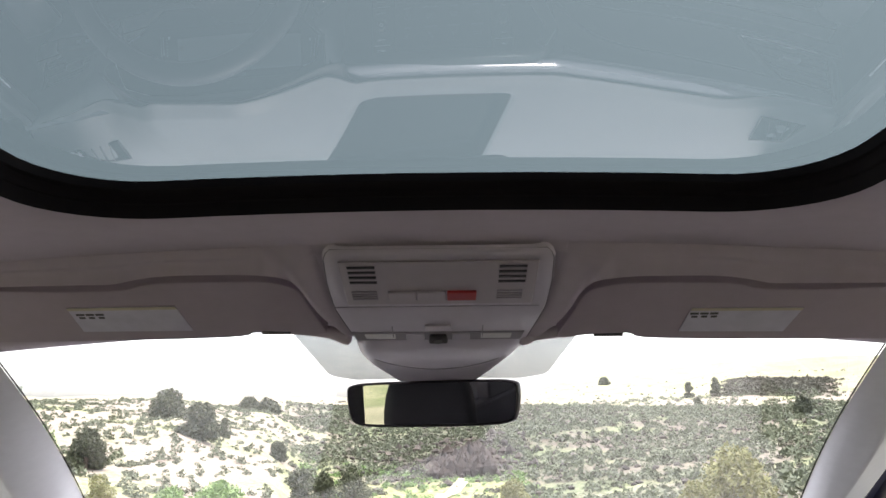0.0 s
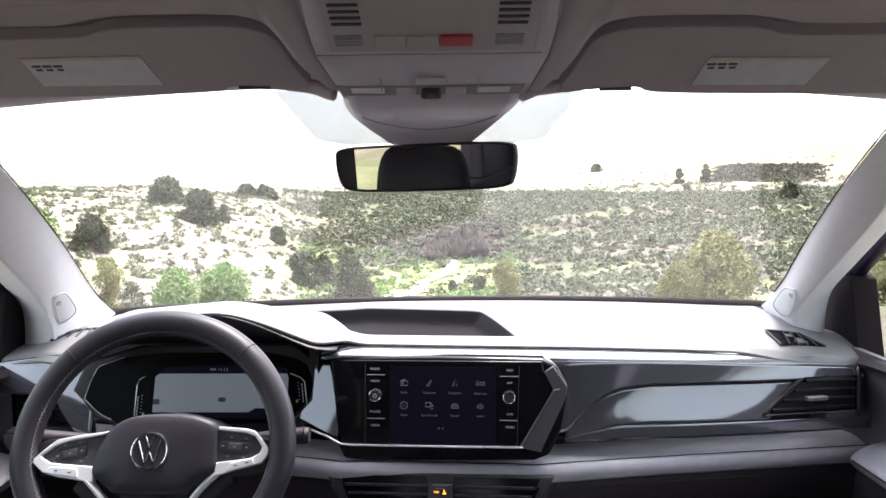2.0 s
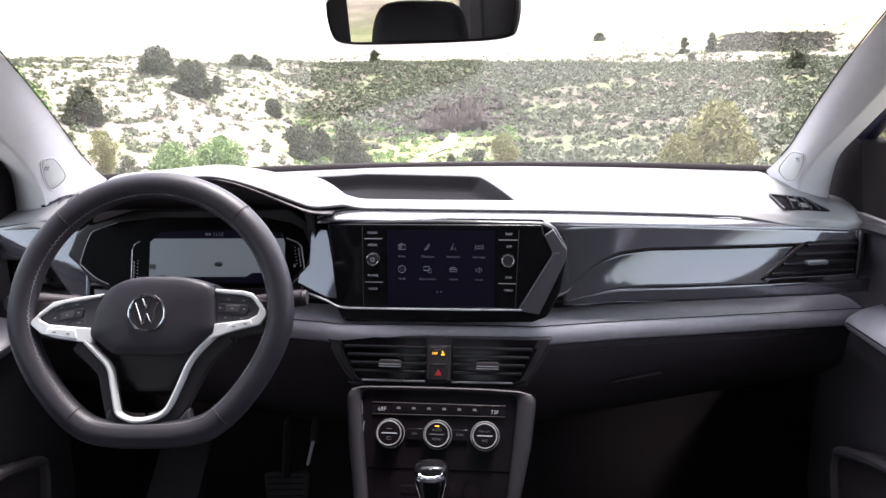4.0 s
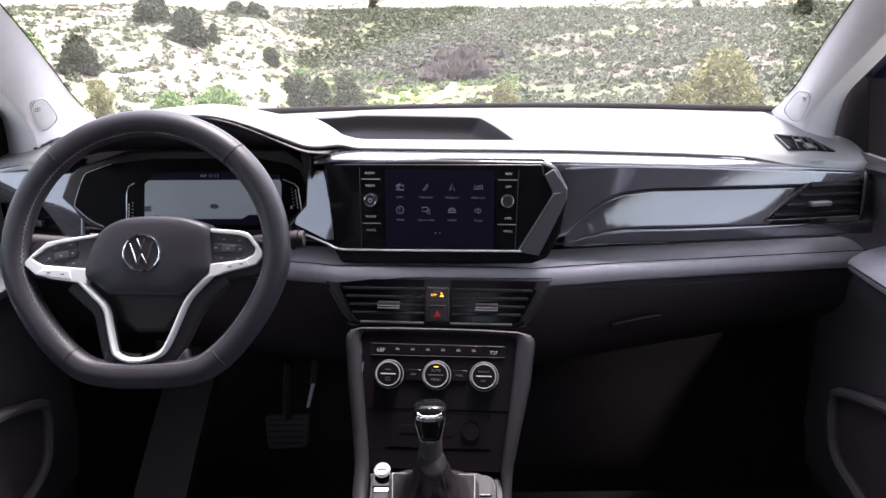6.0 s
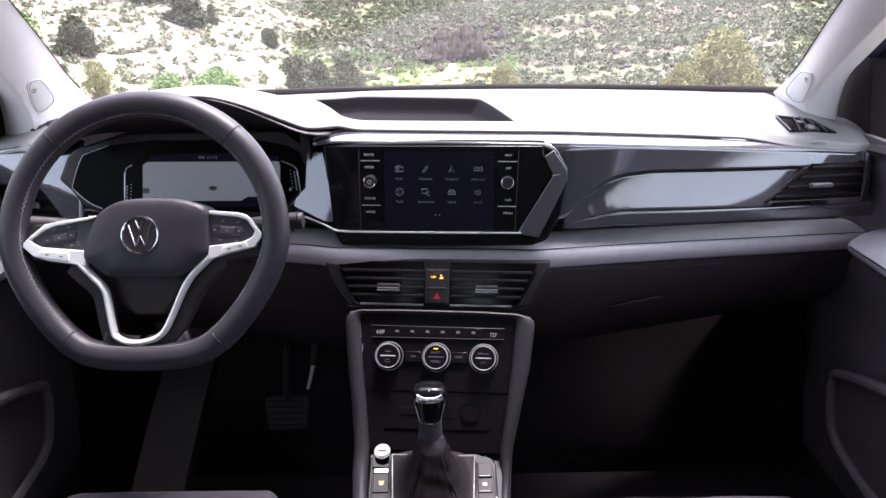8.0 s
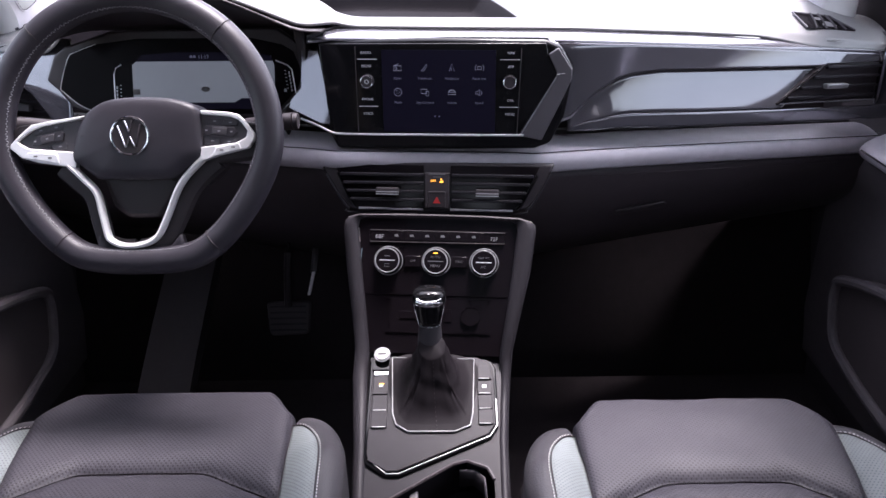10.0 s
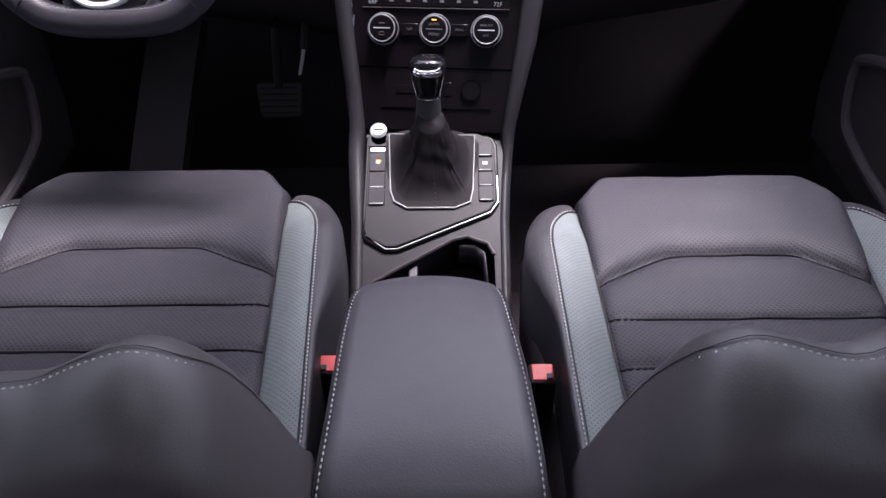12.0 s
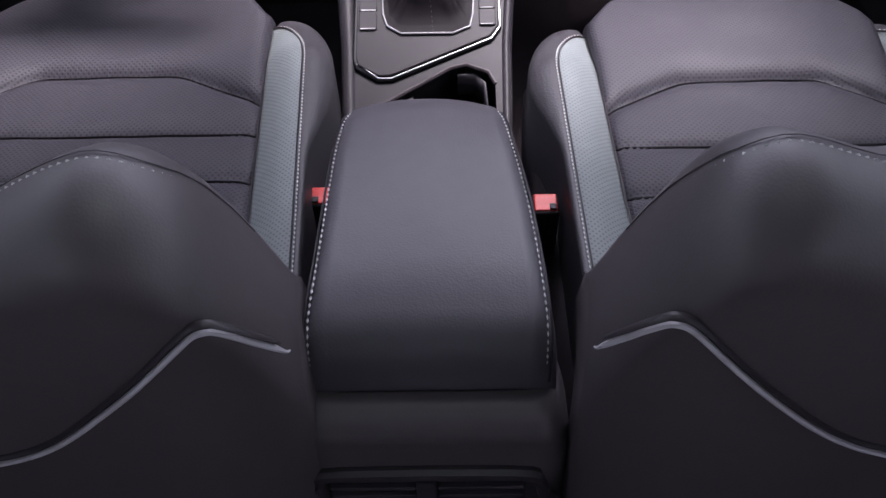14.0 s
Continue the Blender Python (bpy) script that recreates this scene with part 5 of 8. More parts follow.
hexa = [(-0.150, -0.052), (-0.1604, -0.0433), (-0.1805, -0.0332), (-0.2018, -0.0141), (-0.2050, -0.0087), (-0.1974, 0.016), (-0.1873, 0.038), (-0.1763, 0.044), (-0.1445, 0.0549),
        (-0.08, 0.062), (0.09, 0.060), (0.135, 0.050), (0.152, 0.040), (0.161, 0.016), (0.1626, -0.0033), (0.1555, -0.0160), (0.118, -0.052)]
part("panel", prism(hexa, mc @ Matrix.Translation((0, 0, 0.002)), 0.004), M_LENS, cluster, "black panel", bevel=0.001)
part("outline", sweep([mc @ Vector((p.x, p.y, 0.003)) for p in spline([(x, y, 0) for x, y in hexa[1:9]], 5)], lambda t: 0.0009 * (1 - 0.7 * t), sides=5), M_SILVER, cluster, "thin silver line")
part("outline", sweep([mc @ Vector((p.x, p.y, 0.003)) for p in spline([(0.1615, 0.0411, 0), (0.1697, 0.0189, 0), (0.1716, -0.0033, 0), (0.1641, -0.0165, 0), (0.1411, -0.0384, 0), (0.1273, -0.0515, 0)], 5)], 0.0006, sides=5), M_DIALRING, cluster, "thin grey line")
side = surface(lambda u, v: Vector((-0.386 + lerp(0.2020, 0.180, u) - 0.07 * max(0, v - 0.45), lerp(1.128, 1.17, u), lerp(0.750, 0.60, v) - 0.01 * (1 - u))), 5, 10)
part("side_wall", side, M_BLACK, cluster, thick=0.003)
screen = part("display", prism([(-0.0959, -0.0417), (-0.0927, 0.0232), (-0.0863, 0.0284), (-0.0769, 0.0379), (-0.0252, 0.0406), (0.0814, 0.0395), (0.118, 0.034), (0.1225, 0.0188), (0.1204, -0.0452)], mc @ Matrix.Translation((0, 0, 0.003)), 0.002), M_CLUSTER, cluster, "lit grey map display", smooth=False)
part("top_bar", prism([(-0.0863, 0.0284), (-0.0769, 0.0379), (-0.0252, 0.0406), (0.0814, 0.0395), (0.118, 0.034), (0.1205, 0.0262)], mc @ Matrix.Translation((0, 0, 0.0036)), 0.0005), M_SCREEN, screen, smooth=False)
lettering("11:13", mc @ Matrix.Translation((0.0165, 0.0335, 0.0042)), 0.0075, M_ICON, screen)
part("car_mark", join(*[prism([(x - 0.0022, 0.0325), (x + 0.0022, 0.0325), (x + 0.0016, 0.0360), (x - 0.0016, 0.0360)], mc @ Matrix.Translation((0, 0, 0.0042)), 0.0004) for x in (-0.0020, 0.0030)]), M_ICON, screen, smooth=False)
part("low_bar", prism([(-0.0955, -0.0328), (0.0591, -0.0344), (0.070, -0.0283), (0.1209, -0.0291), (0.1204, -0.0452), (-0.0959, -0.0417)], mc @ Matrix.Translation((0, 0, 0.0036)), 0.0005), M_SCREEN, screen, smooth=False)
part("position_mark", disc(mc @ Matrix.Translation((0.0161, -0.0141, 0.0040)) @ Matrix.Diagonal((1.35, 0.8, 1, 1)), 0.0048, 0.0006, 24), M_INK, screen, smooth=False)
part("position_arrow", prism([(-0.0024, -0.0018), (0.0024, -0.0018), (0, 0.0024)], mc @ Matrix.Translation((0.0161, -0.0141, 0.0044)), 0.0006), M_FAINT, screen, smooth=False)
part("side_mark", prism([(-0.0945, -0.0123), (-0.0841, -0.0123), (-0.0841, -0.0205), (-0.0945, -0.0205)], mc @ Matrix.Translation((0, 0, 0.0040)), 0.0006), M_INK, screen, smooth=False)
for edge in (((-0.1087, 0.0243), (-0.1179, 0.0191), (-0.1210, 0.0103), (-0.1235, -0.0385)), ((0.1254, 0.0267), (0.143, 0.0193), (0.149, 0.013), (0.154, -0.027), (0.1365, -0.0427))):
    part("gauge_outline", sweep([mc @ Vector((x, y, 0.004)) for x, y in edge], 0.0010, sides=5), M_RING, cluster)
for x0, y0, lean_, d in ((-0.1185, -0.0095, -0.0003, 0.006), (0.1445, 0.0085, 0.0006, -0.006)):
    for i in range(6):
        x, y = x0 + lean_ * i, y0 - 0.0052 * i
        part("gauge_mark", prism([(-0.0009, -0.0019), (0.0009, -0.0019), (0.0009, 0.0019), (-0.0009, 0.0019)], mc @ Matrix.Translation((x, y, 0.004)), 0.0006), M_PRINT, cluster, smooth=False)
        part("gauge_dot", prism([(-0.0010, -0.0006), (0.0010, -0.0006), (0.0010, 0.0006), (-0.0010, 0.0006)], mc @ Matrix.Translation((x + d, y + 0.003, 0.004)), 0.0006), M_PRINT, cluster, smooth=False)
    part("gauge_sign", prism([(-0.0022, -0.0022), (0.0022, -0.0022), (0.0012, 0.0024), (-0.0012, 0.0024)], mc @ Matrix.Translation((x0 + d + (0.003 if d > 0 else -0.001), y0 - 0.026, 0.004)), 0.0006), M_PRINT, cluster, smooth=False)

# ---- touch screen ----
TILT = 0.10
STACK = (1, -0.085, -0.003)          # the centre stack is turned a little towards the driver
ms = plane_at((0.008, 1.066, 0.665), STACK, (0, TILT, 1))
media = thing("touch_screen", (0.008, 1.07, 0.60), "wide gloss black touch screen with two round knobs, menu lit", "touch screen")
bez = [(-0.163, 0.030), (-0.166, 0.0735), (0.004, 0.0765), (0.150, 0.0745), (0.170, 0.066), (0.1885, 0.036), (0.178, -0.030), (0.160, -0.068), (0.1376, -0.0765), (0.0203, -0.0790), (-0.148, -0.0800), (-0.160, -0.055)]
part("surround", prism(bez, ms, 0.035, 0.004), M_PIANO, media, "gloss dark surround", bevel=0.005)
part("side_bezel", loft([[ms @ Vector((x, y, z)) for x, y, z in ((0.1180, -0.0575, a), (0.1665, 0.0271, a), (0.1650, 0.0328, a), (0.1535, 0.0560, a), (0.1666, 0.0650, b), (0.1866, 0.0354, b), (0.1868, 0.0232, b), (0.1727, -0.0099, b), (0.1480, -0.0635, b))] for a, b in ((-0.006, -0.010), (0.0055, 0.0035))]), M_BEZEL, media, "gloss grey angled bezel", bevel=0.0015)
# glints drawn as thin lighter rods along the bezel's edges
part("bezel_glint", sweep([ms @ Vector(p) for p in ((0.1655, 0.0290, 0.0060), (0.1765, 0.0305, 0.0050))], 0.0004, sides=4), M_DIALRING, media)
part("bezel_glint", sweep([ms @ Vector(p) for p in spline([(0.168, 0.0645, 0.0040), (0.178, 0.052, 0.0040), (0.1868, 0.036, 0.0040)], 4)], 0.0004, sides=4), M_DIALRING, media)
def beside(x, y):
    """A place on the trim left of the screen, which turns away towards the driver and leans back."""
    return ms @ Vector((x, y, 0.005 + 0.42 * (x + 0.1584) - 0.33 * (y + 0.0435)))


f = [beside(*q) for q in ((-0.2070, 0.0560), (-0.1795, 0.0566), (-0.1740, 0.0412), (-0.1693, 0.0209), (-0.1627, 0.0009), (-0.1572, -0.0425), (-0.1724, -0.0439), (-0.2263, -0.0263), (-0.2240, -0.0150), (-0.2070, 0.0030))]
part("left_trim", loft([[q + Vector((0, 0.008, 0)) for q in f], f]), M_TRIM, media, "gloss grey trim beside the screen", bevel=0.001)
part("trim_step", loft([[q + Vector((0.012, d, 0.012 if q.z > 0.68 else -0.004)) for q in f] for d in (0.030, 0.014)]), M_PIANO, media, "gloss black edge behind the trim")
glass_o = [(-0.1156, 0.066), (0.1166, 0.064), (0.1128, -0.056), (-0.1157, -0.0555)]
part("bezel_glass", prism([(-0.168, 0.070), (0.150, 0.071), (0.1535, 0.056), (0.1645, 0.033), (0.1655, 0.0271), (0.1165, -0.0565), (-0.150, -0.0565), (-0.160, -0.02)], ms @ Matrix.Translation((0, 0, 0.003)), 0.004), M_PIANO, media, "gloss black glass", bevel=0.0015)
pane = part("display", prism([(-0.0785, 0.0615), (0.0815, 0.0615), (0.0815, -0.0530), (-0.0785, -0.0530)], ms @ Matrix.Translation((0, 0, 0.0045)), 0.001), M_SCREEN, media, "dark blue lit menu", smooth=False)
for p in (glass_o[0:4:3], glass_o[1:3]):
    part("edge_line", sweep([ms @ Vector((x, y, 0.0045)) for x, y in p], 0.0006, sides=4), M_PADDARK, media)
strip = spline([(-0.1996, -0.0351, 0), (-0.1743, -0.0451, 0), (-0.1574, -0.0535, 0), (-0.1446, -0.0566, 0), (-0.1061, -0.0572, 0), (0.04, -0.0566, 0), (0.1222, -0.0560, 0)], 5)
part("chrome_strip", sweep([ms @ Vector((p.x, p.y, 0.0065)) for p in strip], (0.0016, 0.0016), normal=ms.to_3x3() @ Vector((0, 0, 1)), sides=6), M_RING, media, "chrome strip under the screen")
part("chrome_edge", sweep([ms @ Vector((x, y, 0.0065)) for x, y in ((0.1170, -0.0560), (0.1660, 0.0275))], 0.0006, sides=5), M_DIALRING, media)
for x, rows, rank, lines in ((-0.0990, ("RADIO", "MEDIA", "PHONE", "VOICE"), (0.0575, 0.0392, -0.0070, -0.0274), (0.0487, -0.0171)), (0.1013, ("NAV", "APP", "CAR", "MENU"), (0.0575, 0.0388, -0.0075, -0.0268), (0.0486, -0.0168))):
    mk = ms @ Matrix.Translation((x, 0.0190, 0.004))
    k = part("knob", disc(mk @ Matrix.Translation((0, 0, 0.011)), 0.0078, 0.012, 32, 0.0092), M_PADDARK, media, "round black knob", bevel=0.001)
    part("chrome_ring", ring(mk @ Matrix.Translation((0, 0, 0.011)), 0.0084, 0.0010, 36), M_CHROME, k, "chrome ring")
    if x < 0:
        part("power_mark", ring(mk @ Matrix.Translation((0, 0, 0.0115)), 0.0026, 0.0005, 18, sides=5), M_PRINT, k)
    for word, y in zip(rows, rank):
        lettering(word, ms @ Matrix.Translation((x - 0.0015 if x < 0 else x + 0.001, y, 0.0045)), 0.0048, M_PRINT, media)
    for y in lines:
        part("divider", prism([(-0.0140, -0.0004), (0.0135, -0.0004), (0.0135, 0.0005), (-0.0140, 0.0005)], ms @ Matrix.Translation((x, y, 0.0045)), 0.0005), M_PRINT, media, smooth=False)
for i, word in enumerate(("Radio", "Telephone", "Navigation", "Assist syst.", "Media", "App-Connect", "Vehicle", "Sound")):
    x, y = -0.0565 + 0.0384 * (i % 4), 0.0372 - 0.0338 * (i // 4)
    mi = ms @ Matrix.Translation((x, y, 0.0052))
    lettering(word, mi @ Matrix.Translation((0, -0.0145, 0)), 0.0046, M_ICON, pane)
    r = 0.0005

    def stroke(pts, closed=False):
        return sweep([mi @ Vector((a * 0.0055, b * 0.0055, 0)) for a, b in pts], r, closed=closed, sides=4)
    circle = [(math.cos(q * 0.5236), math.sin(q * 0.5236)) for q in range(12)]
    bits = ((stroke([(-1, -.7), (1, -.7), (1, .5), (-1, .5)], True), stroke([(-.8, .5), (.3, 1)]), stroke([(c[0] * .3 - .4, c[1] * .3 - .1) for c in circle], True)),
            (stroke([(.5, 1), (.6, .4), (.1, -.4), (-.5, -.9), (-.9, -.7), (-.4, -.3), (.2, .5)], True),),
            (stroke([(-.7, -.8), (0, 1), (.7, -.8)]), stroke([(-.25, .1), (-.1, -.7)])),
            (stroke([(-.6, -.3), (.6, -.3), (.4, .4), (-.4, .4)], True), stroke([(-1, -.6), (-1.1, .2), (-.8, .8)]), stroke([(1, -.6), (1.1, .2), (.8, .8)])),
            (stroke(circle, True), stroke([(-.3, -.5), (.5, 0), (-.3, .5)], True)),
            (stroke([(-1, -.3), (.5, -.3), (.5, .8), (-1, .8)], True), stroke([(.3, -.9), (1, -.9), (1, .2), (.3, .2)], True)),
            (stroke([(-1, -.5), (1, -.5), (.9, .1), (.5, .6), (-.5, .6), (-.9, .1)], True), stroke([(-.9, .1), (.9, .1)])),
            (stroke([(-.9, -.3), (-.4, -.3), (.1, -.8), (.1, .8), (-.4, .3), (-.9, .3)], True), stroke([(.5, -.5), (.7, 0), (.5, .5)])))[i]
    part("icon", join(*bits), M_ICON, pane)
part("page_mark", join(*[disc(ms @ Matrix.Translation((-0.001 + d, -0.0304, 0.0056)), 0.0012, 0.0006, 10) for d in (-0.003, 0.003)]), M_ICON, pane)

# ---- centre vents ----
mv = plane_at((0.014, 1.046, 0.527), STACK, (0, 0.30, 1))
vents = thing("centre_vent", (0.014, 1.05, 0.49), "pair of centre air vents with dark slats and chrome edge", "air vent")
VN = mv.to_3x3() @ Vector((0, 0, 1))
outer_o = [(-0.186, 0.040), (-0.176, 0.0208), (-0.1557, -0.0134), (-0.1425, -0.0287), (-0.125, -0.0350), (0.0976, -0.0335), (0.1227, -0.0258), (0.135, -0.0119), (0.1553, 0.029), (0.160, 0.040)]
part("housing", prism(outer_o, mv, 0.03, 0.003), M_PADDARK, vents, "dark vent housing", bevel=0.003)
part("housing_edge", sweep([mv @ Vector((p.x, p.y, 0.0)) for p in spline([(x, y, 0) for x, y in outer_o[1:9]], 4)], (0.0020, 0.0030), normal=VN, sides=8), M_RAIL, vents, "rounded grey edge")
for s, hole, (t0, t1, ty) in ((-1, [(-0.0300, 0.036), (-0.162, 0.036), (-0.1559, 0.0211), (-0.1355, -0.0216), (-0.1251, -0.0270), (-0.0300, -0.0268)], (-0.0988, -0.0646, -0.0016)),
                              (1, [(0.0100, 0.036), (0.139, 0.036), (0.1345, 0.0261), (0.1125, -0.0191), (0.1017, -0.0266), (0.0100, -0.0268)], (0.0472, 0.0814, -0.0020))):
    part("well", prism(hole, mv @ Matrix.Translation((0, 0, 0.002)), 0.004), M_PANEL, vents)
    for i in range(4):
        h = -0.0150 + 0.0122 * i
        a = -0.028 if s < 0 else 0.012
        b = lerp(-0.1365, -0.1535, (h + 0.0216) / 0.043) if s < 0 else lerp(0.1130, 0.1330, (h + 0.0191) / 0.045)
        sl = box((min(a, b), h - 0.001, 0.0), (max(a, b), h + 0.0030, 0.010))
        sl.transform(mv)
        part("slat", sl, M_RAIL, vents, bevel=0.001)
    tab = box((t0, ty - 0.004, 0.006), (t1, ty + 0.0055, 0.018))
    tab.transform(mv)
    part("tab", tab, M_PADDARK, vents, bevel=0.002)
    for k in (-0.0046, -0.0012):
        tl = box((t0 + 0.0005, ty + k, 0.0170), (t1 - 0.0005, ty + k + 0.0014, 0.0186))
        tl.transform(mv)
        part("tab_edge", tl, M_SATIN, vents, "chrome tab edge")
    x_in, x_out = (-0.030, -0.126) if s < 0 else (0.010, 0.102)
    part("chrome_strip", sweep([mv @ Vector((x_in, -0.0283, 0.006)), mv @ Vector((x_out, -0.0280, 0.006))], (0.0018, 0.0014), normal=VN, sides=6), M_SATIN, vents, "chrome strip")
    side = [(s * 0.0 + (-0.1575 if s < 0 else 0.1365), 0.0240, 0), (-0.1365 if s < 0 else 0.1140, -0.0200, 0), (-0.1270 if s < 0 else 0.1025, -0.0280, 0)]
    part("frame", sweep([mv @ Vector((p.x, p.y, 0.003)) for p in spline(side, 5)], (0.0020, 0.0050), normal=VN, sides=6), M_PIANO, vents)
mh = mv @ Matrix.Translation((-0.0092, 0, 0))
hz = part("switch_block", prism([(-0.0183, 0.0262), (0.0183, 0.0262), (0.0183, -0.0264), (-0.0183, -0.0264)], mh @ Matrix.Translation((0, 0, 0.011)), 0.012), M_PADDARK, vents, "dark switch block", bevel=0.0015)
part("hazard_button", prism([(-0.0128, -0.0006), (0.0126, -0.0006), (0.0126, -0.0243), (-0.0126, -0.0243)], mh @ Matrix.Translation((0, 0, 0.0135)), 0.003), M_BLACK, hz, bevel=0.001)
part("hazard_mark", prism([(-0.0056, -0.0182), (0.0056, -0.0182), (0, -0.0085)], mh @ Matrix.Translation((0, 0, 0.0140)), 0.0006), M_REDDARK, hz, "red warning triangle", smooth=False)
part("hazard_line", prism([(-0.0110, -0.0042), (0.0110, -0.0042), (0.0110, -0.0036), (-0.0110, -0.0036)], mh @ Matrix.Translation((0, 0, 0.0140)), 0.0005), M_PANEL, hz, smooth=False)
lettering("OFF", mh @ Matrix.Translation((-0.0056, 0.0143, 0.0115)), 0.0048, M_AMBER, hz)
part("airbag_lamp", join(disc(mh @ Matrix.Translation((0.0060, 0.0168, 0.0116)), 0.0013, 0.0006, 12), prism([(-0.0030, 0), (0.0030, 0), (0.002, 0.0030), (-0.002, 0.0018)], mh @ Matrix.Translation((0.0063, 0.0120, 0.0116)), 0.0006)), M_AMBER, hz, "amber passenger airbag lamp")
for y, w in ((0.0240, 0.0120), (0.0200, 0.0060)):
    part("small_print", prism([(-w, -0.0009), (w, -0.0009), (w, 0.0009), (-w, 0.0009)], mh @ Matrix.Translation((0, y, 0.0114)), 0.0006), M_FAINT, hz, smooth=False)

# ---- steering wheel ----
TW = radians(21)
mw = plane_at((-0.355, 0.885, 0.667), (1, 0, 0), (0, math.sin(TW), math.cos(TW)))
NW = mw.to_3x3() @ Vector((0, 0, 1))
wheel = thing("steering_wheel", mw @ Vector((0, 0, -0.06)), "dark leather steering wheel with satin silver spokes and stitching", "steering wheel")


def rim_at(q, r=0.1640):
    """A point of the rim's core; the bottom is flattened."""
    x, y = r * math.cos(q) - 0.0015, r * math.sin(q)
    x *= 1 - 0.075 * smooth(-y, 0.0, 0.12)
    if y < -0.138:                                  # soft stop at the flat bottom
        y = -0.138 - 0.018 * (1 - math.exp(-(-0.138 - y) / 0.018))
    return Vector((x, y, 0))


N = 120
core = [mw @ rim_at(2 * math.pi * i / N) for i in range(N)]
part("rim", sweep(core, (0.0170, 0.0165), closed=True, normal=NW, sides=16), M_WHEEL, wheel, "leather-wrapped rim")
for q in (48, 133, 232, 308):
    a = radians(q)
    c = rim_at(a)
    t = (rim_at(a + 0.02) - rim_at(a - 0.02)).normalized()
    s = Vector((t.y, -t.x, 0))
    loop = [mw @ (c + s * (0.0173 * math.cos(p)) + Vector((0, 0, 0.0169 * math.sin(p)))) for p in (2 * math.pi * i / 20 for i in range(20))]
    part("rim_joint", sweep(loop, 0.0007, closed=True, sides=5), M_BLACK, wheel)
zig = []
for i in range(300):
    p = rim_at(2 * math.pi * i / 300, 0.1640)
    zig.append(mw @ (p - p.normalized() * (0.0136 + 0.0016 * (-1) ** i) + Vector((0, 0, 0.0103 - 0.0014 * (-1) ** i))))
part("rim_stitching", stitches(zig + zig[:1], 0.0042, 0.0008, 0.00055), M_MARK, wheel, "grey zigzag stitching inside the rim")

# hub with the airbag cover
pad_o = spline([(-0.0745, -0.029, 0), (-0.0727, -0.008, 0), (-0.0588, 0.0232, 0), (-0.0378, 0.039, 0), (-0.0098, 0.0449, 0), (0.0322, 0.0449, 0), (0.0602, 0.0402, 0), (0.0802, 0.0287, 0), (0.0832, -0.0035, 0), (0.0830, -0.0245, 0), (0.067, -0.0380, 0), (0.047, -0.0520, 0), (0.030, -0.0535, 0), (-0.0377, -0.0525, 0), (-0.050, -0.0480, 0), (-0.0650, -0.0361, 0)], 4, closed=True)
rings = []
for k, (sc, z) in enumerate(((1.0, -0.030), (1.0, 0.002), (0.99, 0.0075), (0.965, 0.0110), (0.90, 0.0135), (0.75, 0.0155), (0.45, 0.0170), (0.1, 0.0175))):
    rings.append([mw @ Vector((p.x * sc, p.y * sc, z)) for p in pad_o])
cover = part("airbag_cover", loft(rings), M_WHEEL, wheel, "dark grained airbag cover", angle=60)
ml = mw @ Matrix.Translation((-0.0003, -0.0012, 0.0180)) @ Matrix.Rotation(radians(2.5), 4, 'Z')
part("emblem_rim", ring(ml, 0.0222, 0.0015, 44), M_CHROME, cover, "round chrome emblem ring")
part("emblem_disc", disc(ml @ Matrix.Translation((0, 0, 0.0002)), 0.0212, 0.002), M_BLACK, cover, "dark emblem disc")
for a, b in (((-0.014, 0.013), (-0.006, -0.014)), ((0.014, 0.013), (0.006, -0.014)), ((-0.005, 0.018), (0.0, 0.004)), ((0.005, 0.018), (0.0, 0.004)), ((-0.005, -0.013), (0.0, -0.001)), ((0.005, -0.013), (0.0, -0.001))):
    part("emblem_bar", sweep([ml @ Vector((*a, 0.0008)), ml @ Vector((*b, 0.0008))], (0.0013, 0.0010), normal=NW, sides=6), M_CHROME, cover)
lettering("AIRBAG", mw @ Matrix.Translation((-0.010, -0.040, 0.0146)), 0.009, M_BLACK, cover)
for s in (-1, 1):
    part("horn_mark", sweep([mw @ Vector((s * 0.058 - 0.003, 0.0, 0.0143)), mw @ Vector((s * 0.058 + 0.003, 0.0, 0.0143))], 0.0006, sides=5), M_BLACK, cover)
part("column", sweep([mw @ Vector((0, 0, -0.03)), mw @ Vector((0, 0.0, -0.10)), mw @ Vector((0, -0.005, -0.22))], lambda t: lerp(0.050, 0.058, t), sides=20), M_BLACK, wheel, "black column shroud")

# button pods and spokes; the wheel stands a little turned
FRAME_OUT = {-1: [(-0.0570, 0.0242), (-0.1000, 0.0185), (-0.1216, 0.0144), (-0.1370, 0.0020), (-0.1480, -0.0085), (-0.1490, -0.0135), (-0.1354, -0.0252), (-0.1160, -0.0310), (-0.0800, -0.0366), (-0.0700, -0.0380)],
             1: [(0.0814, 0.0286), (0.1164, 0.0256), (0.1268, 0.0230), (0.1340, 0.0163), (0.1462, -0.0011), (0.1455, -0.0075), (0.1385, -0.0172), (0.1270, -0.0200), (0.1024, -0.0258), (0.0800, -0.0330)]}
FRAME_IN = {-1: [(-0.0620, 0.0198), (-0.1076, 0.0120), (-0.1230, 0.0064), (-0.1390, -0.0047), (-0.1370, -0.0080), (-0.1272, -0.0135), (-0.1076, -0.0155), (-0.0700, -0.0190)],
            1: [(0.0820, 0.0238), (0.1164, 0.0201), (0.1283, 0.0160), (0.1380, 0.0030), (0.1353, -0.0046), (0.1234, -0.0107), (0.0800, -0.0155)]}
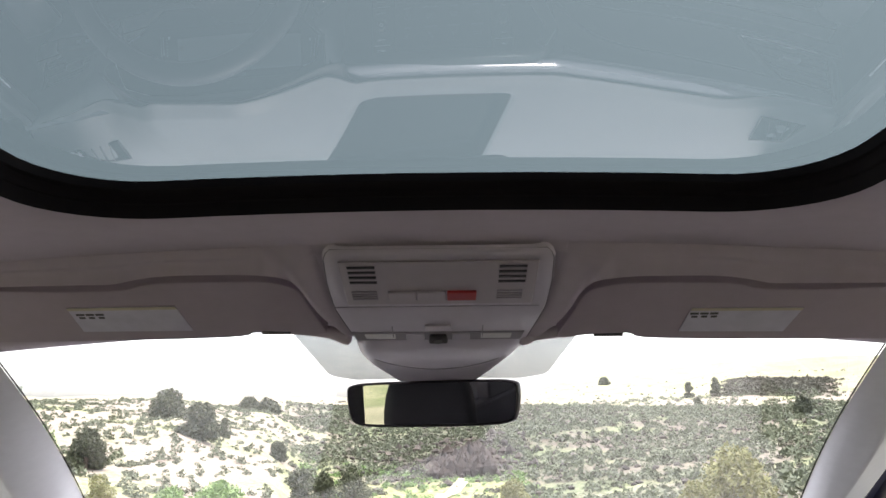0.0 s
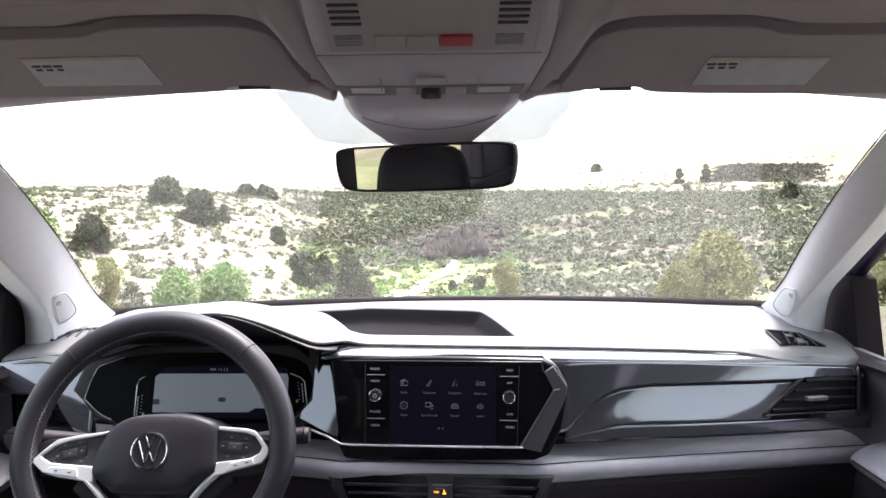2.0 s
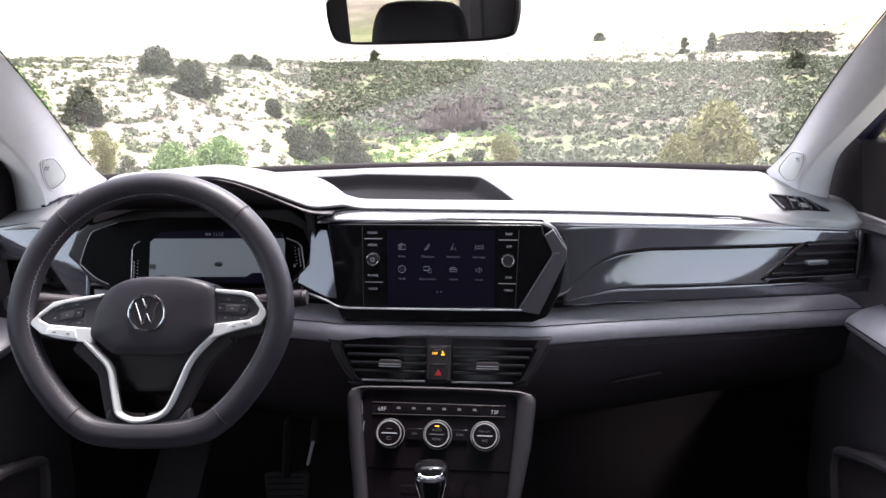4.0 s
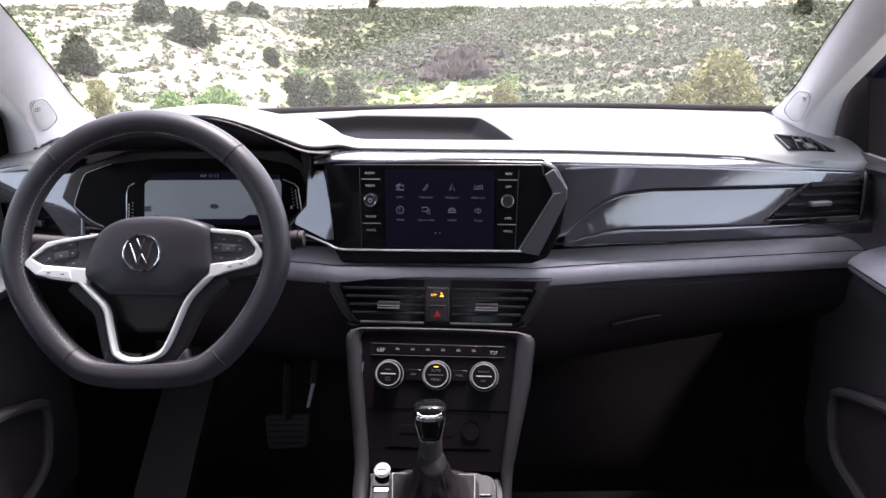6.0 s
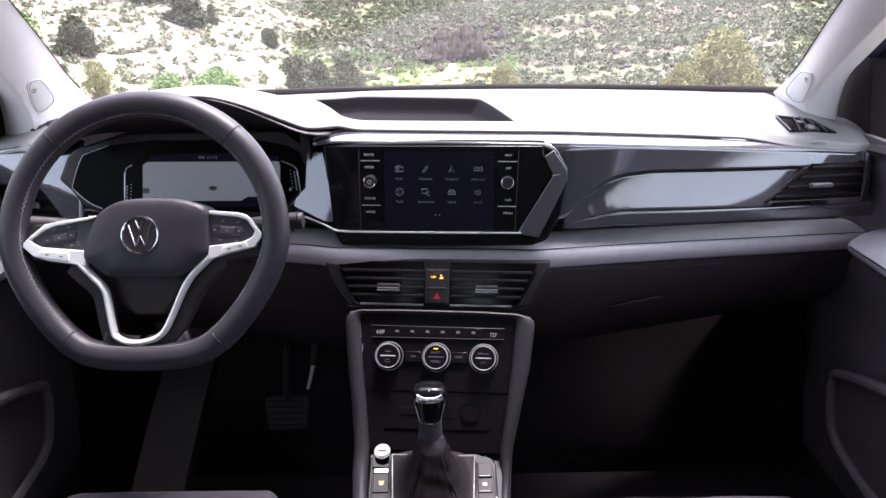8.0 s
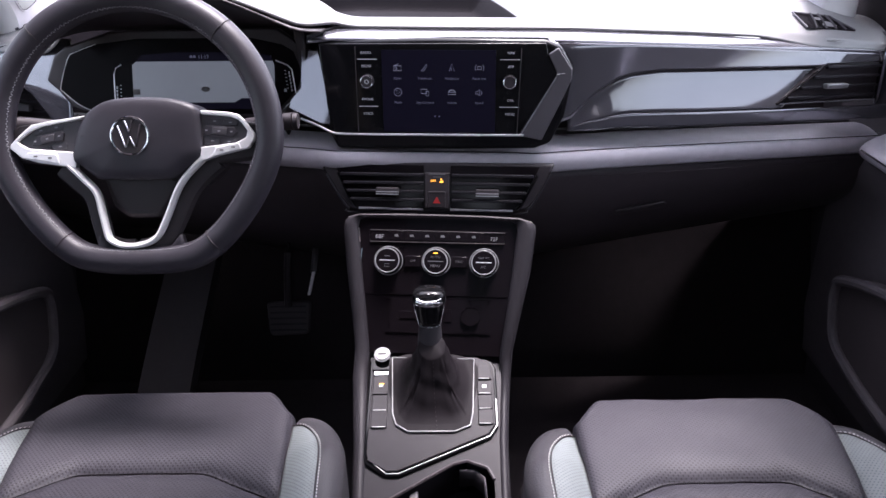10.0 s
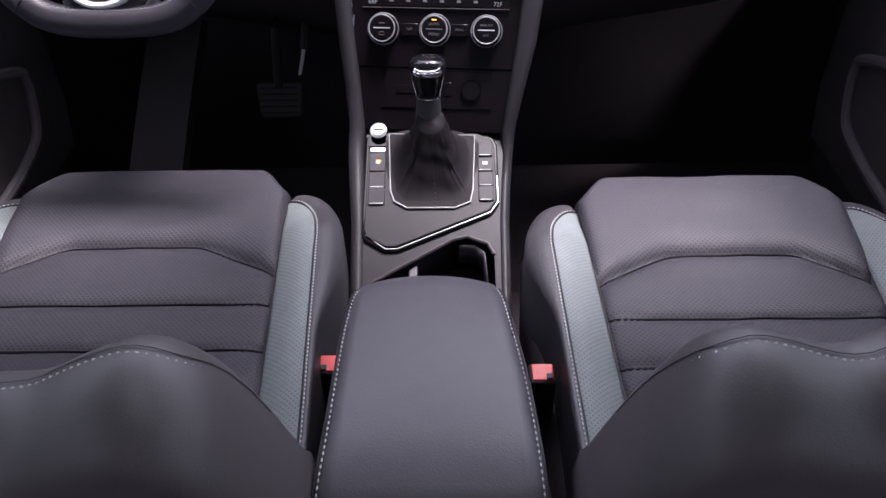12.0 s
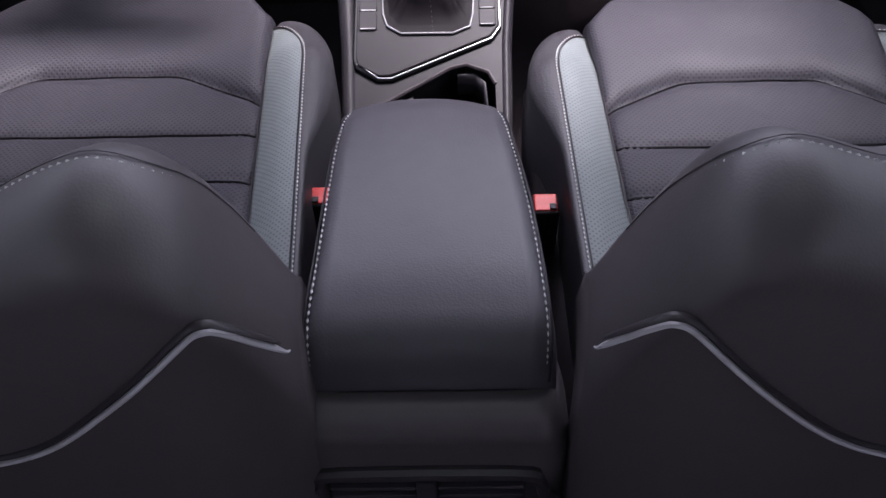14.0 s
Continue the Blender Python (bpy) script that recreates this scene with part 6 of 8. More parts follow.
KEY = {-1: [(-0.1258, -0.0183), (-0.0915, -0.0210), (-0.0894, -0.0325), (-0.1314, -0.0257)], 1: [(0.0996, -0.0161), (0.1269, -0.0105), (0.1304, -0.0182), (0.0947, -0.0269)]}
LEG = {-1: [(-0.0804, -0.0344), (-0.0649, -0.0500), (-0.0494, -0.0678), (-0.0438, -0.0923), (-0.0389, -0.1168), (-0.0346, -0.1259), (-0.0206, -0.1324), (-0.0052, -0.1333)],
       1: [(0.0826, -0.0278), (0.0615, -0.0485), (0.0495, -0.0658), (0.0389, -0.0901), (0.0277, -0.1144), (0.0193, -0.1247), (0.0088, -0.1301), (-0.0052, -0.1333)]}
for s in (-1, 1):
    part("spoke", loft([[mw @ Vector((x, y, z)) for x, y in ((s * 0.05, 0.026), (s * 0.145, 0.014), (s * 0.162, -0.004), (s * 0.150, -0.030), (s * 0.05, -0.040))] for z in (-0.022, 0.0)]), M_BLACK, wheel, "black spoke", bevel=0.004)
    pd = part("button_pod", prism(FRAME_IN[s], mw @ Matrix.Translation((0, 0, 0.0065)), 0.012), M_POD, wheel, "dark button pod", bevel=0.001)
    mb = mw @ Matrix.Translation((s * 0.1035, 0.0005 + 0.003 * s, 0.0)) @ Matrix.Rotation(radians(12 if s < 0 else -4), 4, "Z")
    part("button_cross", prism([(-0.021, -0.0045), (-0.013, 0.0058), (0.018, 0.0058), (0.021, 0.002), (0.018, -0.0062), (-0.014, -0.0062)] if s < 0 else [(-0.019, -0.0040), (-0.017, 0.0058), (0.017, 0.0058), (0.022, 0.000), (0.016, -0.0062), (-0.017, -0.0062)], mb @ Matrix.Translation((0, 0, 0.0085)), 0.003), M_WHEEL, pd, "raised dark control", bevel=0.001)
    part("button", prism([(-0.0085, -0.0042), (0.0085, -0.0042), (0.0095, 0.0042), (-0.0080, 0.0042)], mb @ Matrix.Translation((0, 0, 0.0098)), 0.003), M_POD, pd, bevel=0.0008)
    for x, y in ((-0.015, 0.0), (0.015, 0.0), (0.0, 0.0)):
        part("button_mark", prism([(x - 0.0014, y - 0.0008), (x + 0.0014, y - 0.0008), (x + 0.0014, y + 0.0008), (x - 0.0014, y + 0.0008)], mb @ Matrix.Translation((0, 0, 0.0102)), 0.0004), M_MARK, pd, smooth=False)
    for x, y in ((-0.006, 0.0115), (0.013, 0.0110), (-0.008, -0.0120), (0.012, -0.0120)):
        part("button_seam", prism([(x - 0.0095, y - 0.0036), (x + 0.0085, y - 0.0036), (x + 0.0085, y + 0.0036), (x - 0.0095, y + 0.0036)], mb @ Matrix.Translation((0, 0, 0.0073)), 0.002), M_POD, pd, bevel=0.0007)
        part("button_mark", prism([(x - 0.0018, y - 0.0007), (x + 0.0018, y - 0.0007), (x + 0.0018, y + 0.0007), (x - 0.0018, y + 0.0007)], mb @ Matrix.Translation((0, 0, 0.0077)), 0.0004), M_MARK, pd, smooth=False)
    part("silver_frame", prism(FRAME_OUT[s] + FRAME_IN[s][::-1], mw @ Matrix.Translation((0, 0, 0.0105)), 0.010), M_SILVER, wheel, "satin silver pod frame", bevel=0.0014)
    ky = part("paddle_key", prism(KEY[s], mw @ Matrix.Translation((0, 0, 0.0125)), 0.004), M_SILVER, wheel, "silver key", bevel=0.0010)
    for k in (0.3, 0.75):
        q = Vector((*KEY[s][0], 0)).lerp(Vector((*KEY[s][1], 0)), k).lerp(Vector((*KEY[s][3], 0)).lerp(Vector((*KEY[s][2], 0)), k), 0.5)
        part("key_mark", prism([(q.x - 0.0022, q.y - 0.0006), (q.x + 0.0022, q.y - 0.0006), (q.x + 0.0022, q.y + 0.0008), (q.x - 0.0022, q.y + 0.0008)], mw @ Matrix.Translation((0, 0, 0.0129)), 0.0004), M_INK, ky, smooth=False)
    leg = spline([(x, y, 0) for x, y in LEG[s]], 6)
    part("lower_spoke", sweep([mw @ Vector((p.x, p.y, 0.004)) for p in leg], lambda t: (lerp(0.0046, 0.0040, smooth(t, 0, 0.5)), 0.007), normal=NW, sides=8), M_SILVER, wheel, "satin silver lower spoke")
    back = [mw @ Vector((p.x * 1.12 + s * 0.004, p.y - 0.004, -0.008)) for p in leg]
    part("spoke_back", sweep(back, (0.012, 0.008), normal=NW, sides=8), M_PADDARK, wheel)
part("lower_block", loft([[mw @ Vector((x, y, z)) for x, y in ((-0.060, -0.152), (-0.050, -0.118), (-0.034, -0.136), (0.034, -0.136), (0.050, -0.118), (0.060, -0.152))] for z in (-0.012, 0.004)]), M_WHEEL, wheel, bevel=0.004)
part("lower_cover", prism([(-0.050, -0.045), (0.055, -0.045), (0.032, -0.085), (0.020, -0.100), (-0.020, -0.100), (-0.038, -0.085)], mw @ Matrix.Translation((0, 0, -0.012)), 0.03), M_BLACK, wheel, bevel=0.006)
# stalks
for s, nm in ((1, "wiper_stalk"), (-1, "indicator_stalk")):
    st = part(nm, sweep([mw @ Vector((s * 0.05, 0.010, -0.085)), mw @ Vector((s * 0.12, 0.018, -0.075)), mw @ Vector((s * 0.178, 0.020, -0.066))], lambda t: lerp(0.007, 0.0115, smooth(t, 0.3, 0.9)), sides=14), M_BLACK, wheel, "black column stalk")
    part("stalk_cap", disc(plane_at(mw @ Vector((s * 0.184, 0.020, -0.065)), (0, 1, 0), (0, 0, 1)) if s > 0 else plane_at(mw @ Vector((s * 0.178, 0.02, -0.066)), (0, 1, 0), (0, 0, 1)), 0.0105, 0.006, 18), M_PADDARK, st)

# ---- pedals ----
brake = thing("brake_pedal", (-0.29, 1.25, 0.18), "black rubber brake pedal in the dark footwell", "pedal", group="pedals")
mb = plane_at((-0.286, 1.235, 0.199), (1, 0, 0), (0, 0.45, 1))
part("pad", prism([(-0.042, 0.028), (-0.030, 0.031), (0.036, 0.032), (0.042, 0.027), (0.039, -0.026), (0.033, -0.031), (-0.030, -0.034), (-0.036, -0.028)], mb, 0.012), M_PADDARK_LIFT, brake, bevel=0.004)
for i in range(5):
    r = box((-0.034, -0.024 + 0.011 * i, 0), (0.034, -0.020 + 0.011 * i, 0.002))
    r.transform(mb)
    part("tread", r, M_RAIL, brake)
part("arm", sweep(spline([(-0.286, 1.245, 0.22), (-0.28, 1.27, 0.32), (-0.27, 1.33, 0.42)], 5), (0.008, 0.012), sides=8), M_BLACK, brake)
gas = thing("accelerator_pedal", (-0.222, 1.22, 0.1), "slim accelerator pedal with a pale edge", "pedal", group="pedals")
part("pad", loft([[Vector((x, y + o, z)) for x, y, z in ((-0.2475, 1.240, 0.244), (-0.2415, 1.240, 0.244), (-0.2305, 1.255, 0.286), (-0.2375, 1.255, 0.286))] for o in (0, 0.012)]), M_PIPING, gas, "pale pedal edge", bevel=0.002)
part("arm", sweep([(-0.234, 1.262, 0.280), (-0.226, 1.33, 0.38)], 0.008, sides=8), M_BLACK, gas)
rest = thing("footrest", (-0.50, 1.20, FLOOR), "dark grey carpeted footrest beside the pedals", "footrest")
part("pad", surface(lambda u, v: Vector((lerp(-0.565, -0.47, u) + 0.035 * v, lerp(1.02, 1.36, v), lerp(-0.03, 0.30, v ** 0.8))), 6, 12, (0, 0.03, -0.02)), M_PADDARK, rest)

# ---- centre console ----
con = thing("centre_console", (0, 0.7, FLOOR), "dark grey centre console with gloss black panels and cup holders", "centre console")


def plate_z(y):
    return 0.26 + (y - 0.734) * 0.434




def con_top(y):
    """Height of the console's top edge along the car."""
    if y > 0.88:
        return plate_z(0.88) + (y - 0.88) * 1.75
    if y > 0.62:
        return plate_z(y)
    return table(y, ((0.26, 0.19), (0.30, 0.20), (0.62, plate_z(0.62))))


mp = plane_at((0.004, 0.958, 0.446), STACK, (0, 0.50, 0.87))


def rail_row(s, x_in, x_out, p):
    """Section of a side rail: a slim rounded top with a deep outer skirt. p gives the place for x and a lift."""
    d = s * 0.003
    low = p(x_out, 0)
    return [p(x_in, -0.014), p(x_in, -0.003), p(x_in + d, 0.002), p((x_in + x_out) / 2, 0.0035), p(x_out - d, 0.001), p(x_out, -0.006),
            Vector((s * min(abs(low.x), 0.112), low.y + 0.03, low.z - 0.07)), Vector((s * min(abs(low.x), 0.095), low.y + 0.06, FLOOR))]


RAILS = {-1: ((0.27, -0.078, -0.096), (0.62, -0.084, -0.102), (0.78, -0.090, -0.108), (0.83, -0.092, -0.113), (0.875, -0.095, -0.117)),
         1: ((0.27, 0.074, 0.090), (0.62, 0.078, 0.092), (0.78, 0.081, 0.095), (0.83, 0.085, 0.099), (0.875, 0.089, 0.104))}
UPPER = {-1: ((-0.118, -0.0935, -0.1145), (-0.068, -0.0995, -0.1205), (-0.0045, -0.1083, -0.1305), (0.040, -0.1135, -0.1355), (0.054, -0.1150, -0.1370), (0.064, -0.1135, -0.1350), (0.068, -0.107, -0.128)),
         1: ((-0.118, 0.0905, 0.1080), (-0.068, 0.0977, 0.1180), (-0.0045, 0.1050, 0.1310), (0.040, 0.1092, 0.1360), (0.054, 0.1105, 0.1375), (0.062, 0.109, 0.136), (0.066, 0.103, 0.130))}
for s in (-1, 1):
    rows = [rail_row(s, i, o, lambda x, up, y=y: Vector((x, y - 0.4 * up, con_top(y) + up))) for y, i, o in RAILS[s]]
    rows += [rail_row(s, i, o, lambda x, up, v=v: mp @ Vector((x, v, 0.006 + up))) for v, i, o in UPPER[s]]
    part("side_rail", loft(rows, False), M_RAIL, con, "dark grey side rail", angle=60)
part("top_rail", sweep([mp @ Vector((x, y, 0.004)) for x, y in ((-0.130, 0.066), (-0.114, 0.0705), (-0.06, 0.0715), (0.0, 0.0715), (0.06, 0.071), (0.112, 0.0690), (0.131, 0.064))], (0.0022, 0.003), normal=mp.to_3x3() @ Vector((0, 0, 1)), sides=8), M_PADDARK, con, "dark grey rail over the climate panel")

# gloss black front panel between the rails
climate = thing("climate_panel", mp @ Vector((0, -0.06, 0)), "gloss black climate panel with three round dials", "climate panel")
part("panel", prism([(-0.118, 0.072), (0.118, 0.070), (0.106, -0.0415), (-0.112, -0.0415)], mp, 0.02), M_PANEL, climate, "gloss black panel", bevel=0.0006)
strip = part("key_strip", prism([(-0.0985, 0.0502), (0.0944, 0.0495), (0.0939, 0.0340), (-0.0978, 0.0335)], mp @ Matrix.Translation((0, 0, 0.0022)), 0.002), M_PANEL, climate, "black key strip", bevel=0.001)
part("strip_edge", sweep([mp @ Vector((x, y, 0.0028)) for x, y in ((-0.0985, 0.0502), (0.0944, 0.0495), (0.0939, 0.0340), (-0.0978, 0.0335))], 0.0005, closed=True, sides=4), M_PADDARK, climate)
for i in range(6):
    x = -0.0596 + 0.0220 * i
    k = part("key", prism([(x - 0.0107, 0.0360), (x + 0.0107, 0.0360), (x + 0.0107, 0.0485), (x - 0.0107, 0.0485)], mp @ Matrix.Translation((0, 0, 0.0030)), 0.002), M_PANEL, strip, bevel=0.0003)
    part("key_mark", prism([(x - 0.003, 0.0410), (x + 0.003, 0.0410), (x + 0.0015, 0.0445), (x - 0.0030, 0.0440)], mp @ Matrix.Translation((0, 0, 0.0034)), 0.0004), M_FAINT, k, smooth=False)
lettering("68F", mp @ Matrix.Translation((-0.0841, 0.0405, 0.0030)), 0.0085, M_MARK, strip)
lettering("72F", mp @ Matrix.Translation((0.0787, 0.0400, 0.0030)), 0.0075, M_MARK, strip)
for j, (x, y) in enumerate(((-0.0701, 0.0125), (-0.0020, 0.0125), (0.0655, 0.0125))):
    md = mp @ Matrix.Translation((x, y - 0.006, 0.0))
    d = part("dial", disc(md @ Matrix.Translation((0, 0, 0.0155)), 0.0160, 0.018, 44, 0.0195), M_PANEL, climate, "round black climate dial", bevel=0.0012)
    part("chrome_ring", ring(md @ Matrix.Translation((0, 0, 0.0150)), 0.0168, 0.0008, 48), M_SATIN, d, "chrome ring")
    part("foot_ring", ring(md @ Matrix.Translation((0, 0, 0.003)), 0.0200, 0.0008, 48), M_DIALRING, d, "satin ring at the dial's foot")
    part("dial_line", prism([(-0.0108, -0.0006), (0.0108, -0.0006), (0.0108, 0.0006), (-0.0108, 0.0006)], md @ Matrix.Translation((0, 0, 0.0160)), 0.0004), M_FAINT if j == 1 else M_PRINT, d, smooth=False)
    if j == 1:
        lettering("AUTO", md @ Matrix.Translation((0, 0.0060, 0.0160)), 0.0050, M_FAINT, d)
        lettering("MENU", md @ Matrix.Translation((0, -0.0066, 0.0160)), 0.0050, M_FAINT, d)
        part("dial_lamp", prism([(-0.0030, 0.0108), (0.0030, 0.0108), (0.0030, 0.0122), (-0.0030, 0.0122)], md @ Matrix.Translation((0, 0, 0.0160)), 0.0004), M_AMBER, d, smooth=False)
    elif j == 2:
        lettering("MAX A/C", md @ Matrix.Translation((0, 0.0060, 0.0160)), 0.0040, M_FAINT, d)
        lettering("A/C", md @ Matrix.Translation((0, -0.0066, 0.0160)), 0.0048, M_FAINT, d)
    else:
        part("dial_mark", sweep([md @ Vector((a, b, 0.0160)) for a, b in ((-0.0035, -0.0088), (0.0035, -0.0088), (0.0026, -0.0050), (-0.0026, -0.0050))], 0.0004, closed=True, sides=4), M_FAINT, d)
        part("dial_mark", prism([(-0.004, 0.0055), (0.004, 0.0055), (0.004, 0.0066), (-0.004, 0.0066)], md @ Matrix.Translation((0, 0, 0.0160)), 0.0004), M_FAINT, d, smooth=False)
for x, y, word in ((-0.0353, 0.0068, "OFF"), (0.0300, 0.0070, "SYNC")):
    k = part("side_key", prism([(x - 0.0115, y - 0.0085), (x + 0.0115, y - 0.0085), (x + 0.0115, y + 0.0075), (x - 0.0115, y + 0.0075)], mp @ Matrix.Translation((0, 0, 0.004)), 0.004), M_PANEL, climate, bevel=0.001)
    lettering(word, mp @ Matrix.Translation((x, y, 0.0044)), 0.0045, M_FAINT, k)
for a, b in (((-0.1150, 0.0522), (-0.1126, 0.0327)), ((-0.1092, 0.0231), (-0.1108, 0.0004))):
    part("chrome_sliver", sweep([mp @ Vector((*q, 0.0015)) for q in (a, b)], (0.0013, 0.0010), sides=5), M_CHROME, climate)

# flap and socket below the climate panel
bin_ = thing("storage_bin", mp @ Vector((0, -0.12, 0)), "gloss black storage front with a round power socket", "storage bin")
part("front", prism([(-0.114, -0.042), (0.108, -0.042), (0.094, -0.124), (-0.106, -0.124)], mp @ Matrix.Translation((0, 0, -0.001)), 0.02), M_PANEL, bin_, "gloss black front", bevel=0.0006)
flap = part("flap", prism([(p.x, p.y) for p in spline([(-0.067, -0.050, 0), (-0.063, -0.046, 0), (0.066, -0.046, 0), (0.070, -0.050, 0), (0.071, -0.088, 0), (0.066, -0.093, 0), (-0.062, -0.094, 0), (-0.066, -0.089, 0)], 4, closed=True)], mp @ Matrix.Translation((0, 0, 0.0006)), 0.003), M_PANEL, bin_, "black inner plate", bevel=0.001)
mk = mp @ Matrix.Translation((0.0486, -0.0690, 0.003))
part("socket", disc(mk, 0.0130, 0.004, 32, 0.0142), M_PANEL, flap, "round power socket lid", bevel=0.001)
part("socket_rim", ring(mk @ Matrix.Translation((0, 0, 0.0002)), 0.0130, 0.0006, 36), M_PANEL, flap)
part("data_port", prism([(-0.052, -0.075), (-0.024, -0.075), (-0.024, -0.064), (-0.052, -0.064)], mp @ Matrix.Translation((0, 0, 0.0016)), 0.001), M_PANEL, flap, bevel=0.0004)
part("port_bar", prism([(0.022, -0.078), (0.012, -0.078), (0.012, -0.060), (0.022, -0.060)], mp @ Matrix.Translation((0, 0, 0.0016)), 0.001), M_PANEL, flap, bevel=0.0004)

# shifter plate
MPL = plane_at((0, 0.82, plate_z(0.82)), (1, 0, 0), (0, 1, 0.434))


def on_plate(x, y, up=0.0):
    return MPL @ Vector((x, (y - 0.82) * math.sqrt(1 + 0.434 ** 2), up))


def flat(pts):
    k = math.sqrt(1 + 0.434 ** 2)
    return [(x, (y - 0.82) * k) for x, y in pts]


shift = thing("gear_selector", (0, 0.82, 0.29), "automatic gear selector with a leather boot and chrome frame", "gear selector")
outer = [(-0.092, 0.893), (-0.078, 0.900), (0.058, 0.900), (0.078, 0.890), (0.083, 0.880), (0.083, 0.798), (0.072, 0.783), (-0.046, 0.736), (-0.064, 0.736), (-0.090, 0.751), (-0.093, 0.762)]
inner_o = [(-0.088, 0.890), (-0.076, 0.896), (0.056, 0.896), (0.075, 0.887), (0.079, 0.878), (0.079, 0.801), (0.069, 0.788), (-0.048, 0.742), (-0.062, 0.742), (-0.086, 0.755), (-0.089, 0.764)]
part("plate_rim", prism(flat(outer), MPL @ Matrix.Translation((0, 0, 0.004)), 0.010), M_PIANO, shift, "gloss black rim", bevel=0.002)
part("plate_chrome", sweep([on_plate(x, y, 0.0045) for x, y in [(-0.0865, 0.80), (-0.0865, 0.757), (-0.062, 0.7395), (-0.047, 0.7395), (0.071, 0.786), (0.081, 0.800), (0.081, 0.835)]], (0.0008, 0.0010), normal=MPL.to_3x3() @ Vector((0, 0, 1)), sides=6), M_RING, shift, "chrome line")
plate = part("plate", prism(flat(inner_o), MPL @ Matrix.Translation((0, 0, 0.0062)), 0.003), M_RAIL, shift, "dark grey shifter plate", bevel=0.001)
boot_o = [(-0.0610, 0.895), (0.0532, 0.891), (0.0492, 0.815), (0.0455, 0.7986), (0.0255, 0.7905), (-0.0360, 0.7910), (-0.0522, 0.8006), (-0.0572, 0.815)]
part("boot_frame", sweep([on_plate(x, y, 0.008) for x, y in boot_o], (0.0011, 0.0018), closed=True, normal=MPL.to_3x3() @ Vector((0, 0, 1)), sides=8), M_RING, shift, "chrome boot frame")
# leather boot: a soft sack from the frame up to the lever, with folds
boot_out = spline([(x * 0.97, 0.845 + (y - 0.845) * 0.97, 0) for x, y in boot_o], 5, closed=True)
rows = []
for k in range(23):
    t = k / 22
    z = table(t, ((0, -0.001), (0.12, -0.0012), (0.22, 0.001), (0.32, 0.007), (0.55, 0.022), (0.8, 0.039), (1.0, 0.051)))
    sq = table(t, ((0, 1.0), (0.10, 0.88), (0.20, 0.70), (0.32, 0.50), (0.45, 0.33), (0.60, 0.20), (0.75, 0.10), (0.88, 0.04), (1.0, 0.0)))
    ring_ = []
    for i, p in enumerate(boot_out):
        a = 2 * math.pi * i / len(boot_out)
        crease_a, crease_b = abs(math.sin(2.5 * a + 1.2 * t + 0.6)), abs(math.sin(5.5 * a - 2 * t + 1.1))
        fold = math.sin(math.pi * min(1, t * 1.02)) * (0.0055 * (crease_a - 0.5) + 0.0030 * (crease_b - 0.5) + 0.0010 * math.sin(22 * t + 3 * math.sin(a)) + 0.0010 * math.sin(17 * a + 5 * t))
        dx, dy = p.x + 0.004, p.y - 0.850
        r = math.hypot(dx, dy)
        nx, ny = dx / r, dy / r
        rx, ry = lerp(nx * 0.0184, dx, sq), lerp(ny * 0.0172, dy, sq)
        ring_.append(on_plate(-0.004 + rx + nx * fold, 0.850 + 0.030 * t ** 1.2 + ry + ny * fold, z + 0.010))
    rows.append(ring_)
part("boot", loft(rows), M_BOOT, shift, "black creased leather boot", angle=80)
part("boot_seam", stitches([r[len(boot_out) * 9 // 16] + Vector((0, -0.001, 0.0005)) for r in rows], 0.004, 0.002, 0.0006), M_BLACK, shift)
neck = [Vector((-0.0070, 0.8702, 0.368)), Vector((-0.0066, 0.8725, 0.386)), Vector((-0.0060, 0.875, 0.404))]
part("neck", sweep(neck, lambda t: (lerp(0.0175, 0.0145, t), lerp(0.0165, 0.0135, t)), sides=20), M_NECK, shift, "dark grey lever neck")
mkb = plane_at((-0.0065, 0.8765, 0.402), (1, 0, 0), (0, 0.12, 1))
rows = []
for t, wx, wy in ((0, 0.0135, 0.013), (0.03, 0.0150, 0.0142), (0.15, 0.0162, 0.0150), (0.4, 0.0195, 0.0175), (0.65, 0.0228, 0.0205), (0.8, 0.0232, 0.0210), (0.90, 0.0215, 0.0190), (0.97, 0.0165, 0.0140), (1.0, 0.008, 0.007)):
    rows.append([mkb @ Vector((wx * math.copysign(abs(math.cos(q)) ** 0.8, math.cos(q)), t * 0.052, wy * math.copysign(abs(math.sin(q)) ** 0.8, math.sin(q)))) for q in (2 * math.pi * i / 28 for i in range(28))])
knob = part("knob", loft(rows), M_PIANO, shift, "gloss black knob", angle=60)
part("knob_inlay", sweep(spline([mkb @ Vector((x, y, z)) for x, y, z in ((-0.0205, 0.042, 0.0100), (-0.0190, 0.028, 0.0125), (-0.0155, 0.012, 0.0115), (-0.0125, 0.002, 0.0118), (0.0, 0.0005, 0.0148), (0.0125, 0.002, 0.0118), (0.0155, 0.012, 0.0115), (0.0190, 0.028, 0.0125), (0.0205, 0.042, 0.0100))], 6), 0.0010, sides=5), M_CHROME, knob, "thin chrome outline")
part("knob_band", sweep(spline([mkb @ Vector((x, y, z)) for x, y, z in ((-0.0165, 0.0395, 0.0165), (-0.008, 0.0370, 0.0200), (0.008, 0.0370, 0.0200), (0.0165, 0.0395, 0.0165))], 5), (0.0048, 0.0022), normal=(0, -1, 0.3), sides=8), M_CHROME, knob, "chrome band")
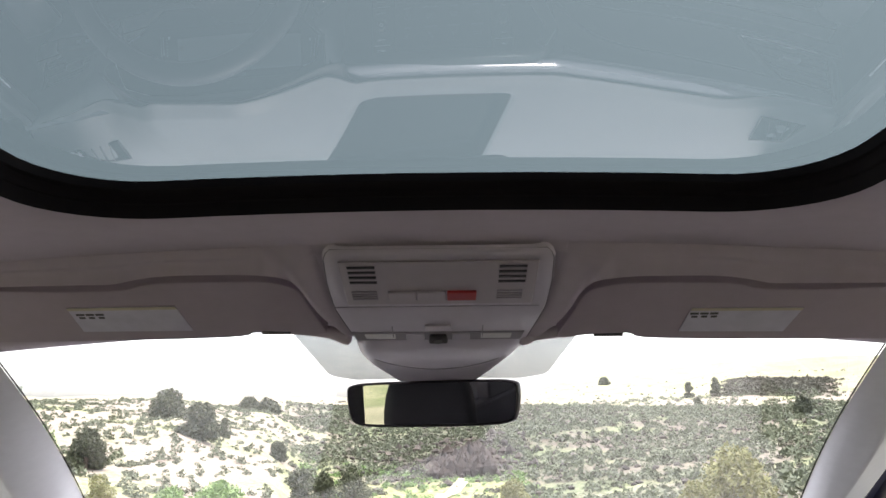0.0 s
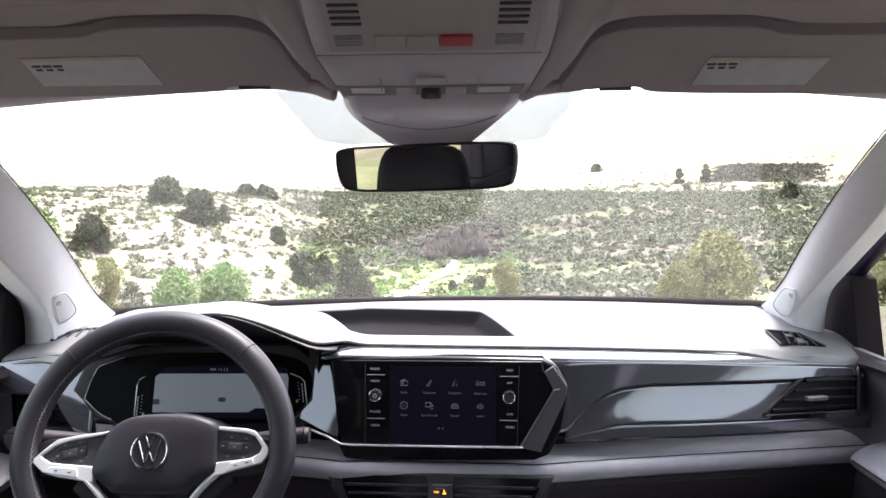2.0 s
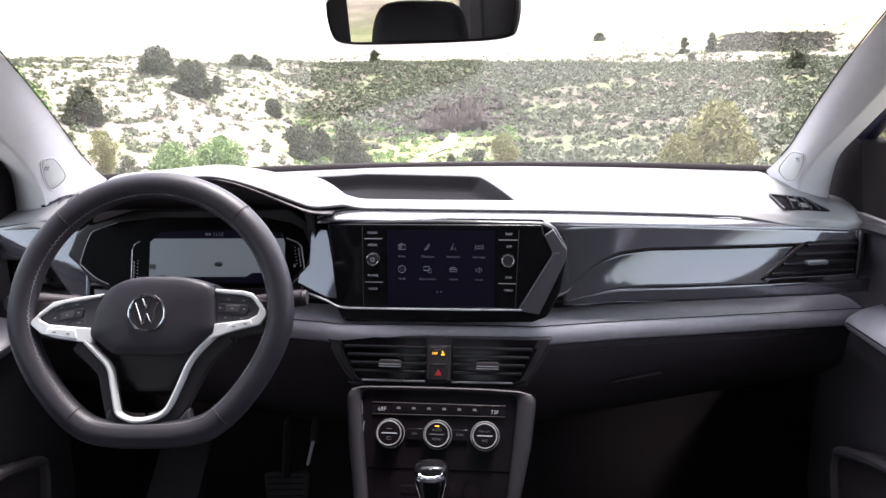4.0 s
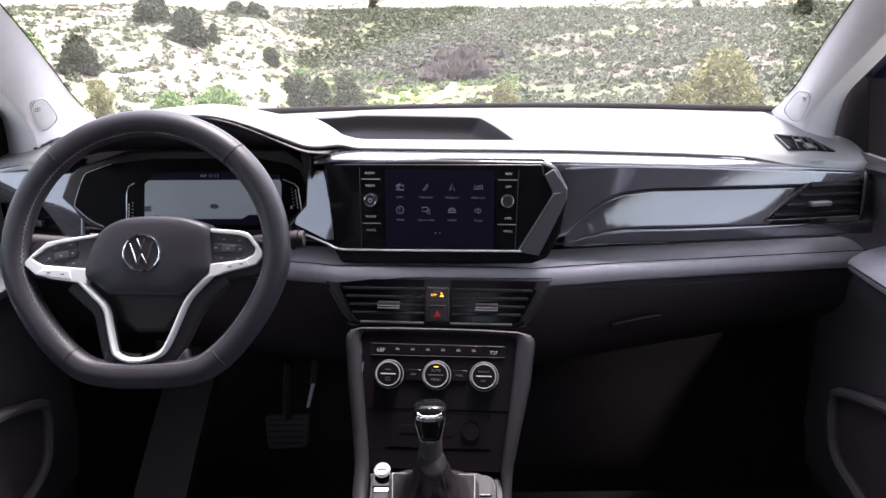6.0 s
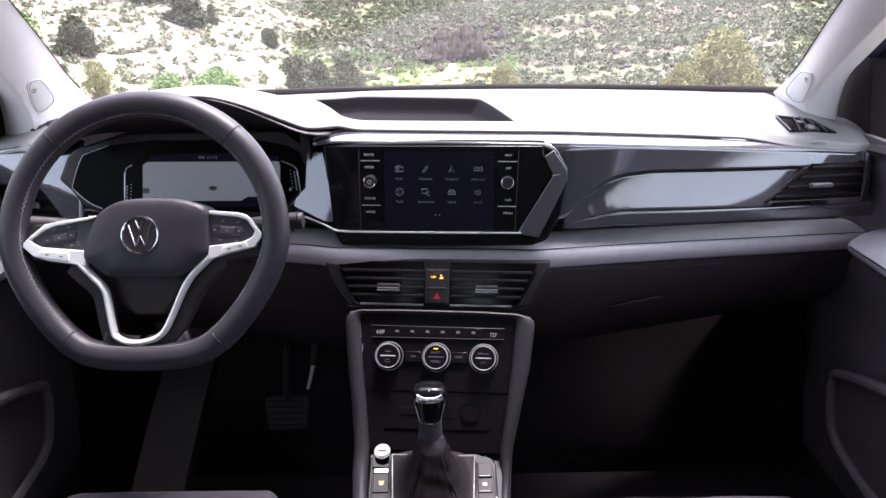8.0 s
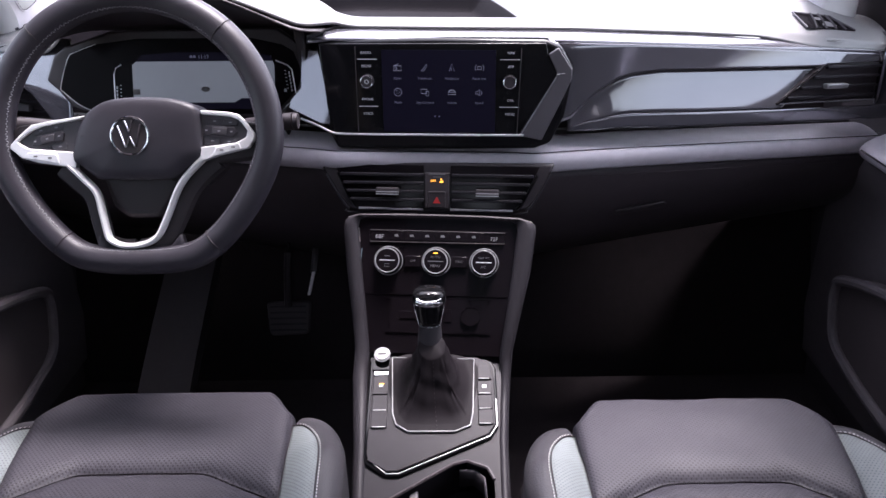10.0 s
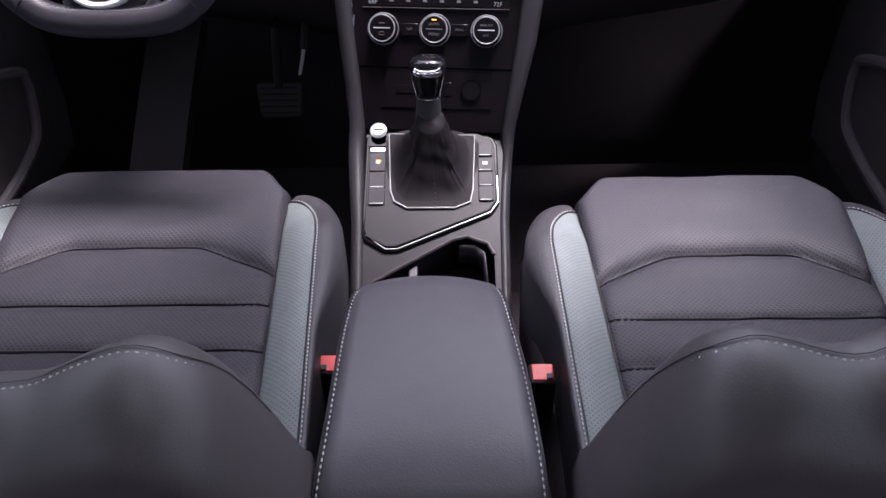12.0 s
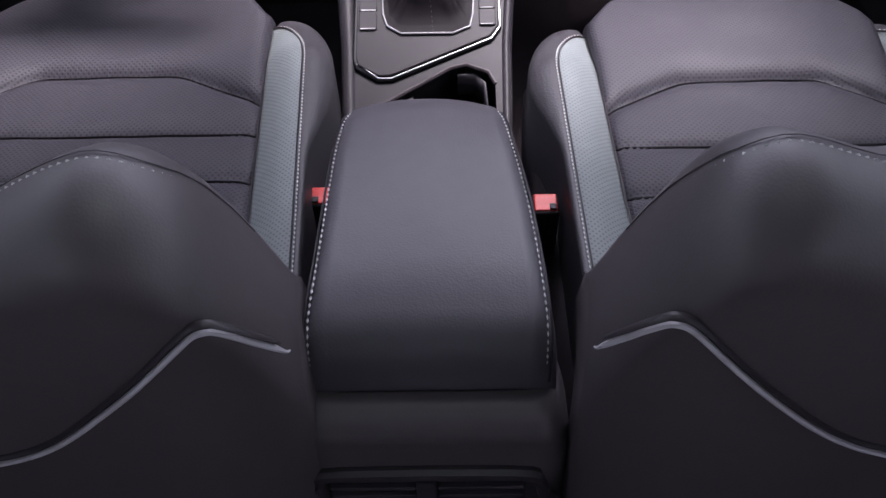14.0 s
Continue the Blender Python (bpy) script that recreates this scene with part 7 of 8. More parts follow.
for i in range(4):
    part("gate_mark", prism([(-0.0012, -0.0005), (0.0012, -0.0005), (0.0012, 0.0005), (-0.0012, 0.0005)], plane_at(mkb @ Vector((0.0, 0.047 + 0.0006 * i, 0.014 - 0.004 * i)), (1, 0, 0), (0, 0.7, 0.7)) @ Matrix.Translation((0, 0, 0.004)), 0.0004), M_PRINT, knob, smooth=False)


def key(x0, x1, y0, y1, name, material, parent, h=0.0085, **kw):
    return part(name, prism(flat([(x0, y0), (x1, y0), (x1, y1), (x0, y1)]), MPL @ Matrix.Translation((0, 0, h)), 0.003), material, parent, bevel=0.0008, **kw)


for i, (y0, y1) in enumerate(((0.842, 0.868), (0.820, 0.841), (0.797, 0.819))):
    k = key(-0.0855, -0.0645, y0, y1, "key_left", M_RAIL, plate)
for y in (0.868, 0.819, 0.7965):
    key(-0.084, -0.066, y, y + 0.0016, "key_line", M_RING, plate, 0.0094)
key(-0.0850, -0.0650, 0.8685, 0.8745, "brake_switch_lip", M_CHROME, plate, 0.010, label="chrome parking brake switch lip")
key(-0.0880, -0.0640, 0.8765, 0.8925, "gloss_corner", M_PIANO, plate, 0.0092)
key(-0.0775, -0.0705, 0.8555, 0.8575, "brake_lamp", M_AMBER, plate, 0.0090)
key(-0.0775, -0.0715, 0.852, 0.8555, "brake_mark", M_PRINT, plate, 0.0088)
for y0 in (0.800, 0.820, 0.840, 0.862):
    key(0.0565, 0.076, y0, y0 + 0.0195, "key_right", M_RAIL, plate)
for y in (0.862, 0.841, 0.820, 0.800):
    key(0.058, 0.073, y, y + 0.0014, "key_line", M_RING, plate, 0.0094)
key(0.0625, 0.069, 0.849, 0.854, "assist_mark", M_PRINT, plate, 0.0088)
mst = plane_at((-0.0745, 0.887, 0.346), (1, 0, 0), (0, 0.85, 0.5))
start = thing("start_button", (-0.0745, 0.895, 0.335), "round satin silver start button", "button")
part("collar", ring(mst, 0.0102, 0.0012, 32), M_SATIN, start, "chrome collar")
cap = part("cap", disc(mst @ Matrix.Translation((0, 0, 0.0025)), 0.0090, 0.006, 32, 0.0098), M_STEEL, start, bevel=0.001)
part("print_bar", prism([(-0.006, -0.001), (0.006, -0.001), (0.006, 0.0012), (-0.006, 0.0012)], mst @ Matrix.Translation((0, 0.0, 0.0030)), 0.0005), M_PADDARK, cap, smooth=False)

# console deck with the cup holder
deck = bmesh.new()
cup_hole = [(-0.080, 0.697), (-0.046, 0.716), (0.022, 0.752), (0.040, 0.756), (0.066, 0.747), (0.074, 0.733), (0.075, 0.640), (-0.082, 0.640)]
ring_out = [(-0.092, 0.690), (-0.094, 0.735), (-0.092, 0.90), (0.088, 0.90), (0.093, 0.82), (0.092, 0.742), (0.090, 0.64), (-0.090, 0.640)]
vo = [deck.verts.new(on_plate(x, y, 0.0)) for x, y in ring_out]
vi = [deck.verts.new(on_plate(x, y, 0.0)) for x, y in cup_hole]
vd = [deck.verts.new(on_plate(x, y, -0.012)) for x, y in cup_hole]
ve = [deck.verts.new(on_plate(lerp(x, 0.015, 0.06), lerp(y, 0.70, 0.06), -0.085)) for x, y in cup_hole]
for a, b in ((vo, vi), (vi, vd), (vd, ve)):
    for i in range(8):
        j = (i + 1) % 8
        deck.faces.new((a[i], a[j], b[j], b[i]))
deck.faces.new(ve)
part("deck", deck, M_RAIL, con, "dark grey console deck with an open cup holder", bevel=0.003)
part("cup_divider", loft([[on_plate(x, y, z) for x, y in ((-0.033, 0.66), (-0.022, 0.66), (-0.022, 0.724), (-0.033, 0.718))] for z in (-0.06, -0.006)]), M_ARM, con, "grey cup holder divider", bevel=0.002)
part("cup_edge", sweep([on_plate(x, y, 0.001) for x, y in cup_hole[:6]], 0.0025, sides=6), M_PADDARK_LIFT, con, "rounded cup holder edge")
part("cup_wall", loft([[on_plate(x, y, z) for x, y in ((0.030, 0.748), (0.050, 0.749), (0.063, 0.738), (0.066, 0.70))] for z in (-0.006, -0.055)], False), M_ARM, con, "grey inner wall of the cup holder", thick=0.002)

# ---- armrest ----
arm = thing("armrest", (0.004, 0.40, 0.33), "dark leather centre armrest with pale stitched seams", "armrest")


def arm_half(y):
    return table(y, ((0.26, 0.0885), (0.31, 0.0885), (0.45, 0.083), (0.520, 0.0775), (0.540, 0.0735), (0.552, 0.0670), (0.562, 0.0540)))


def arm_mid(y):
    return lerp(0.004, -0.002, smooth(y, 0.36, 0.54))


def arm_row(y, z):
    h = arm_half(y)
    out = []
    for k in range(-8, 9):
        t = k / 8
        x = h * (abs(t) ** 0.9 * math.copysign(1, t))
        drop = 0.003 * t * t + (0.028 * max(0, (abs(t) - 0.90) / 0.10) ** 2)
        out.append(Vector((arm_mid(y) + x, y + 0.014 * smooth(y, 0.47, 0.545) * (1 - t * t), z - drop)))
    out.append(Vector((arm_mid(y) + h, y, 0.335)))
    out.insert(0, Vector((arm_mid(y) - h, y, 0.335)))
    return out


part("lid", loft([arm_row(0.286, 0.345), arm_row(0.283, 0.358), arm_row(0.287, 0.385), arm_row(0.298, 0.402), arm_row(0.315, 0.4085), arm_row(0.36, 0.409), arm_row(0.42, 0.405), arm_row(0.48, 0.398), arm_row(0.525, 0.390),
                  arm_row(0.545, 0.384), arm_row(0.556, 0.374), arm_row(0.561, 0.355)], True), M_ARM, arm, "dark leather lid", angle=70)
for s in (-1, 1):
    top_line = [Vector((arm_mid(y) + s * arm_half(y) * 0.935, y, z - 0.0012)) for y, z in ((0.2855, 0.362), (0.290, 0.386), (0.300, 0.4010), (0.318, 0.4067), (0.36, 0.4072), (0.42, 0.4032), (0.48, 0.3962), (0.525, 0.3882), (0.543, 0.382))]
    part("seam", sweep(spline(top_line, 4), 0.0010, sides=5), M_BLACK, arm)
    part("stitching", stitches([p + Vector((-s * 0.0028, 0, 0.0014)) for p in spline(top_line, 6)], 0.0042, 0.0014, 0.0007), M_THREAD, arm, "pale stitched seam")
part("box", loft([[Vector((0.004 + s * w, y, z)) for s, y in ((-1, 0.29), (1, 0.29), (1, 0.548), (-1, 0.548))] for w, z in ((0.072, 0.338), (0.080, 0.10))]), M_PADDARK, con, "console box under the armrest", bevel=0.004)


def rear_face(u, v):
    x = lerp(-0.116, 0.112, u)
    z = table(v, ((0, 0.340), (0.08, 0.355), (0.16, 0.3585), (0.26, 0.354), (0.36, 0.342), (0.46, 0.320), (1, 0.02)))
    y = table(v, ((0, 0.288), (0.08, 0.283), (0.16, 0.272), (0.26, 0.259), (0.36, 0.250), (0.46, 0.246), (1, 0.235)))
    e = max(0, (abs(2 * u - 1) - 0.8) / 0.2)
    return Vector((0.004 + x * table(v, ((0, 0.74), (0.16, 0.78), (0.46, 0.90), (1, 1.08))), y + 0.03 * (1 - math.sqrt(1 - 0.98 * e * e)), z - 0.012 * e ** 3 * (1 - v)))


part("rear_cover", surface(rear_face, 40, 40, (0, 0.03, 0)), M_BACK, con, "dark rear end of the console", angle=80)
mr = plane_at((0.003, 0.2425, 0.279), (1, 0, 0), (0, 0.07, 1))
rv = thing("rear_vent", (0.006, 0.25, 0.17), "pair of rear air vents in a black frame", "air vent")
part("frame", sweep([mr @ Vector((p.x, p.y, 0.003)) for p in spline([(-0.086, 0.0, 0), (-0.080, 0.020, 0), (-0.064, 0.030, 0), (0.060, 0.030, 0), (0.077, 0.020, 0), (0.083, 0.0, 0), (0.083, -0.030, 0), (-0.086, -0.030, 0)], 4, closed=True)], (0.005, 0.006), closed=True, normal=mr.to_3x3() @ Vector((0, 0, 1)), sides=8), M_BLACK, rv)
for s in (-1, 1):
    part("well", prism([(s * 0.006 - 0.0025, 0.020), (s * 0.072 - 0.0025, 0.020), (s * 0.072 - 0.0025, -0.028), (s * 0.006 - 0.0025, -0.028)], mr @ Matrix.Translation((0, 0, 0.002)), 0.004), M_BLACK, rv)
    for i in range(4):
        sl = box((min(s * 0.008, s * 0.070) - 0.0025, 0.012 - 0.012 * i, 0.001), (max(s * 0.008, s * 0.070) - 0.0025, 0.0155 - 0.012 * i, 0.007))
        sl.transform(mr)
        part("slat", sl, M_PADDARK, rv, bevel=0.001)
part("bridge", prism([(-0.010, 0.024), (0.004, 0.024), (0.004, -0.03), (-0.010, -0.03)], mr @ Matrix.Translation((0, 0, 0.008)), 0.006), M_PADDARK, rv, bevel=0.001)

# ---- front seats ----


def seat_front(o, yf):
    """Front edge of the cushion's middle panel, by offset from the seat's middle."""
    return yf - 0.055 * smooth(abs(o), 0.125, 0.172)


def groove(y, y0, w=0.010):
    """A pinched seam between two padded swells."""
    return math.exp(-math.sqrt((y - y0) ** 2 + 1.5e-6) / w)


def groove_line(o, yf):
    """Way ahead of the arched seam across the cushion."""
    a = abs(o) - 0.080
    return (0.711 if yf > 0.87 else 0.685) - 0.60 * max(0, math.sqrt(a * a + 0.0001) / 2 + a / 2)


def cross_lines(yf):
    return (0.603, 0.534) if yf > 0.87 else (0.573, 0.504)


def cushion_z(o, y, yf):
    z = 0.303 - 0.045 * (y - 0.75)
    a = abs(o)
    g1 = groove_line(o, yf)
    c1, c2 = cross_lines(yf)
    g = groove(y, g1) + 0.55 * groove(y, c1, 0.007) + 0.55 * groove(y, c2, 0.007)
    z -= 0.0130 * min(1, g)
    z += 0.006 * math.sin(math.pi * min(1, max(0, (y - g1) / (yf - g1))))
    f = max(0, (y - (seat_front(o, yf) - 0.030)) / 0.030)
    z -= 0.024 * f * f
    z -= 0.005 * smooth(a, 0.155, 0.172)
    z += 0.0014 * noise.noise((o * 22, y * 22, yf * 9))
    return z


HALF_PIPE = ((0.2879, 0.452), (0.284, 0.467), (0.277, 0.482), (0.267, 0.4965), (0.256, 0.504), (0.240, 0.494), (0.193, 0.446), (0.142, 0.400), (0.100, 0.380), (0.05, 0.369))


def front_seat(cx, yf, bx, crest, flare, outer, label, seed):
    s_in = 1 if cx < 0 else -1
    seat = thing("front_seat", (cx, 0.60, FLOOR), label, "car seat", group="front seats")
    W = 0.168

    def half(y, side):
        """Half-width of the cushion's middle panel: it opens backwards beside the console and closes beside the door."""
        if side == s_in:
            return W + flare * max(0, yf - 0.06 - y)
        return outer - 0.15 * max(0, yf - 0.065 - y)

    def across(o, y):
        return cx + o * half(y, 1 if o > 0 else -1) / W

    def mid(u, v):
        o = lerp(-W, W, u)
        y = lerp(0.24, seat_front(o, yf), v)
        return Vector((across(o, y), y, cushion_z(o, y, yf)))
    part("cushion", surface(mid, 50, 260, (0, -0.01, -0.07)), M_PERF, seat, "dark perforated leather cushion", angle=80)
    for line in (lambda o: groove_line(o, yf), lambda o: cross_lines(yf)[0], lambda o: cross_lines(yf)[1]):
        pts = [(W * (i / 20 - 1) * 0.985, line(W * (i / 20 - 1))) for i in range(41)]
        part("cushion_seam", sweep([Vector((across(o, y), y, cushion_z(o, y, yf) + 0.0003)) for o, y in pts], 0.0018, sides=6), M_LENS, seat)
    part("cushion_base", loft([[Vector((cx + s * w, y, z)) for s, y in ((-1, 0.22), (1, 0.22), (1, ye), (-1, ye))] for w, z, ye in ((0.235, 0.05, yf - 0.10), (0.240, 0.235, yf - 0.075))]), M_BLACK, seat, "black seat base", bevel=0.02)
    for s in (-1, 1):
        def strip(u, v):
            """Light strip beside the cushion; its outer edge sweeps round to the front."""
            end = yf - 0.082 - 0.10 * (1 - math.sqrt(max(0.0, 1 - u * u)))
            y = lerp(0.33, end, v)
            o = half(y, s) + 0.001 + 0.046 * u
            rise = -0.005 + 0.017 * math.sin(1.57 * u) - (0.010 + 0.012 * u) * smooth(y, yf - 0.17, yf - 0.085)
            return Vector((cx + s * o, y, 0.303 - 0.045 * (y - 0.75) + rise + 0.003 * math.sin(math.pi * u)))
        part("light_strip", surface(strip, 12, 48, (0, 0, -0.02)), M_STRIPE, seat, "perforated light grey leather strip", angle=80)
        edge = [strip(1.0, i / 44) for i in range(45)] + [strip(math.cos(1.5 * i / 16), 1.0) for i in range(1, 17)]
        rows = []
        for i, p in enumerate(edge):
            d = edge[min(i + 1, len(edge) - 1)] - edge[max(i - 1, 0)]
            out = Vector((s * d.y, -s * d.x, 0)).normalized()
            k = i / (len(edge) - 1)
            r = 0.007 + 0.022 * smooth(p.y, 0.54, 0.68) + 0.010 * smooth(k, 0.8, 1.0)
            row = []
            for j in range(13):
                q = 1.45 * j / 8
                w = r * math.sin(min(q, 1.57))
                fall = 0.85 * r * (1 - math.cos(min(q, 1.57))) + 0.16 * max(0, q - 1.45)
                row.append(Vector((p.x + out.x * w, p.y + out.y * w, p.z + 0.001 * math.sin(2 * q) - fall)))
            rows.append(row)
        part("bolster", loft(rows, False), M_LEATHER, seat, "dark leather side bolster", angle=80)
        line = [p + Vector((0, 0, 0.0012)) for p in edge]
        part("bolster_seam", sweep([p - Vector((s * 0.0025, 0.0010, 0.0006)) for p in line], 0.0010, sides=5), M_BLACK, seat)
        part("stitching", stitches(line, 0.0040, 0.0014, 0.00065), M_THREAD, seat, "pale stitching on the bolster")
        part("panel_seam", sweep([strip(0.0, i / 40) + Vector((-s * 0.001, 0, 0.0005)) for i in range(41)], 0.0012, sides=5), M_BLACK, seat)
    front = surface(lambda u, v: Vector((across(lerp(-W, W, u), seat_front(lerp(-W, W, u), yf)), seat_front(lerp(-W, W, u), yf) - 0.035 * v * v + 0.004 * math.sin(3 * v), cushion_z(lerp(-W, W, u), seat_front(lerp(-W, W, u), yf), yf) - 0.10 * v)), 24, 6, (0, -0.02, 0))
    part("cushion_front", front, M_LEATHER, seat, angle=80)

    # backrest, seen from behind and above
    H = 0.288

    rise = [(p.x, p.y) for p in spline([(x, z, 0) for x, z in crest], 6)]

    def top_z(o):
        return table(abs(o), rise) + 0.006 * (1 - smooth(abs(o), 0.20, 0.26))

    def back(u, v):
        o = 2 * u - 1
        o = math.copysign(H * (1 - (1 - abs(o)) ** 1.7), o)
        zt = top_z(o)
        t = v * 1.28                                     # 0..1 rear face, beyond it over the top
        e = min(1, max(0, (abs(o) - 0.215) / (H - 0.215)))
        e = 1 - math.sqrt(1 - min(0.998, e ** 2.5))
        R = 0.044
        if t <= 1:
            z = lerp(0.0, zt - R, t)
            y = 0.214 + 0.024 * t - 0.012 * math.sin(math.pi * t * 0.9) + 0.025 * e
        else:
            q = (t - 1) / 0.28 * 2.5
            z = zt - R + R * math.sin(q)
            y = 0.2345 + 0.025 * e + 0.050 * (1 - math.cos(q))
        y += 0.0015 * noise.noise((o * 9, z * 9, seed))
        tuck = 0.042 * smooth(abs(o), 0.17, 0.288) * (1 - math.cos(max(0, t - 1) / 0.28 * 2.5)) / 1.8
        return Vector((bx + o * (1.0 - 0.06 * (1 - min(1, t)) ** 2 - tuck), y, z))
    part("backrest", surface(back, 84, 80, (0, 0.012, -0.05)), M_BACK, seat, "dark leather backrest", angle=80)

    def col(o):
        return 0.5 + math.copysign(1 - (1 - min(1, abs(o) / H)) ** (1 / 1.7), o) / 2

    def on_back(o, z, out=0.0015):
        u = col(o)
        best = min((abs(back(u, k / 200).z - z), k) for k in range(0, 157))[1]
        p = back(u, best / 200)
        return Vector((bx + o, p.y - out, z))
    pipe = [(s_in * o, z) for o, z in [(k * o, z) for k, o, z in [(1, *q) for q in HALF_PIPE] + [(1, 0.0, 0.366)] + [(-1, *q) for q in reversed(HALF_PIPE)]]]
    pts = spline([(o, z, 0) for o, z in pipe], 6)
    part("pocket_seam", sweep([on_back(p.x, p.y + 0.007, 0.0004) for p in pts[5:-5]], (0.0030, 0.0012), sides=8), M_BLACK, seat)
    part("pocket_piping", sweep([on_back(p.x, p.y, 0.0010) for p in pts], lambda t: 0.0019 * min(1, 0.3 + 14 * min(t, 1 - t)), sides=6), M_PIPING, seat, "grey piping across the backrest")
    ridge = []
    for k in range(61):
        o = lerp(-0.272, 0.272, k / 60)
        p = back(col(o), (1 + 0.28 * lerp(0.77, 0.95, smooth(abs(o), 0.225, 0.268))) / 1.28)
        ridge.append(p + Vector((0, -0.0003, 0.0014)))
    part("top_seam", sweep(ridge, 0.0005, sides=5), M_BACK, seat)
    part("top_stitching", stitches([p + Vector((0, -0.005, -0.0003)) for p in ridge], 0.0042, 0.0012, 0.0010), M_THREAD, seat, "pale stitched seam along the top")
    # headrest on two posts
    hr = []
    for k, y0, y1, z in ((0.90, 0.245, 0.325, 0.66), (1.0, 0.235, 0.335, 0.69), (1.0, 0.232, 0.335, 0.84), (0.95, 0.235, 0.325, 0.915), (0.82, 0.245, 0.310, 0.952), (0.55, 0.26, 0.295, 0.962)):
        hr.append([Vector((bx + 0.110 * k * sx * math.copysign(1, 1), y, z)) for sx, y in ((-1, lerp(y0, y1, 0.3)), (-0.92, y0), (0.92, y0), (1, lerp(y0, y1, 0.3)), (1, lerp(y0, y1, 0.7)), (0.92, y1), (-0.92, y1), (-1, lerp(y0, y1, 0.7)))])
    part("headrest", loft(hr), M_BOOT, seat, "dark leather headrest", sub=1, angle=80)
    for s in (-1, 1):
        part("headrest_post", sweep([(bx + s * 0.06, 0.275, 0.54), (bx + s * 0.06, 0.285, 0.70)], 0.006, sides=10), M_CHROME, seat, "chrome headrest post")
    return seat


CREST_L = ((0.0, 0.534), (0.101, 0.534), (0.137, 0.5365), (0.158, 0.5465), (0.178, 0.5565), (0.197, 0.5635), (0.211, 0.565), (0.227, 0.5616), (0.2445, 0.548), (0.2554, 0.531), (0.2680, 0.500), (0.278, 0.465), (0.289, 0.415))
CREST_R = ((0.0, 0.578), (0.090, 0.575), (0.116, 0.567), (0.134, 0.5545), (0.150, 0.553), (0.169, 0.559), (0.187, 0.5655), (0.204, 0.569), (0.220, 0.566), (0.235, 0.557), (0.251, 0.533), (0.266, 0.500), (0.278, 0.463), (0.289, 0.415))
front_seat(-0.362, 0.891, -0.361, CREST_L, 0.085, 0.174, "dark perforated leather driver's seat with light grey strips", 1)
front_seat(0.350, 0.861, 0.390, CREST_R, 0.003, 0.160, "dark perforated leather passenger seat with light grey strips", 2)


def buckle(cx, y, z, s):
    b = thing("seat_belt_buckle", (cx, y, z - 0.12), "black seat belt buckle with a red release button", "seat belt buckle", group="seat belt buckles")
    rim = [[Vector((cx + a * w, y + b, z + up)) for a, b in ((-1, -0.012), (1, -0.012), (1, 0.0125), (-1, 0.0125))] for w, up in ((0.0120, -0.13), (0.0132, -0.03), (0.0132, 0.0))]
    part("body", loft(rim), M_BLACK, b, bevel=0.0025)
    part("release_button", loft([[Vector((cx + a * 0.0108, y + c, z + up)) for a, c, up in ((-1, -0.0095, lo), (1, -0.0095, lo), (1, 0.0100, hi), (-1, 0.0100, hi))] for lo, hi in ((-0.006, -0.006), (0.0012, 0.0035))]), M_RED, b, "red release button", bevel=0.0012)
    part("slot_wall", box((cx + s * 0.0035, y - 0.009, z), (cx + s * 0.0095, y - 0.002, z + 0.0032)), M_BLACK, b, "black slot for the belt tongue", bevel=0.0008)
    part("stalk", sweep([(cx, y, z - 0.12), (cx + s * 0.004, y - 0.01, z - 0.30)], 0.008, sides=8), M_BLACK, b)


buckle(0.1097, 0.512, 0.294, 1)
buckle(-0.1045, 0.533, 0.286, -1)

# ---- rear bench, seen in the mirror ----
bench = thing("rear_bench", (0, -0.85, FLOOR), "dark leather rear bench with a tall middle headrest", "car seat")
part("cushion", loft([[Vector((s * w, y, z)) for s, y in ((-1, -1.0), (1, -1.0), (1, -0.50), (-1, -0.50))] for w, z in ((0.68, 0.0), (0.69, 0.30))]), M_LEATHER, bench, bevel=0.04, seg=3)
part("backrest", loft([[Vector((s * w, y, z)) for s, y in ((-1, -1.14), (1, -1.14), (1, y1), (-1, y1))] for w, z, y1 in ((0.68, 0.28, -0.98), (0.66, 0.78, -1.06))]), M_LEATHER, bench, bevel=0.04, seg=3)
for x, w, h in ((0.0, 0.13, 0.20), (-0.37, 0.13, 0.17), (0.37, 0.13, 0.17)):
    hr = [[Vector((x + sx * w * k, -1.08 + sy * 0.045, z)) for sx, sy in ((-1, -1), (1, -1), (1, 1), (-1, 1))] for k, z in ((0.92, 0.80), (1.0, 0.83), (0.92, 0.80 + h * 0.8), (0.75, 0.80 + h))]
    part("headrest", loft(hr), M_BOOT, bench, bevel=0.02, seg=3)

# ---- overhead console ----
over = thing("overhead_console", (0.003, 0.62, 1.18), "pale grey roof console with reading lamps and a red call button", "roof console")
OH = ((0.5665, 1.1640, 0.094), (0.5675, 1.1592, 0.0985), (0.5715, 1.1562, 0.1030), (0.580, 1.1520, 0.1060), (0.62, 1.1360, 0.1085), (0.655, 1.1225, 0.1080), (0.663, 1.1185, 0.1072), (0.672, 1.1140, 0.1060), (0.70, 1.1040, 0.1010), (0.722, 1.0945, 0.0955), (0.735, 1.0875, 0.0915))
OX = 0.007


def oh_at(y):
    return table(y, [(a, b) for a, b, c in OH]), table(y, [(a, c) for a, b, c in OH])


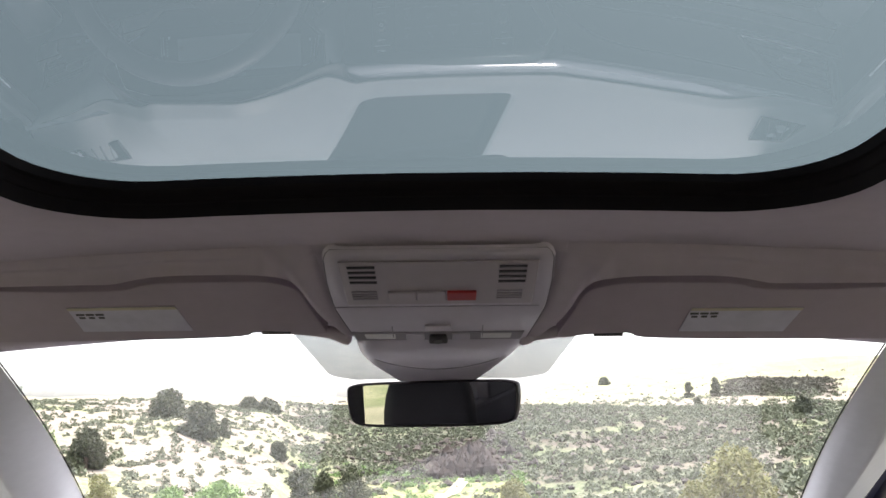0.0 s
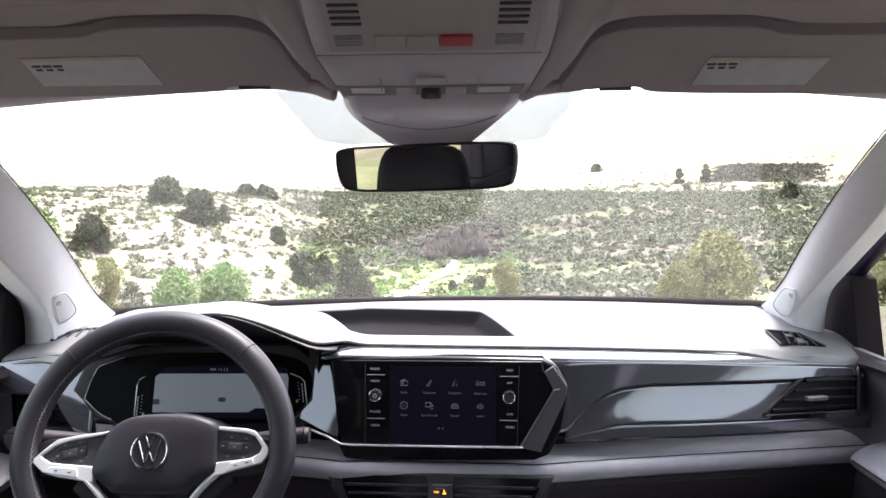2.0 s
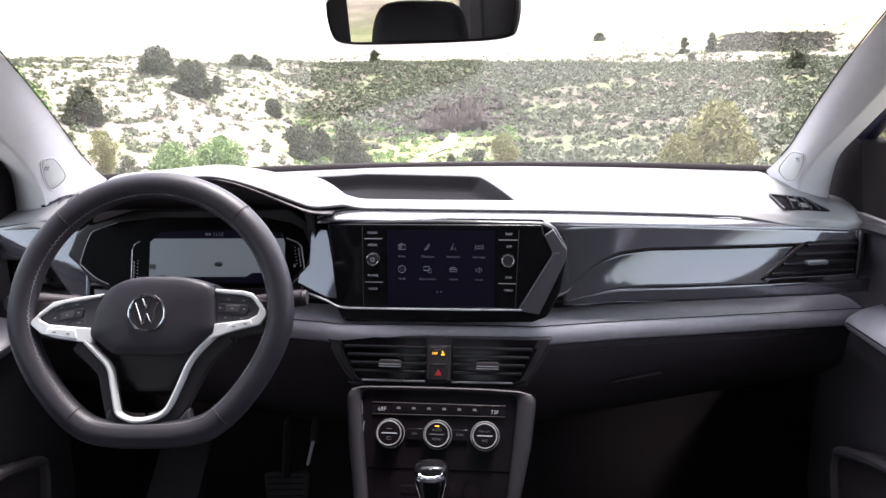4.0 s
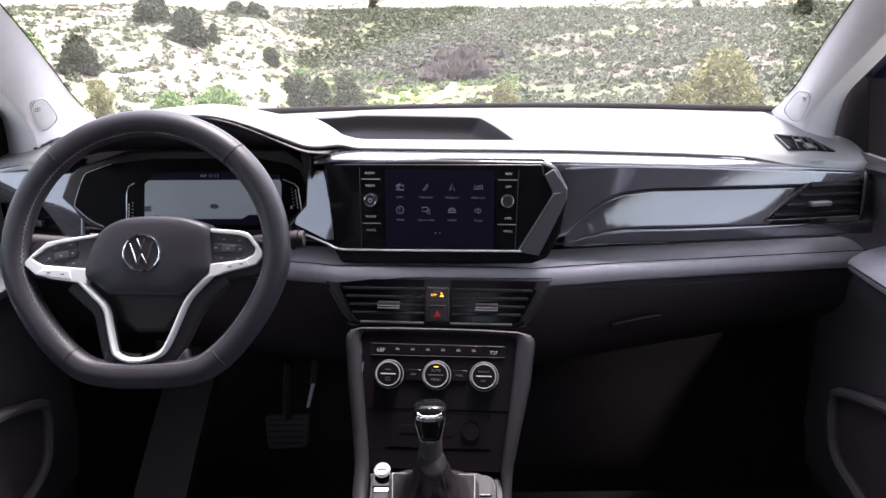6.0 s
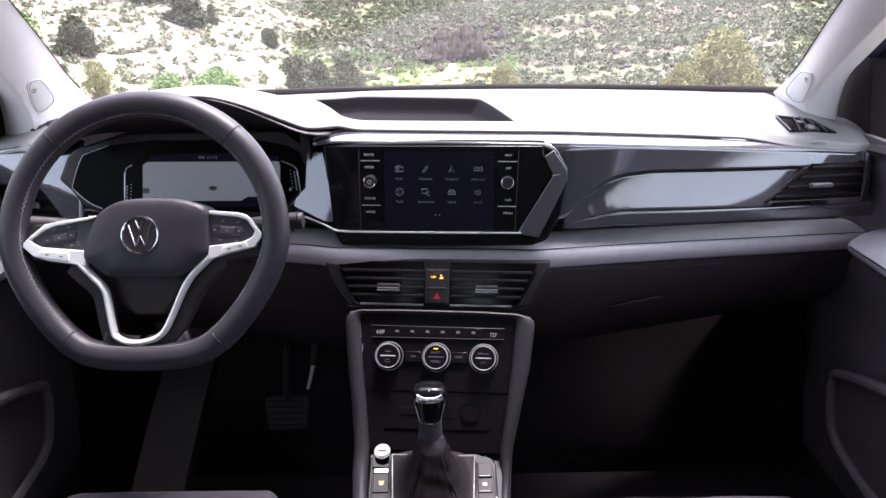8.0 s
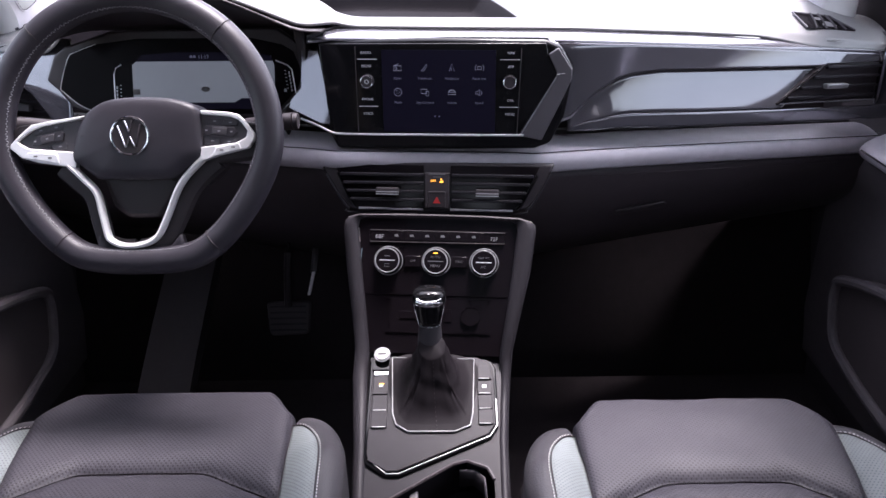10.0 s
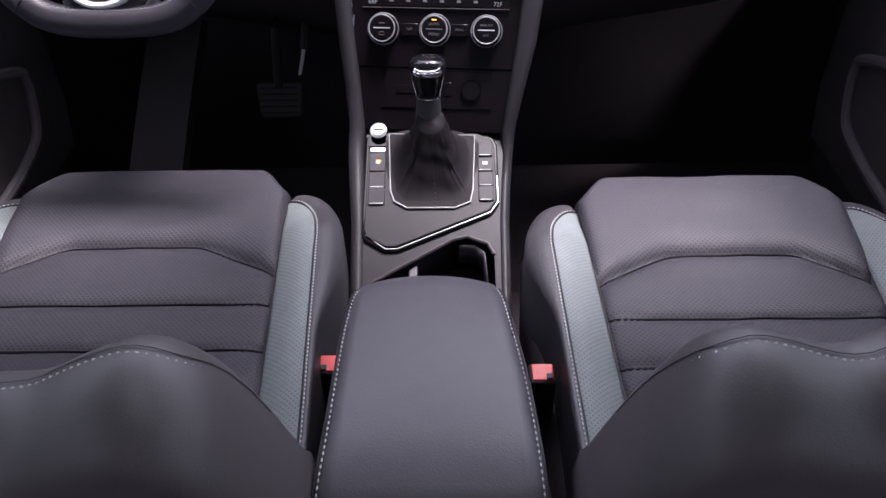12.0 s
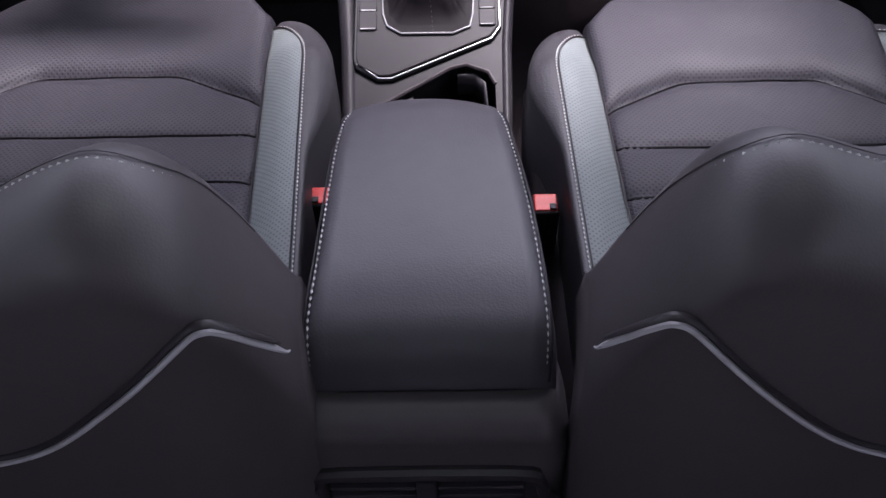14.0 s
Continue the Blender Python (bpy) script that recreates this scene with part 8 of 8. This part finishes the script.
def oh_row(y, z, h, up=0.002):
    n = 16
    pts = [Vector((OX - h - 0.003, y, z + up + 0.004))]
    for i in range(n + 1):
        t = 2 * i / n - 1
        e = max(0, (abs(t) - 0.86) / 0.14)
        pts.append(Vector((OX + h * (abs(t) ** 0.75 * math.copysign(1, t)), y, z + up * 0.6 * e ** 3)))
    pts.append(Vector((OX + h + 0.003, y, z + up + 0.004)))
    return pts


part("housing", loft([oh_row(*r) for r in OH], False), M_CONSOLE, over, "pale grey console housing", angle=50)
nose = ((0.728, 1.0898, 0.0945), (0.735, 1.0864, 0.0942), (0.745, 1.0815, 0.0930), (0.765, 1.0735, 0.0890), (0.785, 1.0680, 0.0830), (0.815, 1.0610, 0.0730), (0.85, 1.0545, 0.0620), (0.875, 1.0500, 0.0550), (0.890, 1.0490, 0.0515))
part("mirror_cover", loft([[p - Vector((0.007 * smooth(y, 0.73, 0.79), 0, 0)) for p in oh_row(y, z, h, 0.012)] for y, z, h in nose], False), M_CONSOLE, over, "grey cover down to the mirror", angle=50)


def nose_z(y):
    return table(y, [(a, b) for a, b, c in nose])


joint = [(x - 0.006, 0.812 - 0.040 * (x / 0.070) ** 2) for x in [-0.072 + 0.144 * i / 20 for i in range(21)]]
part("cover_joint", sweep([Vector((OX + x, y, nose_z(y) - 0.0001)) for x, y in joint], 0.0007, sides=5), M_LAMPBAND, over)
# fine gap round the console
gap = [(OX - h - 0.0015, y, z + 0.002) for y, z, h in reversed(OH[1:])] + [(OX + h + 0.0015, y, z + 0.002) for y, z, h in OH[1:]]
part("edge_gap", sweep([Vector(q) for q in gap], 0.0005, sides=5), M_LAMPBAND, over)


def oh_m(x, y):
    z, h = oh_at(y)
    za, zb = oh_at(y + 0.008)[0], oh_at(max(0.573, y - 0.008))[0]
    return plane_at((x, y, z), (1, 0, 0), (0, max(0.573, y - 0.008) - y - 0.008, zb - za)) @ Matrix.Translation((0, 0, 0.0008))


upper = part("switch_plate", loft([[oh_m(x * k, y) @ Vector((0, 0, d)) for y, x in ((0.578, -0.087), (0.578, 0.101), (0.653, 0.101), (0.653, -0.087))] for d, k in ((0.0, 1.0), (0.0025, 0.99))]), M_CONSOLE_DIM, over, "grey switch plate", bevel=0.001)
for x in (-0.066, 0.077):
    for i in range(4):
        m = oh_m(x, 0.585 + 0.0085 * i)
        part("speaker_slot", prism([(-0.0130, -0.0017), (0.0130, -0.0017), (0.0130, 0.0017), (-0.0130, 0.0017)], m @ Matrix.Translation((0, 0, 0.0032)), 0.002), M_BLACK, upper, smooth=False)
    for i in range(4):
        m = oh_m(x - 0.001, 0.628 + 0.0045 * i)
        part("microphone_slot", prism([(-0.0125, -0.0012), (0.0125, -0.0012), (0.0125, 0.0012), (-0.0125, 0.0012)], m @ Matrix.Translation((0, 0, 0.0030)), 0.0015), M_LAMPBAND, upper, smooth=False)
for x, w, mt, lb in ((-0.030, 0.0140, M_CONSOLE_DIM, "grey switch"), (-0.001, 0.0140, M_CONSOLE_DIM, "grey switch"), (0.029, 0.0145, M_REDDARK, "red emergency call button")):
    part("switch", prism([(-w, -0.0085), (w, -0.0085), (w, 0.0085), (-w, 0.0085)], oh_m(x, 0.635) @ Matrix.Translation((0, 0, 0.0048)), 0.004), mt, upper, lb, bevel=0.0012)
part("plate_joint", sweep([oh_m(x, 0.659) @ Vector((0, 0, 0.001)) for x in (-0.100, -0.05, 0, 0.05, 0.108)], 0.0004, sides=5), M_LAMPBAND, over)
for x in (-0.045, 0.052):
    part("lid_joint", sweep([oh_m(x, 0.700) @ Vector((0, 0, 0.001)), oh_m(x, 0.722) @ Vector((0, 0, 0.001))], 0.0006, sides=4), M_LAMPBAND, over)
part("lid_catch", prism([(-0.014, -0.004), (0.014, -0.004), (0.014, 0.005), (-0.014, 0.005)], oh_m(0.004, 0.703) @ Matrix.Translation((0, 0, 0.0025)), 0.003), M_CONSOLE, over, bevel=0.001)
# the strip's darker grey carries the shade that falls on it
part("lamp_strip", prism([(-0.090, -0.008), (0.090, -0.008), (0.094, 0.009), (-0.094, 0.009)], oh_m(0.004, 0.722) @ Matrix.Translation((0, 0, 0.0004)), 0.003), M_LAMPBAND, over, "lamp strip with shade in its grey", bevel=0.001)
for s in (-1, 1):
    part("reading_lamp", prism([(-0.0165, -0.004), (0.0165, -0.004), (0.0175, 0.006), (-0.0165, 0.006)] if s > 0 else [(-0.0165, -0.003), (0.0165, -0.004), (0.0165, 0.006), (-0.0175, 0.006)], oh_m(0.004 + s * 0.063, 0.722) @ Matrix.Translation((0, 0, 0.0012)), 0.003), M_LAMP, over, "frosted reading lamp", bevel=0.001)
    part("lamp_switch", prism([(-0.010, -0.006), (0.010, -0.006), (0.010, 0.006), (-0.010, 0.006)], oh_m(0.004 + s * 0.025, 0.722) @ Matrix.Translation((0, 0, 0.0014)), 0.003), M_CONSOLE, over, bevel=0.001)
part("sensor_block", prism([(-0.0105, -0.007), (0.0105, -0.007), (0.009, 0.007), (-0.009, 0.007)], oh_m(0.004, 0.724) @ Matrix.Translation((0, 0, 0.005)), 0.007), M_PADDARK_LIFT, over, "dark sensor block", bevel=0.002)
part("sensor_eye", disc(oh_m(0.004, 0.724) @ Matrix.Translation((0, 0, 0.0062)), 0.0045, 0.002, 16, 0.0035), M_INK, over)

# rounded ends of the roof lining beside the console
for s, pts in ((-1, ((-0.185, 1.106), (-0.156, 1.105), (-0.133, 1.103), (-0.114, 1.100), (-0.101, 1.095), (-0.094, 1.094))), (1, ((0.180, 1.102), (0.151, 1.100), (0.131, 1.098), (0.111, 1.096), (0.101, 1.092), (0.094, 1.091)))):
    lip = sweep(spline([(x, 0.742 - 0.006 * i / 5, z) for i, (x, z) in enumerate(pts)], 5), lambda t: lerp(0.006, 0.0085, t) * (1 - 0.35 * smooth(t, 0.9, 1.0)), sides=14)
    single("trim_roof_lip", lip, M_LINER, "rounded grey end of the roof lining", "trim", kind="structure", angle=70)

# ---- rear-view mirror ----
mm = plane_at((-0.009, 0.888, 1.0215), (0.218, -0.055, 0.003), (0.0, -0.095, 1))
mirror = thing("rear_view_mirror", (-0.009, 0.89, 1.0), "frameless dark rear-view mirror reflecting the cabin", "mirror")
mo = [(p.x, p.y) for p in spline([(-0.115, 0.012, 0), (-0.108, 0.0245, 0), (-0.06, 0.0275, 0), (0.06, 0.0275, 0), (0.108, 0.0250, 0), (0.116, 0.014, 0), (0.112, -0.016, 0), (0.100, -0.027, 0), (0.05, -0.0300, 0), (-0.05, -0.0300, 0), (-0.098, -0.027, 0), (-0.111, -0.016, 0)], 4, closed=True)]
shell = []
for k, z in ((1.0, 0.0), (1.012, -0.004), (1.0, -0.012), (0.85, -0.026), (0.55, -0.034)):
    shell.append([mm @ Vector((x * k, y * k, z)) for x, y in mo])
part("shell", loft(shell), M_BLACK, mirror, "black mirror shell", angle=50)
part("mirror_glass", prism([(x * 0.965, y * 0.91) for x, y in mo], mm @ Matrix.Translation((0, 0, 0.0012)), 0.001), M_MIRROR, mirror, "silvered mirror glass", smooth=False)
part("bezel", sweep([mm @ Vector((x * 0.982, y * 0.955, 0.0008)) for x, y in mo], 0.0018, closed=True, sides=6), M_BLACK, mirror)
part("mount", sweep([mm @ Vector((0.012, 0.0, -0.03)), (0.004, 0.915, 1.045), (0.004, 0.90, 1.075)], 0.013, sides=14), M_BLACK, mirror, "black mirror mount")


# ---- sun visors ----
def visor(s):
    word = "driver" if s < 0 else "passenger"
    cx = CX
    v = thing("sun_visor", (s * 0.32, 0.66, 1.17), "folded grey sun visor with a white warning label", "sun visor", group="sun visors")
    m = plane_at((cx, 0.742, 1.0945 - 0.003 * s), (1, 0, 0), (0, -0.095, 0.066))
    o = [(0.128, 0.006), (0.138, 0.040), (0.150, 0.076), (0.168, 0.088), (0.190, 0.0925), (0.24, 0.093), (0.29, 0.092), (0.315, 0.088), (0.335, 0.082), (0.40, 0.080), (0.53, 0.078), (0.545, 0.010), (0.54, 0.002), (0.50, -0.002), (0.32, 0.0), (0.225, 0.004), (0.205, 0.012), (0.16, 0.010)]
    o = [(p.x * s, p.y) for p in spline([(x, y, 0) for x, y in o], 3, closed=True)]
    body = part("body", prism(o, m @ Matrix.Translation((0, 0, 0.004)), 0.016), M_VISOR, v, "grey vinyl visor", bevel=0.006, seg=4)
    part("clip", sweep([m @ Vector((s * x, 0.010, 0.0035)) for x in (0.168, 0.200)], 0.0022, sides=10), M_INK, v, "visor clip rod")
    a = [(-0.396, 0.017), (-0.275, 0.017), (-0.285, 0.057), (-0.402, 0.056)]
    if s > 0:
        a = [(0.260, 0.016), (0.375, 0.014), (0.386, 0.053), (0.267, 0.054)]
    part("warning_label", prism(a, m @ Matrix.Translation((0, 0, 0.0052)), 0.0008), M_LABEL, body, "white paper warning label", smooth=False)
    top2 = [a[3], a[2], (lerp(a[2][0], a[1][0], 0.10), lerp(a[2][1], a[1][1], 0.10)), (lerp(a[3][0], a[0][0], 0.10), lerp(a[3][1], a[0][1], 0.10))]
    part("label_band", prism(top2, m @ Matrix.Translation((0, 0, 0.0056)), 0.0004), M_YELLOW, body, smooth=False)
    lx = min(p[0] for p in a) + 0.020
    for i, w in ((0, 0.011), (1, 0.008)):
        for j in range(3):
            x0 = lx - 0.013 + 0.0105 * j + 0.002 * i
            part("print_bar", prism([(x0, 0.044 - 0.005 * i), (x0 + w * 0.8, 0.044 - 0.005 * i), (x0 + w * 0.8, 0.0468 - 0.005 * i), (x0, 0.0468 - 0.005 * i)], m @ Matrix.Translation((0, 0, 0.0056)), 0.0004), M_INK, body, smooth=False)


visor(-1)
visor(1)

# dotted shade band on the glass behind the mirror
dots = bmesh.new()
for s in (-1, 1):
    for i in range(74):
        for j in range(62):
            v = 0.972 - 0.0027 * i
            u = s * (0.055 + 0.0043 * (j + 0.5 * (i % 2)))
            if abs(u) > 0.31 - 0.0008 * i - 0.05 * smooth(i, 60, 74) ** 2:
                continue
            p = shield(u, v) + Vector((0, -0.003, -0.002))
            r = 0.00136
            q = [dots.verts.new(p + Vector((r * math.cos(k), 0.8 * r * math.sin(k), -0.4 * r * math.sin(k)))) for k in (0, 1.57, 3.14, 4.71)]
            dots.faces.new(q)
tagged(part("windshield_dots", dots, M_DOT, smooth=False), "pale dotted shade band on the windshield", "dotted band", kind="stuff")
